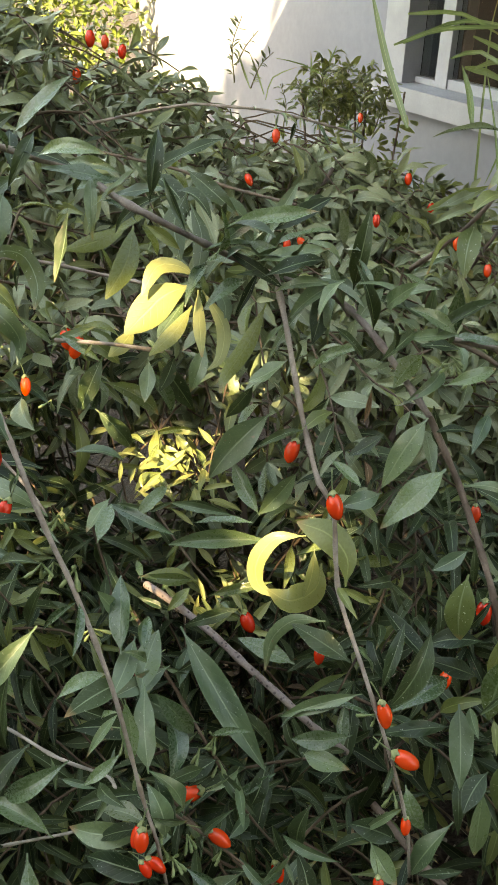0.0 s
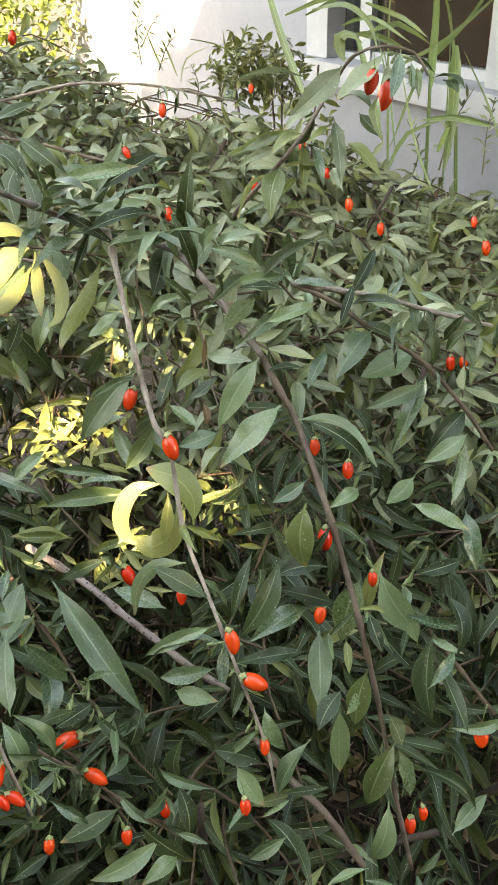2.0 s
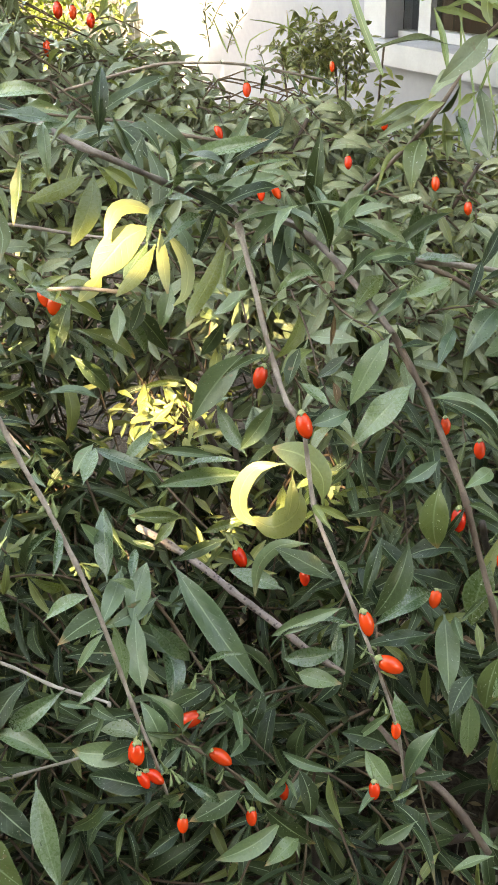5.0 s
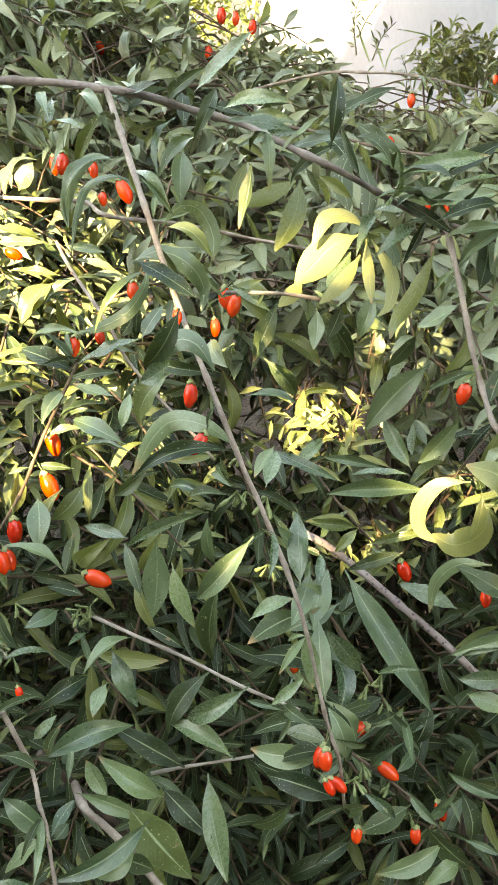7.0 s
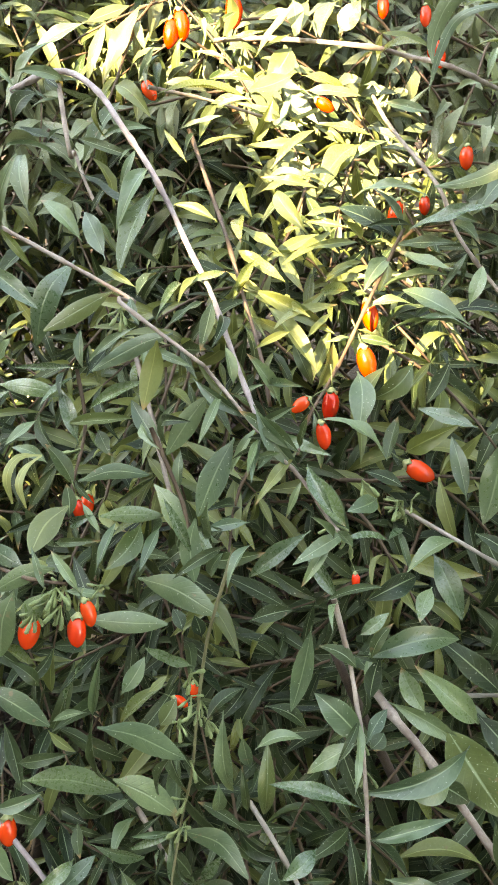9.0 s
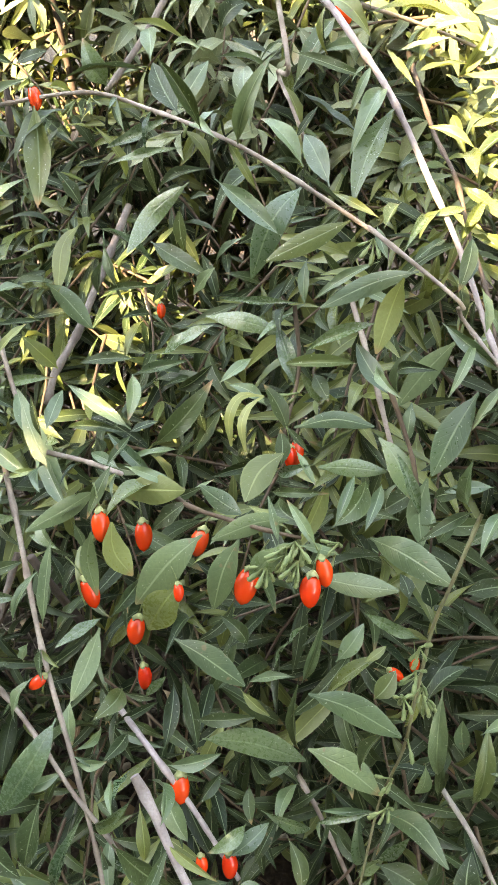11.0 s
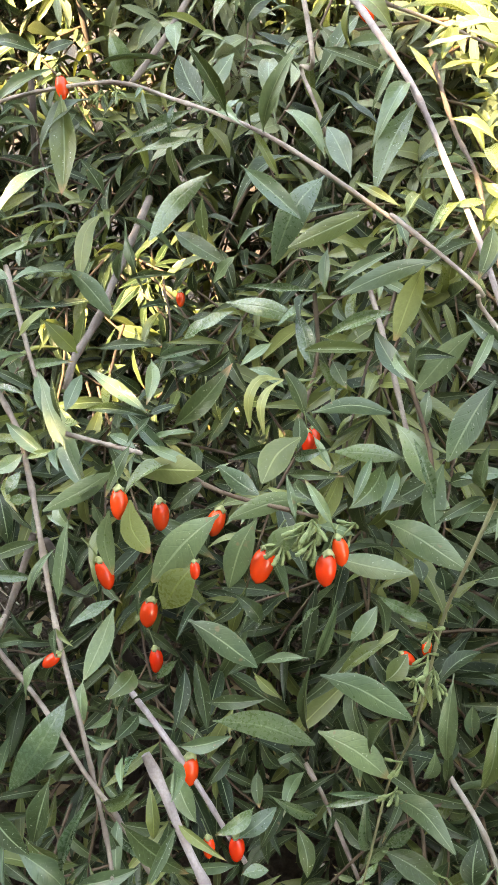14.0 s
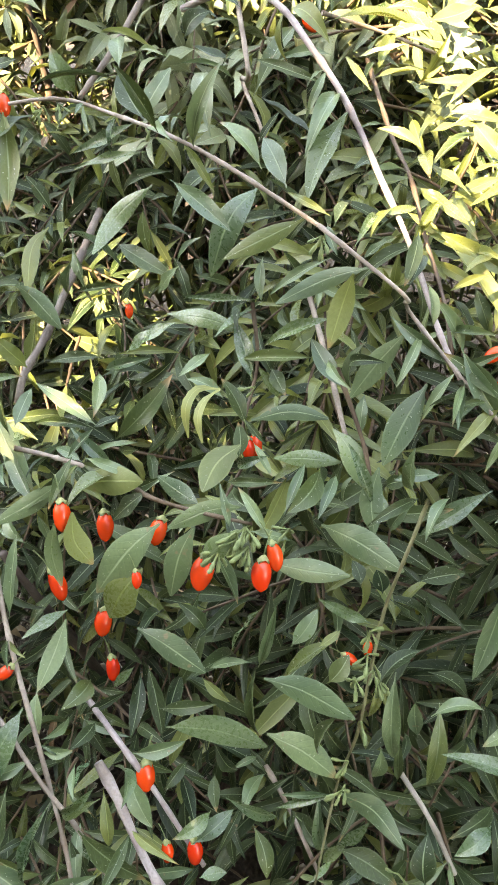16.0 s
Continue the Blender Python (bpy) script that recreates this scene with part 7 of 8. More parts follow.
leaf(shrub_middle, (-0.032, 0.273, 1.071), (-0.039, 0.318, 1.098), 0.0237, 0)
leaf(shrub_middle, (-0.009, 0.335, 1.029), (-0.035, 0.334, 1.073), 0.0215, 0)
leaf(shrub_middle, (-0.025, 0.248, 1.053), (-0.080, 0.255, 1.042), 0.0231, 0)
leaf(shrub_middle, (-0.021, 0.225, 1.040), (-0.068, 0.241, 1.035), 0.0226, 0)
leaf(shrub_middle, (-0.031, 0.260, 1.069), (-0.078, 0.256, 1.055), 0.0172, 0)
leaf(shrub_middle, (-0.045, 0.217, 1.035), (-0.068, 0.213, 0.993), 0.0188, 0)
leaf(shrub_middle, (-0.027, 0.266, 1.077), (-0.016, 0.250, 1.042), 0.0190, 0)
leaf(shrub_middle, (-0.000, 0.307, 1.032), (-0.025, 0.283, 1.046), 0.0123, 0)
leaf(shrub_middle, (0.027, 0.269, 0.975), (-0.009, 0.240, 0.983), 0.0214, 0)
leaf(shrub_middle, (0.053, 0.270, 0.935), (0.004, 0.241, 0.934), 0.0222, 0)
leaf(shrub_middle, (0.039, 0.269, 0.951), (0.076, 0.264, 0.911), 0.0236, 0)
leaf(shrub_right, (0.065, 0.299, 0.953), (0.072, 0.275, 0.926), 0.0196, 0)
leaf(shrub_middle, (0.064, 0.268, 0.919), (0.038, 0.245, 0.917), 0.0182, 0)
leaf(shrub_middle, (-0.013, 0.233, 0.984), (-0.036, 0.214, 0.985), 0.0127, 0)
leaf(shrub_middle, (-0.140, 0.245, 0.996), (-0.183, 0.249, 1.030), 0.0223, 0)
leaf(shrub_middle, (-0.128, 0.262, 1.006), (-0.176, 0.261, 1.047), 0.0225, 0)
leaf(shrub_middle, (-0.212, 0.229, 1.047), (-0.160, 0.264, 1.044), 0.0227, 0)
leaf(shrub_middle, (-0.091, 0.255, 1.029), (-0.140, 0.277, 1.033), 0.0193, 0)
leaf(shrub_middle, (-0.113, 0.300, 1.060), (-0.140, 0.273, 1.025), 0.0238, 0)
leaf(shrub_middle, (-0.082, 0.279, 1.073), (-0.127, 0.278, 1.038), 0.0201, 0)
leaf(shrub_middle, (-0.216, 0.247, 1.075), (-0.191, 0.278, 1.073), 0.0188, 0)
leaf(shrub_middle, (-0.181, 0.283, 1.062), (-0.184, 0.257, 1.058), 0.0151, 0)
leaf(shrub_middle, (-0.111, 0.258, 1.007), (-0.093, 0.209, 0.962), 0.0242, 0)
leaf(shrub_middle, (-0.142, 0.250, 0.999), (-0.104, 0.225, 0.985), 0.0233, 0)
leaf(shrub_middle, (-0.171, 0.228, 1.015), (-0.190, 0.246, 1.029), 0.0179, 0)
leaf(shrub_middle, (-0.144, 0.224, 1.003), (-0.199, 0.181, 0.995), 0.0202, 0)
leaf(shrub_middle, (-0.160, 0.229, 1.009), (-0.116, 0.208, 0.965), 0.0406, 3)
leaf(shrub_middle, (-0.193, 0.228, 1.018), (-0.147, 0.224, 1.001), 0.0168, 0)
leaf(shrub_middle, (-0.202, 0.198, 1.017), (-0.234, 0.211, 1.032), 0.0238, 0)
leaf(shrub_middle, (-0.205, 0.197, 1.016), (-0.230, 0.184, 0.994), 0.0171, 0)
leaf(shrub_middle, (-0.200, 0.198, 1.017), (-0.193, 0.223, 1.018), 0.0125, 0)
leaf(shrub_middle, (-0.198, 0.196, 1.015), (-0.192, 0.207, 1.018), 0.0133, 0)
leaf(shrub_middle, (-0.212, 0.223, 1.046), (-0.236, 0.224, 1.057), 0.0124, 0)
leaf(shrub_middle, (-0.215, 0.232, 1.064), (-0.201, 0.244, 1.075), 0.0115, 0)
leaf(shrub_middle, (-0.206, 0.229, 1.051), (-0.198, 0.242, 1.069), 0.0106, 0)
leaf(shrub_middle, (-0.203, 0.217, 1.028), (-0.202, 0.233, 1.049), 0.0145, 0)
leaf(shrub_middle, (-0.151, 0.210, 0.993), (-0.179, 0.188, 0.999), 0.0211, 0)
leaf(shrub_middle, (-0.162, 0.204, 0.989), (-0.139, 0.203, 0.980), 0.0195, 0)
ribbon(shrub_middle, 0.0119, 0, (-0.203, 0.534, 1.345), (-0.219, 0.533, 1.348), (-0.238, 0.534, 1.333), (-0.245, 0.525, 1.312), (-0.242, 0.517, 1.300))
ribbon(shrub_middle, 0.0065, 0, (-0.189, 0.538, 1.327), (-0.208, 0.539, 1.332), (-0.232, 0.548, 1.322), (-0.240, 0.535, 1.304), (-0.243, 0.520, 1.282))
ribbon(shrub_middle, 0.0063, 0, (-0.170, 0.463, 1.357), (-0.153, 0.446, 1.356), (-0.143, 0.443, 1.337))
ribbon(shrub_middle, 0.0047, 0, (-0.141, 0.474, 1.387), (-0.149, 0.459, 1.383), (-0.150, 0.444, 1.373), (-0.147, 0.436, 1.361))
ribbon(shrub_middle, 0.0126, 3, (-0.154, 0.460, 1.319), (-0.142, 0.469, 1.330), (-0.131, 0.485, 1.321), (-0.122, 0.476, 1.306), (-0.119, 0.452, 1.298))
ribbon(shrub_middle, 0.0138, 0, (-0.163, 0.406, 1.314), (-0.144, 0.404, 1.322), (-0.126, 0.403, 1.315), (-0.118, 0.410, 1.296), (-0.119, 0.402, 1.283))
ribbon(shrub_middle, 0.0105, 0, (-0.170, 0.472, 1.289), (-0.172, 0.461, 1.274), (-0.188, 0.464, 1.253), (-0.207, 0.456, 1.245), (-0.225, 0.452, 1.242))
ribbon(shrub_middle, 0.0124, 0, (-0.090, 0.285, 1.303), (-0.099, 0.291, 1.314), (-0.111, 0.296, 1.314), (-0.124, 0.296, 1.301))
ribbon(shrub_middle, 0.0123, 0, (-0.084, 0.310, 1.239), (-0.101, 0.314, 1.250), (-0.124, 0.326, 1.247), (-0.136, 0.319, 1.240), (-0.148, 0.305, 1.222))
buds(shrub_left, (-0.364, 0.173, 1.115), 5)
buds(shrub_left, (-0.367, 0.170, 1.113), 4)
buds(shrub_left, (-0.538, 0.402, 1.216), 2)
buds(shrub_left, (-0.528, 0.398, 1.217), 2)
buds(shrub_left, (-0.631, 0.442, 1.205), 3)
buds(shrub_left, (-0.298, 0.184, 1.038), 4)
buds(shrub_left, (-0.293, 0.179, 1.033), 3)
buds(shrub_left, (-0.293, 0.165, 1.006), 2)
buds(shrub_left, (-0.295, 0.159, 0.975), 3)
buds(shrub_left, (-0.294, 0.153, 0.961), 2)
buds(shrub_left, (-0.402, 0.277, 1.120), 2)
buds(shrub_left, (-0.347, 0.184, 1.103), 2)
buds(shrub_left, (-0.254, 0.147, 0.900), 2)
buds(shrub_middle, (-0.211, 0.327, 1.085), 5)
buds(shrub_middle, (-0.203, 0.330, 1.086), 3)
buds(shrub_middle, (-0.050, 0.290, 1.080), 3)
buds(shrub_middle, (-0.037, 0.257, 1.096), 2)
buds(shrub_middle, (-0.023, 0.254, 1.053), 3)
buds(shrub_middle, (-0.020, 0.235, 1.057), 3)
buds(shrub_middle, (-0.005, 0.324, 1.030), 4)
buds(shrub_middle, (-0.008, 0.260, 1.030), 3)
buds(shrub_middle, (0.026, 0.264, 0.973), 2)
buds(shrub_middle, (-0.102, 0.325, 1.265), 3)
buds(shrub_middle, (-0.088, 0.343, 1.214), 3)
buds(shrub_middle, (-0.079, 0.293, 1.221), 3)
buds(shrub_middle, (-0.075, 0.341, 1.124), 5)
buds(shrub_middle, (-0.201, 0.194, 1.023), 3)
buds(shrub_middle, (-0.230, 0.260, 1.110), 2)
buds(shrub_middle, (-0.118, 0.520, 1.255), 2)
buds(shrub_middle, (-0.097, 0.388, 1.267), 2)
buds(shrub_right, (0.164, 0.485, 1.257), 5)
buds(shrub_right, (0.159, 0.476, 1.257), 3)
buds(shrub_right, (0.195, 0.461, 1.230), 2)
buds(shrub_right, (0.120, 0.290, 1.050), 2)
buds(shrub_right, (0.114, 0.302, 1.077), 2)
buds(shrub_right, (0.203, 0.347, 1.129), 2)
buds(shrub_right, (0.240, 0.349, 1.109), 2)
buds(shrub_right, (0.124, 0.292, 1.036), 2)
buds(shrub_right, (0.180, 0.481, 1.244), 2)
buds(shrub_middle, (0.005, 0.334, 1.031), 4)
# yellow-green fan, its colour lightened further for the sun on it
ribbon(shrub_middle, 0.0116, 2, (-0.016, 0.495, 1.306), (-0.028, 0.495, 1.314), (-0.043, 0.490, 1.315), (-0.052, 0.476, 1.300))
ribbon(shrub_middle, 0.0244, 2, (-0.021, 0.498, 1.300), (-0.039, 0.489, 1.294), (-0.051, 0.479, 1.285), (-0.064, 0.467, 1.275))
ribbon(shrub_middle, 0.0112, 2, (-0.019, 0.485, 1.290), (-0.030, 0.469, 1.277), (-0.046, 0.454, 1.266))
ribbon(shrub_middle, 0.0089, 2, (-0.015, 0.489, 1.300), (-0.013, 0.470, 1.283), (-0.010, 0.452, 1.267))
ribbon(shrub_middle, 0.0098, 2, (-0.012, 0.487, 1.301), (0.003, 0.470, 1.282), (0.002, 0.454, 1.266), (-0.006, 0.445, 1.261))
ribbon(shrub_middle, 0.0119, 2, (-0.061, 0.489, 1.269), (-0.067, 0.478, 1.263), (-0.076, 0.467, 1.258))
ribbon(shrub_middle, 0.0127, 0, (-0.026, 0.496, 1.288), (-0.033, 0.483, 1.281), (-0.042, 0.470, 1.272))
ribbon(shrub_middle, 0.0167, 1, (-0.065, 0.538, 1.328), (-0.068, 0.517, 1.308), (-0.081, 0.497, 1.288))
ribbon(shrub_middle, 0.0165, 3, (-0.026, 0.540, 1.352), (-0.034, 0.522, 1.335), (-0.028, 0.501, 1.316))
ribbon(shrub_middle, 0.0122, 3, (-0.023, 0.531, 1.347), (-0.014, 0.512, 1.329), (-0.016, 0.490, 1.308))
ribbon(shrub_middle, 0.0130, 1, (-0.068, 0.536, 1.328), (-0.088, 0.523, 1.321), (-0.111, 0.513, 1.317))
ribbon(shrub_middle, 0.0099, 0, (-0.005, 0.497, 1.302), (0.004, 0.482, 1.291), (0.002, 0.467, 1.280))
ribbon(shrub_middle, 0.0115, 1, (0.032, 0.480, 1.295), (0.020, 0.461, 1.273), (0.006, 0.446, 1.256), (0.003, 0.435, 1.249))
ribbon(shrub_left, 0.0192, 0, (-0.419, 0.186, 1.084), (-0.431, 0.172, 1.072), (-0.447, 0.160, 1.043))
ribbon(shrub_left, 0.0202, 1, (-0.424, 0.173, 1.060), (-0.430, 0.162, 1.051), (-0.440, 0.159, 1.026))
ribbon(shrub_left, 0.0167, 1, (-0.473, 0.188, 1.089), (-0.460, 0.197, 1.091), (-0.435, 0.199, 1.098))
ribbon(shrub_left, 0.0145, 1, (-0.466, 0.174, 1.085), (-0.462, 0.168, 1.071), (-0.449, 0.163, 1.062))
ribbon(shrub_left, 0.0145, 0, (-0.395, 0.179, 1.097), (-0.399, 0.170, 1.083), (-0.402, 0.163, 1.058))
ribbon(shrub_left, 0.0119, 0, (-0.367, 0.171, 1.112), (-0.374, 0.167, 1.105), (-0.383, 0.165, 1.090))
ribbon(shrub_left, 0.0166, 0, (-0.337, 0.211, 1.093), (-0.320, 0.223, 1.077), (-0.291, 0.214, 1.074))
ribbon(shrub_left, 0.0124, 0, (-0.353, 0.177, 1.091), (-0.335, 0.191, 1.079), (-0.316, 0.200, 1.074))
ribbon(shrub_left, 0.0157, 0, (-0.435, 0.177, 0.999), (-0.413, 0.174, 0.998), (-0.386, 0.169, 0.992))
ribbon(shrub_left, 0.0171, 1, (-0.399, 0.249, 1.098), (-0.407, 0.235, 1.093), (-0.407, 0.214, 1.088))
ribbon(shrub_left, 0.0111, 0, (-0.402, 0.198, 1.095), (-0.414, 0.202, 1.095), (-0.428, 0.203, 1.101))
ribbon(shrub_left, 0.0105, 0, (-0.372, 0.187, 1.113), (-0.387, 0.183, 1.109), (-0.409, 0.177, 1.093))
ribbon(shrub_left, 0.0156, 0, (-0.347, 0.161, 1.019), (-0.326, 0.168, 1.011), (-0.296, 0.165, 1.006))
ribbon(shrub_left, 0.0171, 0, (-0.409, 0.158, 0.938), (-0.379, 0.166, 0.943), (-0.347, 0.172, 0.935))
ribbon(shrub_left, 0.0172, 0, (-0.344, 0.162, 0.966), (-0.321, 0.159, 0.969), (-0.299, 0.155, 0.961))
ribbon(shrub_middle, 0.0139, 0, (-0.297, 0.152, 0.952), (-0.277, 0.163, 0.929), (-0.254, 0.149, 0.925))
ribbon(shrub_left, 0.0185, 0, (-0.491, 0.128, 0.951), (-0.495, 0.101, 0.935), (-0.509, 0.082, 0.903))
ribbon(shrub_left, 0.0173, 0, (-0.434, 0.356, 1.206), (-0.442, 0.331, 1.193), (-0.450, 0.320, 1.160))
ribbon(shrub_left, 0.0126, 3, (-0.397, 0.333, 1.201), (-0.414, 0.324, 1.191), (-0.439, 0.315, 1.176))
ribbon(shrub_left, 0.0115, 0, (-0.353, 0.318, 1.187), (-0.377, 0.319, 1.174), (-0.400, 0.300, 1.163))
ribbon(shrub_left, 0.0133, 1, (-0.358, 0.306, 1.188), (-0.362, 0.306, 1.170), (-0.364, 0.291, 1.148))
ribbon(shrub_left, 0.0133, 0, (-0.324, 0.299, 1.163), (-0.336, 0.293, 1.144), (-0.346, 0.280, 1.126))
ribbon(shrub_left, 0.0165, 0, (-0.307, 0.292, 1.139), (-0.313, 0.276, 1.124), (-0.318, 0.256, 1.105))
ribbon(shrub_left, 0.0136, 0, (-0.352, 0.272, 1.108), (-0.340, 0.265, 1.103), (-0.324, 0.252, 1.088))
ribbon(shrub_left, 0.0110, 0, (-0.472, 0.303, 1.138), (-0.443, 0.298, 1.144), (-0.423, 0.302, 1.139))
ribbon(shrub_left, 0.0097, 0, (-0.398, 0.262, 1.107), (-0.378, 0.271, 1.113), (-0.356, 0.275, 1.112))
ribbon(shrub_left, 0.0103, 0, (-0.378, 0.248, 1.096), (-0.361, 0.254, 1.097), (-0.343, 0.262, 1.094))
ribbon(shrub_left, 0.0142, 0, (-0.583, 0.255, 1.076), (-0.563, 0.239, 1.061), (-0.532, 0.221, 1.038))
ribbon(shrub_left, 0.0147, 0, (-0.609, 0.332, 1.114), (-0.601, 0.340, 1.101), (-0.578, 0.336, 1.083))
ribbon(shrub_left, 0.0131, 1, (-0.607, 0.377, 1.139), (-0.613, 0.363, 1.128), (-0.604, 0.337, 1.106))
ribbon(shrub_left, 0.0146, 0, (-0.520, 0.379, 1.184), (-0.543, 0.372, 1.162), (-0.548, 0.342, 1.145))
ribbon(shrub_left, 0.0126, 0, (-0.501, 0.211, 1.063), (-0.522, 0.206, 1.043), (-0.541, 0.189, 1.032))
ribbon(shrub_left, 0.0107, 0, (-0.488, 0.184, 1.059), (-0.490, 0.180, 1.038), (-0.482, 0.173, 1.019))
ribbon(shrub_left, 0.0136, 0, (-0.488, 0.178, 0.980), (-0.487, 0.161, 0.967), (-0.487, 0.139, 0.956))
ribbon(shrub_left, 0.0133, 0, (-0.320, 0.257, 1.102), (-0.320, 0.247, 1.088), (-0.313, 0.234, 1.074))
buds(shrub_left, (-0.375, 0.166, 1.101), 5)
buds(shrub_left, (-0.361, 0.170, 1.106), 6)
buds(shrub_left, (-0.347, 0.190, 1.105), 4)
buds(shrub_left, (-0.367, 0.168, 1.109), 4)
shoot(shrub_far, 0.050, 9, (0.170, 2.343, 1.045), (0.181, 2.393, 1.125), (0.164, 2.437, 1.194))
shoot(shrub_far, 0.050, 9, (0.220, 2.393, 1.035), (0.239, 2.452, 1.130), (0.266, 2.490, 1.191))
shoot(shrub_far, 0.050, 8, (0.264, 2.229, 1.059), (0.282, 2.276, 1.135), (0.266, 2.311, 1.190))
shoot(shrub_far, 0.045, 8, (0.139, 2.349, 1.052), (0.130, 2.387, 1.112), (0.107, 2.413, 1.151))
shoot(shrub_far, 0.050, 8, (0.314, 2.275, 1.042), (0.339, 2.314, 1.107), (0.364, 2.346, 1.159))
shoot(shrub_far, 0.026, 9, (-0.048, 1.980, 1.204), (-0.055, 2.026, 1.275), (-0.035, 2.062, 1.333))
shoot(shrub_far, 0.024, 6, (-0.046, 2.001, 1.237), (-0.024, 2.024, 1.275), (0.003, 2.042, 1.305))
shoot(shrub_far, 0.024, 7, (-0.012, 2.026, 1.185), (0.009, 2.053, 1.230), (0.039, 2.069, 1.258))
shoot(shrub_far, 0.030, 8, (0.562, 1.609, 1.040), (0.593, 1.654, 1.114), (0.640, 1.692, 1.177))
shoot(shrub_far, 0.030, 8, (0.649, 1.598, 1.030), (0.663, 1.644, 1.104), (0.683, 1.680, 1.162))
shoot(shrub_far, 0.028, 7, (0.497, 1.556, 1.045), (0.512, 1.585, 1.092), (0.491, 1.616, 1.140))
shoot(shrub_far, 0.040, 8, (0.070, 2.133, 1.080), (0.075, 2.164, 1.129), (0.059, 2.191, 1.171))


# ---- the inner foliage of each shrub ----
# the near shrubs use the darkened green, for shade inside
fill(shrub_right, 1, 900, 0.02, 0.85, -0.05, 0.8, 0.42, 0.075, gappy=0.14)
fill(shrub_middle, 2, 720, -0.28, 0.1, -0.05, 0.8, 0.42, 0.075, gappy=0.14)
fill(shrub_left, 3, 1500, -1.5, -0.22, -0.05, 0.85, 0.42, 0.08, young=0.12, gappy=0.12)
fill(shrub_left, 15, 500, -1.3, -0.5, 0.35, 0.9, 0.3, 0.08, young=0.3, gappy=-0.05, forms=COARSE)
fill(shrub_left, 12, 900, -1.8, -0.45, 0.75, 1.7, 0.5, 0.02, young=0.5, gappy=-1, forms=COARSE)
fill(shrub_far, 4, 1900, -1.5, 1.0, 0.72, 1.8, 0.24, 0.0, young=0.15, size=(0.026, 0.07, 0.048), slim=(0.2, 0.32), kinds=(5, 1), gappy=-1, forms=COARSE)
fill(shrub_far, 14, 700, -1.0, 0.9, 1.3, 1.75, 0.3, 0.02, young=0.15, size=(0.024, 0.068, 0.045), slim=(0.2, 0.32), kinds=(5, 1), gappy=-1, forms=COARSE)
# a larger share of lightened leaves within the big sun patch
fill(shrub_middle, 9, 90, -0.44, -0.25, 0.38, 0.8, 0.1, -0.02, young=0.6)


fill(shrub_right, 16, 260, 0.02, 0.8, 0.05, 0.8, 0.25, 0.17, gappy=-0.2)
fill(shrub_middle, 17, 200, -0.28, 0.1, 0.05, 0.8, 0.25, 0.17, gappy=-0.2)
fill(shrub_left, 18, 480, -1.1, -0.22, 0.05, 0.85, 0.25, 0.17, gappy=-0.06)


# ---- litter on the soil ----
def build_litter():
    rng = random.Random(21)
    places = [[] for _ in COARSE]
    for _ in range(900):
        x, y = rng.uniform(-1.0, 0.7), rng.uniform(-0.1, 1.2)
        z = ground_height(x, y) + rng.uniform(0.002, 0.014)
        a, length = rng.uniform(0, 6.28), rng.uniform(0.02, 0.05)
        tip = Vector((x + length * math.cos(a), y + length * math.sin(a), z + rng.gauss(0, 0.006)))
        places[rng.randrange(len(COARSE))].append(turn_to((x, y, z), tip, length * 0.35, (rng.gauss(0, 0.3), rng.gauss(0, 0.3), 1)))
    verts, faces, uvs = gather(list(zip(COARSE, places)))
    tagged(new("leaf_litter", mesh_of("leaf_litter", verts, faces, LITTER, uvs)), "dry brown fallen leaves lying on the soil", "leaf litter", kind="stuff")


build_litter()


def build_debris():
    """Small pale stones and bits of straw on the soil."""
    rng = random.Random(22)
    verts, faces = [], []
    for k in range(420):
        x, y, r = rng.uniform(-1.1, 0.6), rng.uniform(0.0, 1.1), rng.uniform(0.003, 0.009)
        z, b = ground_height(x, y) + r * 0.4, len(verts)
        for dx, dy, dz in ((1, 0, 0), (0, 1, 0), (-1, 0, 0), (0, -1, 0), (0, 0, 0.7), (0, 0, -0.7), (0.7, 0.7, 0.3), (-0.7, -0.7, 0.3)):
            verts.append((x + dx * r * rng.uniform(0.7, 1.3), y + dy * r * rng.uniform(0.7, 1.3), z + dz * r))
        faces += [(b + i, b + j, b + m) for i, j, m in ((0, 6, 4), (6, 1, 4), (1, 2, 4), (2, 7, 4), (7, 3, 4), (3, 0, 4), (1, 0, 5), (2, 1, 5), (3, 2, 5), (0, 3, 5), (0, 1, 6), (2, 3, 7))]
    for k in range(500):
        x, y, a = rng.uniform(-1.1, 0.6), rng.uniform(0.0, 1.1), rng.uniform(0, 6.28)
        p = Vector((x, y, ground_height(x, y) + rng.uniform(0.004, 0.02)))
        tube([p, p + Vector((math.cos(a), math.sin(a), rng.gauss(0, 0.15))) * rng.uniform(0.03, 0.09)], 0.0014, 0.0008, 4, 0, verts, faces)
    tagged(new("ground_debris", mesh_of("ground_debris", verts, faces, PEBBLE)), "pale pebbles and straw scattered on the soil", "debris", kind="stuff")


build_debris()


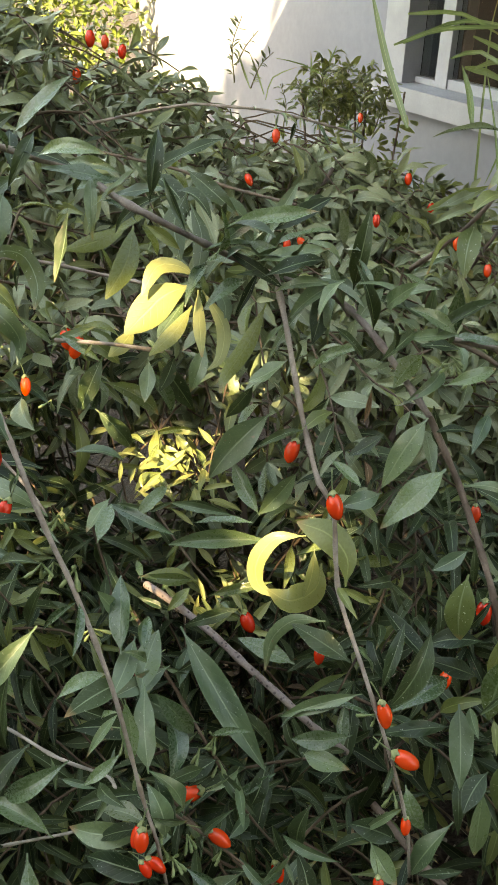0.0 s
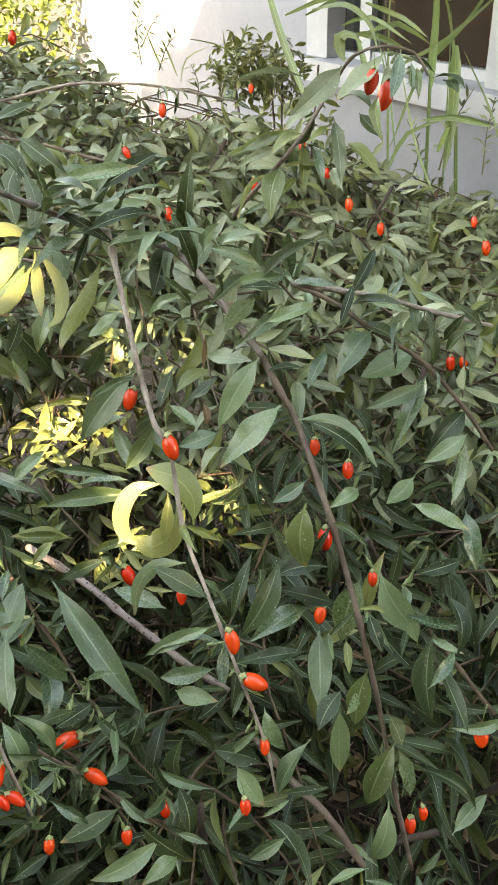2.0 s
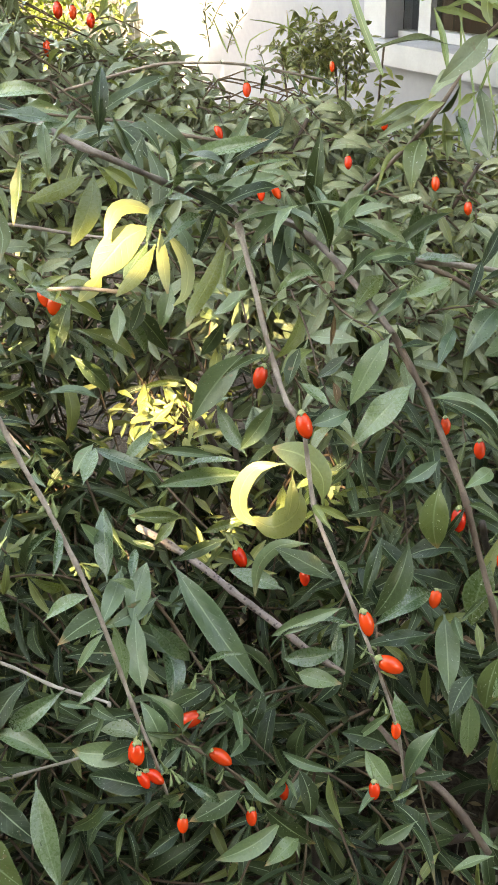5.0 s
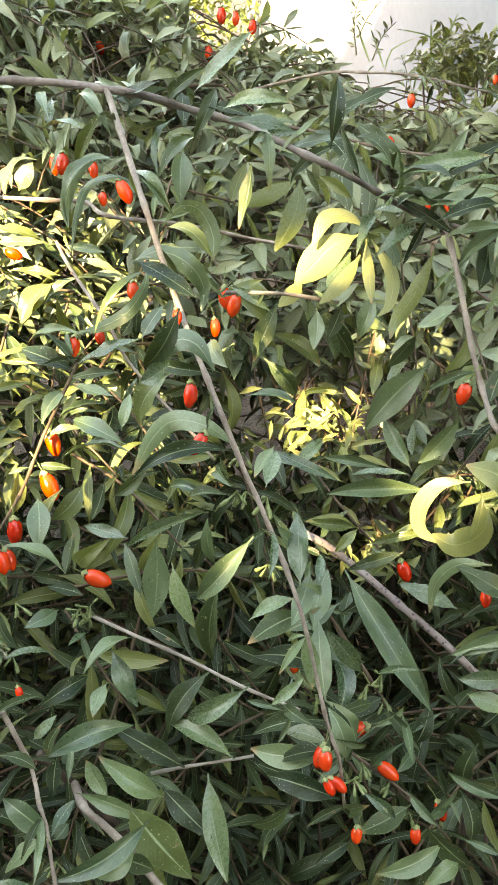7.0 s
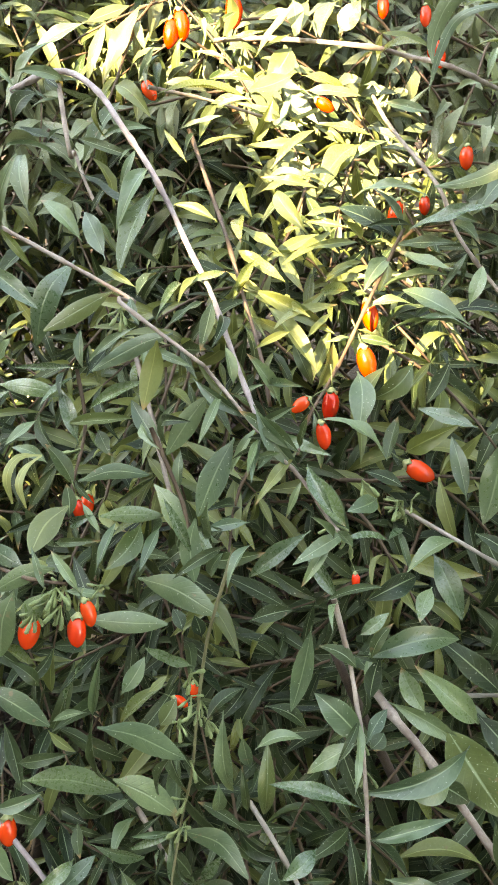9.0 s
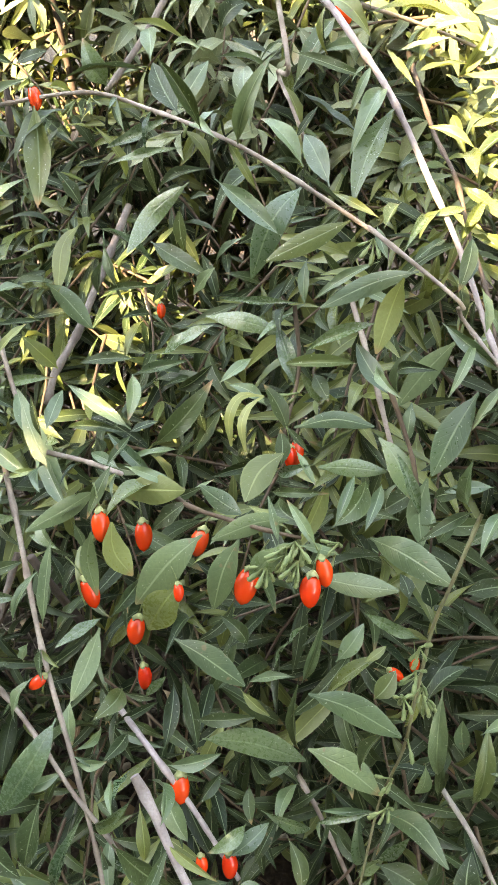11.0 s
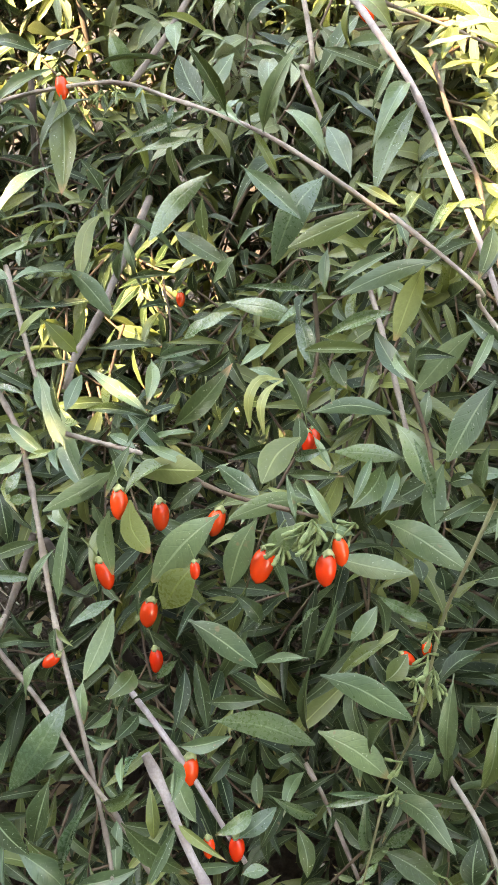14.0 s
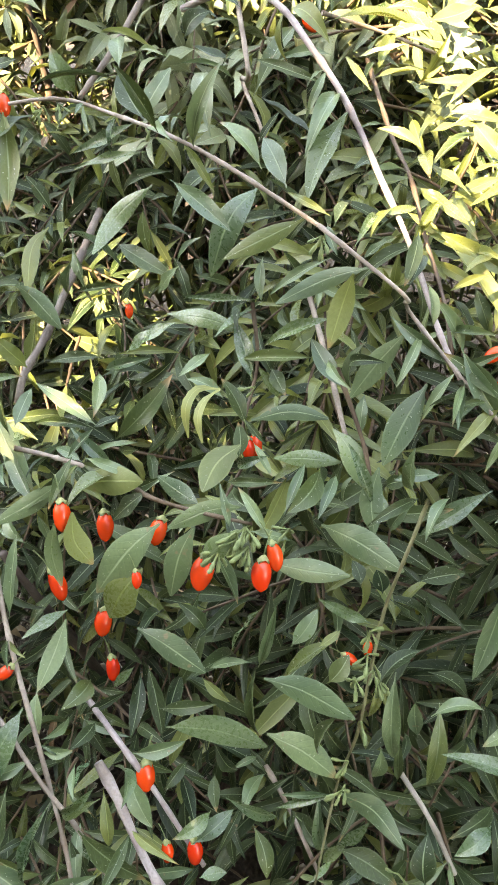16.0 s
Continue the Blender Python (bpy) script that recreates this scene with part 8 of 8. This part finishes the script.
# ---- grass and weeds between the thicket and the wall ----
def blade(tuft, foot, middle, tip, width):
    """One long bent blade through three points."""
    line = smooth_line((foot, middle, tip), 0.03)
    n, verts, faces, uvs = len(line), [], [], []
    for i, q in enumerate(line):
        v = i / (n - 1)
        along = (line[min(i + 1, n - 1)] - line[max(i - 1, 0)]).normalized()
        x = along.cross(Vector((0.25, 0.93, -0.25))).normalized()
        z = x.cross(along)
        half = width * 0.24 * min(1.0, 0.35 + v * 4) * (1 - v ** 4) + 0.0004
        verts += [tuple(q - x * half), tuple(q + z * half * 0.35), tuple(q + x * half)]
        uvs += [(0, v), (0.5, v), (1, v)]
        if i:
            b = 3 * i - 3
            faces += [(b, b + 1, b + 4, b + 3), (b + 1, b + 2, b + 5, b + 4)]
    link("blade", mesh_of("blade", verts, faces, GRASS, uvs), tuft)


tuft = thing("grass_tuft", 0.347, 1.929, ground_height(0.347, 1.929), "tall light green grass in front of the window", "grass")
blade(tuft, (0.694, 1.789, 1.334), (0.551, 1.728, 1.226), (0.454, 1.588, 1.092), 0.014)
blade(tuft, (0.330, 2.015, 1.289), (0.468, 2.038, 1.335), (0.646, 1.955, 1.313), 0.018)
blade(tuft, (0.521, 1.819, 0.645), (0.516, 1.980, 1.247), (0.529, 2.019, 1.403), 0.011)
blade(tuft, (0.412, 1.688, 1.340), (0.482, 1.667, 1.313), (0.513, 1.590, 1.288), 0.018)
blade(tuft, (0.599, 1.815, 0.645), (0.613, 1.961, 1.225), (0.624, 2.028, 1.425), 0.016)
blade(tuft, (0.689, 1.811, 0.645), (0.659, 1.972, 1.247), (0.573, 2.017, 1.403), 0.018)
blade(tuft, (0.756, 1.937, 1.385), (0.654, 1.870, 1.271), (0.515, 1.758, 1.178), 0.014)
blade(tuft, (0.350, 1.558, 1.317), (0.402, 1.562, 1.328), (0.459, 1.479, 1.294), 0.014)
blade(tuft, (0.666, 1.913, 0.618), (0.671, 2.008, 1.118), (0.675, 2.055, 1.285), 0.007)
blade(tuft, (0.276, 1.485, 1.213), (0.240, 1.568, 1.307), (0.209, 1.662, 1.420), 0.026)
blade(tuft, (0.248, 1.562, 1.336), (0.344, 1.599, 1.360), (0.528, 1.621, 1.364), 0.015)
blade(tuft, (0.271, 1.591, 1.383), (0.370, 1.613, 1.383), (0.455, 1.611, 1.344), 0.014)
blade(tuft, (0.373, 1.541, 1.305), (0.416, 1.557, 1.296), (0.471, 1.566, 1.273), 0.024)
blade(tuft, (0.498, 1.496, 1.237), (0.522, 1.580, 1.335), (0.535, 1.657, 1.422), 0.017)
blade(tuft, (0.389, 1.485, 1.217), (0.387, 1.538, 1.264), (0.377, 1.586, 1.303), 0.022)
blade(tuft, (0.391, 1.540, 1.305), (0.453, 1.569, 1.315), (0.518, 1.568, 1.277), 0.020)
blade(tuft, (0.534, 1.464, 1.290), (0.530, 1.428, 1.197), (0.515, 1.387, 1.097), 0.039)
blade(tuft, (0.488, 1.427, 1.231), (0.506, 1.498, 1.305), (0.521, 1.560, 1.365), 0.019)
blade(tuft, (0.586, 1.386, 1.172), (0.526, 1.418, 1.182), (0.474, 1.438, 1.174), 0.021)
blade(tuft, (0.410, 1.358, 1.121), (0.448, 1.406, 1.161), (0.522, 1.438, 1.176), 0.014)
blade(tuft, (0.428, 1.448, 1.261), (0.523, 1.492, 1.296), (0.609, 1.546, 1.345), 0.013)
blade(tuft, (0.483, 1.327, 1.076), (0.460, 1.398, 1.149), (0.448, 1.485, 1.245), 0.006)
blade(tuft, (0.617, 1.329, 1.084), (0.595, 1.419, 1.187), (0.559, 1.502, 1.276), 0.006)
blade(tuft, (0.421, 1.374, 1.147), (0.420, 1.443, 1.217), (0.408, 1.525, 1.305), 0.006)
blade(tuft, (0.493, 1.366, 1.137), (0.515, 1.404, 1.160), (0.532, 1.438, 1.176), 0.016)
tuft = thing("weed_tuft", 0.174, 2.457, ground_height(0.174, 2.457), "pale green weeds at the foot of the wall", "grass")
blade(tuft, (0.174, 2.457, 1.039), (0.186, 2.518, 1.136), (0.219, 2.514, 1.225), 0.020)
blade(tuft, (0.142, 2.459, 1.039), (0.153, 2.511, 1.122), (0.146, 2.509, 1.211), 0.018)
blade(tuft, (-0.018, 2.295, 1.142), (-0.039, 2.324, 1.187), (-0.054, 2.298, 1.237), 0.010)
blade(tuft, (0.019, 2.285, 1.129), (-0.002, 2.319, 1.180), (-0.020, 2.289, 1.225), 0.008)
blade(tuft, (0.193, 2.301, 1.167), (0.119, 2.324, 1.199), (0.045, 2.281, 1.219), 0.006)
blade(tuft, (0.023, 2.384, 1.099), (0.041, 2.417, 1.152), (0.104, 2.376, 1.185), 0.006)
blade(tuft, (0.240, 2.454, 1.039), (0.267, 2.505, 1.122), (0.313, 2.474, 1.170), 0.016)


def leafy_mass(name, seed, count, middle, size, length, material, label, category):
    """A loose clump of leaves in a rounded, uneven volume, on a few stems."""
    rng = random.Random(seed)
    plant = thing(name, middle[0], middle[1], ground_height(middle[0], middle[1]), label, category)
    places = [[] for _ in COARSE]
    for _ in range(count):
        d = Vector((rng.gauss(0, 1), rng.gauss(0, 1), rng.gauss(0, 1))).normalized() * rng.random() ** 0.4
        p = Vector([m + s * v for m, s, v in zip(middle, size, d)])
        p *= 1 + 0.05 * noise.noise(p * 2.5)
        way = Vector((rng.gauss(0, 1), rng.gauss(0, 1), rng.gauss(-0.2, 0.7))).normalized()
        long = rng.uniform(0.6, 1.1) * length
        places[rng.randrange(len(COARSE))].append(turn_to(p, p + way * long, long * 0.42, (rng.gauss(0, 0.5), rng.gauss(0, 0.5), 1.01)))
    verts, faces, uvs = gather(list(zip(COARSE, places)))
    link("foliage", mesh_of("foliage", verts, faces, material, uvs), plant, kind="stuff")
    for _ in range(5):
        a = Vector((middle[0] + rng.gauss(0, size[0] * 0.2), middle[1] + rng.gauss(0, size[1] * 0.2), 0))
        a.z = ground_height(a.x, a.y) - 0.03
        b = Vector((middle[0] + rng.gauss(0, size[0] * 0.4), middle[1] + rng.gauss(0, size[1] * 0.4), middle[2] + size[2] * 0.3))
        link("stem", mesh_of("stem", *tube(smooth_line((a, (a + b) / 2 + Vector((0.03, 0.02, 0)), b), 0.06), 0.012 * min(1.0, size[2] * 3), 0.003, 7), BARK["bark"]), plant)


leafy_mass("hedge_bush", 31, 9000, (-1.95, 6.3, 0.9), (1.15, 0.8, 1.15), 0.09, HEDGE, "sunlit yellow-green bush beside the house corner", "bush")
leafy_mass("weed_bush", 32, 420, (0.32, 3.2, 0.62), (0.3, 0.22, 0.42), 0.07, LEAF[1], "small green weed bush by the wall", "bush")

leafy_mass("weed_bush", 33, 480, (0.245, 2.45, 1.09), (0.15, 0.12, 0.1), 0.04, LEAF[1], "low dusty weed bush in front of the shaded wall", "bush")


# ---- an unseen tree behind the viewer, added so that its crown shades the thicket ----
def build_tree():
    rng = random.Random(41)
    tree = thing("unseen_shade_tree", -2.4, -4.6, 0.0, "unseen leafy tree added for shade, gaps left for sunbeams", "tree")
    trunk = smooth_line(((-2.4, -4.6, -0.1), (-2.35, -4.5, 1.4), (-2.1, -4.2, 2.9), (-1.8, -3.8, 3.9)), 0.1)
    link("trunk", mesh_of("trunk", *tube(trunk, 0.13, 0.06, 12, 0.1), BARK["bark"]), tree)
    for k in range(9):
        end = Vector((rng.uniform(-2.8, 0.0), rng.uniform(-4.4, -2.4), rng.uniform(3.6, 4.6)))
        limb = smooth_line((trunk[-1 - 2 * (k % 4)], (trunk[-1] + end) / 2 + Vector((0, 0, 0.15)), end), 0.1)
        link("limb", mesh_of("limb", *tube(limb, 0.035, 0.01, 8, 0.1), BARK["bark"]), tree)
    # points whose beams the crown keeps covered, so one cane stays shaded
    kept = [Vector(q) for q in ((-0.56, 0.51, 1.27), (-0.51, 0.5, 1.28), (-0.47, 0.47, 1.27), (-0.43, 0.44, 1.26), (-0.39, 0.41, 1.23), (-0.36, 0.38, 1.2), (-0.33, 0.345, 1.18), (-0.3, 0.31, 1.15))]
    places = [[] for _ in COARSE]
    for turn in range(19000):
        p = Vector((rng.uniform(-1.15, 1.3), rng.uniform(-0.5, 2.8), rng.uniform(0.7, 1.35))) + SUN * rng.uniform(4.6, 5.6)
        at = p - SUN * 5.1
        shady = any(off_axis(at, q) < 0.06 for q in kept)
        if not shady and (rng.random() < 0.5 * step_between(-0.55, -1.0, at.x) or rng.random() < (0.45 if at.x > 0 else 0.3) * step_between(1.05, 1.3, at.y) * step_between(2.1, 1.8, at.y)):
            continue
        way = Vector((rng.gauss(0, 1), rng.gauss(0, 1), rng.gauss(-0.3, 0.7))).normalized()
        long = rng.uniform(0.1, 0.15) if turn % 2 else rng.uniform(0.05, 0.07)
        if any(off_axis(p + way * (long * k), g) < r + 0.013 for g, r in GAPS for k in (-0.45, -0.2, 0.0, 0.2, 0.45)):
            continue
        places[rng.randrange(len(COARSE))].append(turn_to(p - way * long / 2, p + way * long / 2, long * 0.5, SUN + Vector((rng.gauss(0, 0.35), rng.gauss(0, 0.35), rng.gauss(0, 0.35)))))
    # further leaves added behind, to cut the sky light from that side
    for clump in range(13000):
        p = Vector((rng.uniform(-5.5, 5.5), rng.uniform(-5.4, -3.4), rng.uniform(2.4, 7.6)))
        at = p - SUN * ((p.z - 1.0) / SUN.z)
        way = Vector((rng.gauss(0, 1), rng.gauss(0, 1), rng.gauss(-0.3, 0.7))).normalized()
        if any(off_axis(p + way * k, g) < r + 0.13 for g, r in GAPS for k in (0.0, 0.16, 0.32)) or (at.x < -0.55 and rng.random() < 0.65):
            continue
        places[clump % len(COARSE)].append(turn_to(p, p + way * 0.32, 0.17, Vector((rng.gauss(0, 0.4), 0.8, rng.gauss(-0.3, 0.4)))))
    verts, faces, uvs = gather(list(zip(COARSE, places)))
    link("crown", mesh_of("crown", verts, faces, CROWN, uvs), tree, "dense green leaves, left out along the chosen sunbeams", kind="stuff")


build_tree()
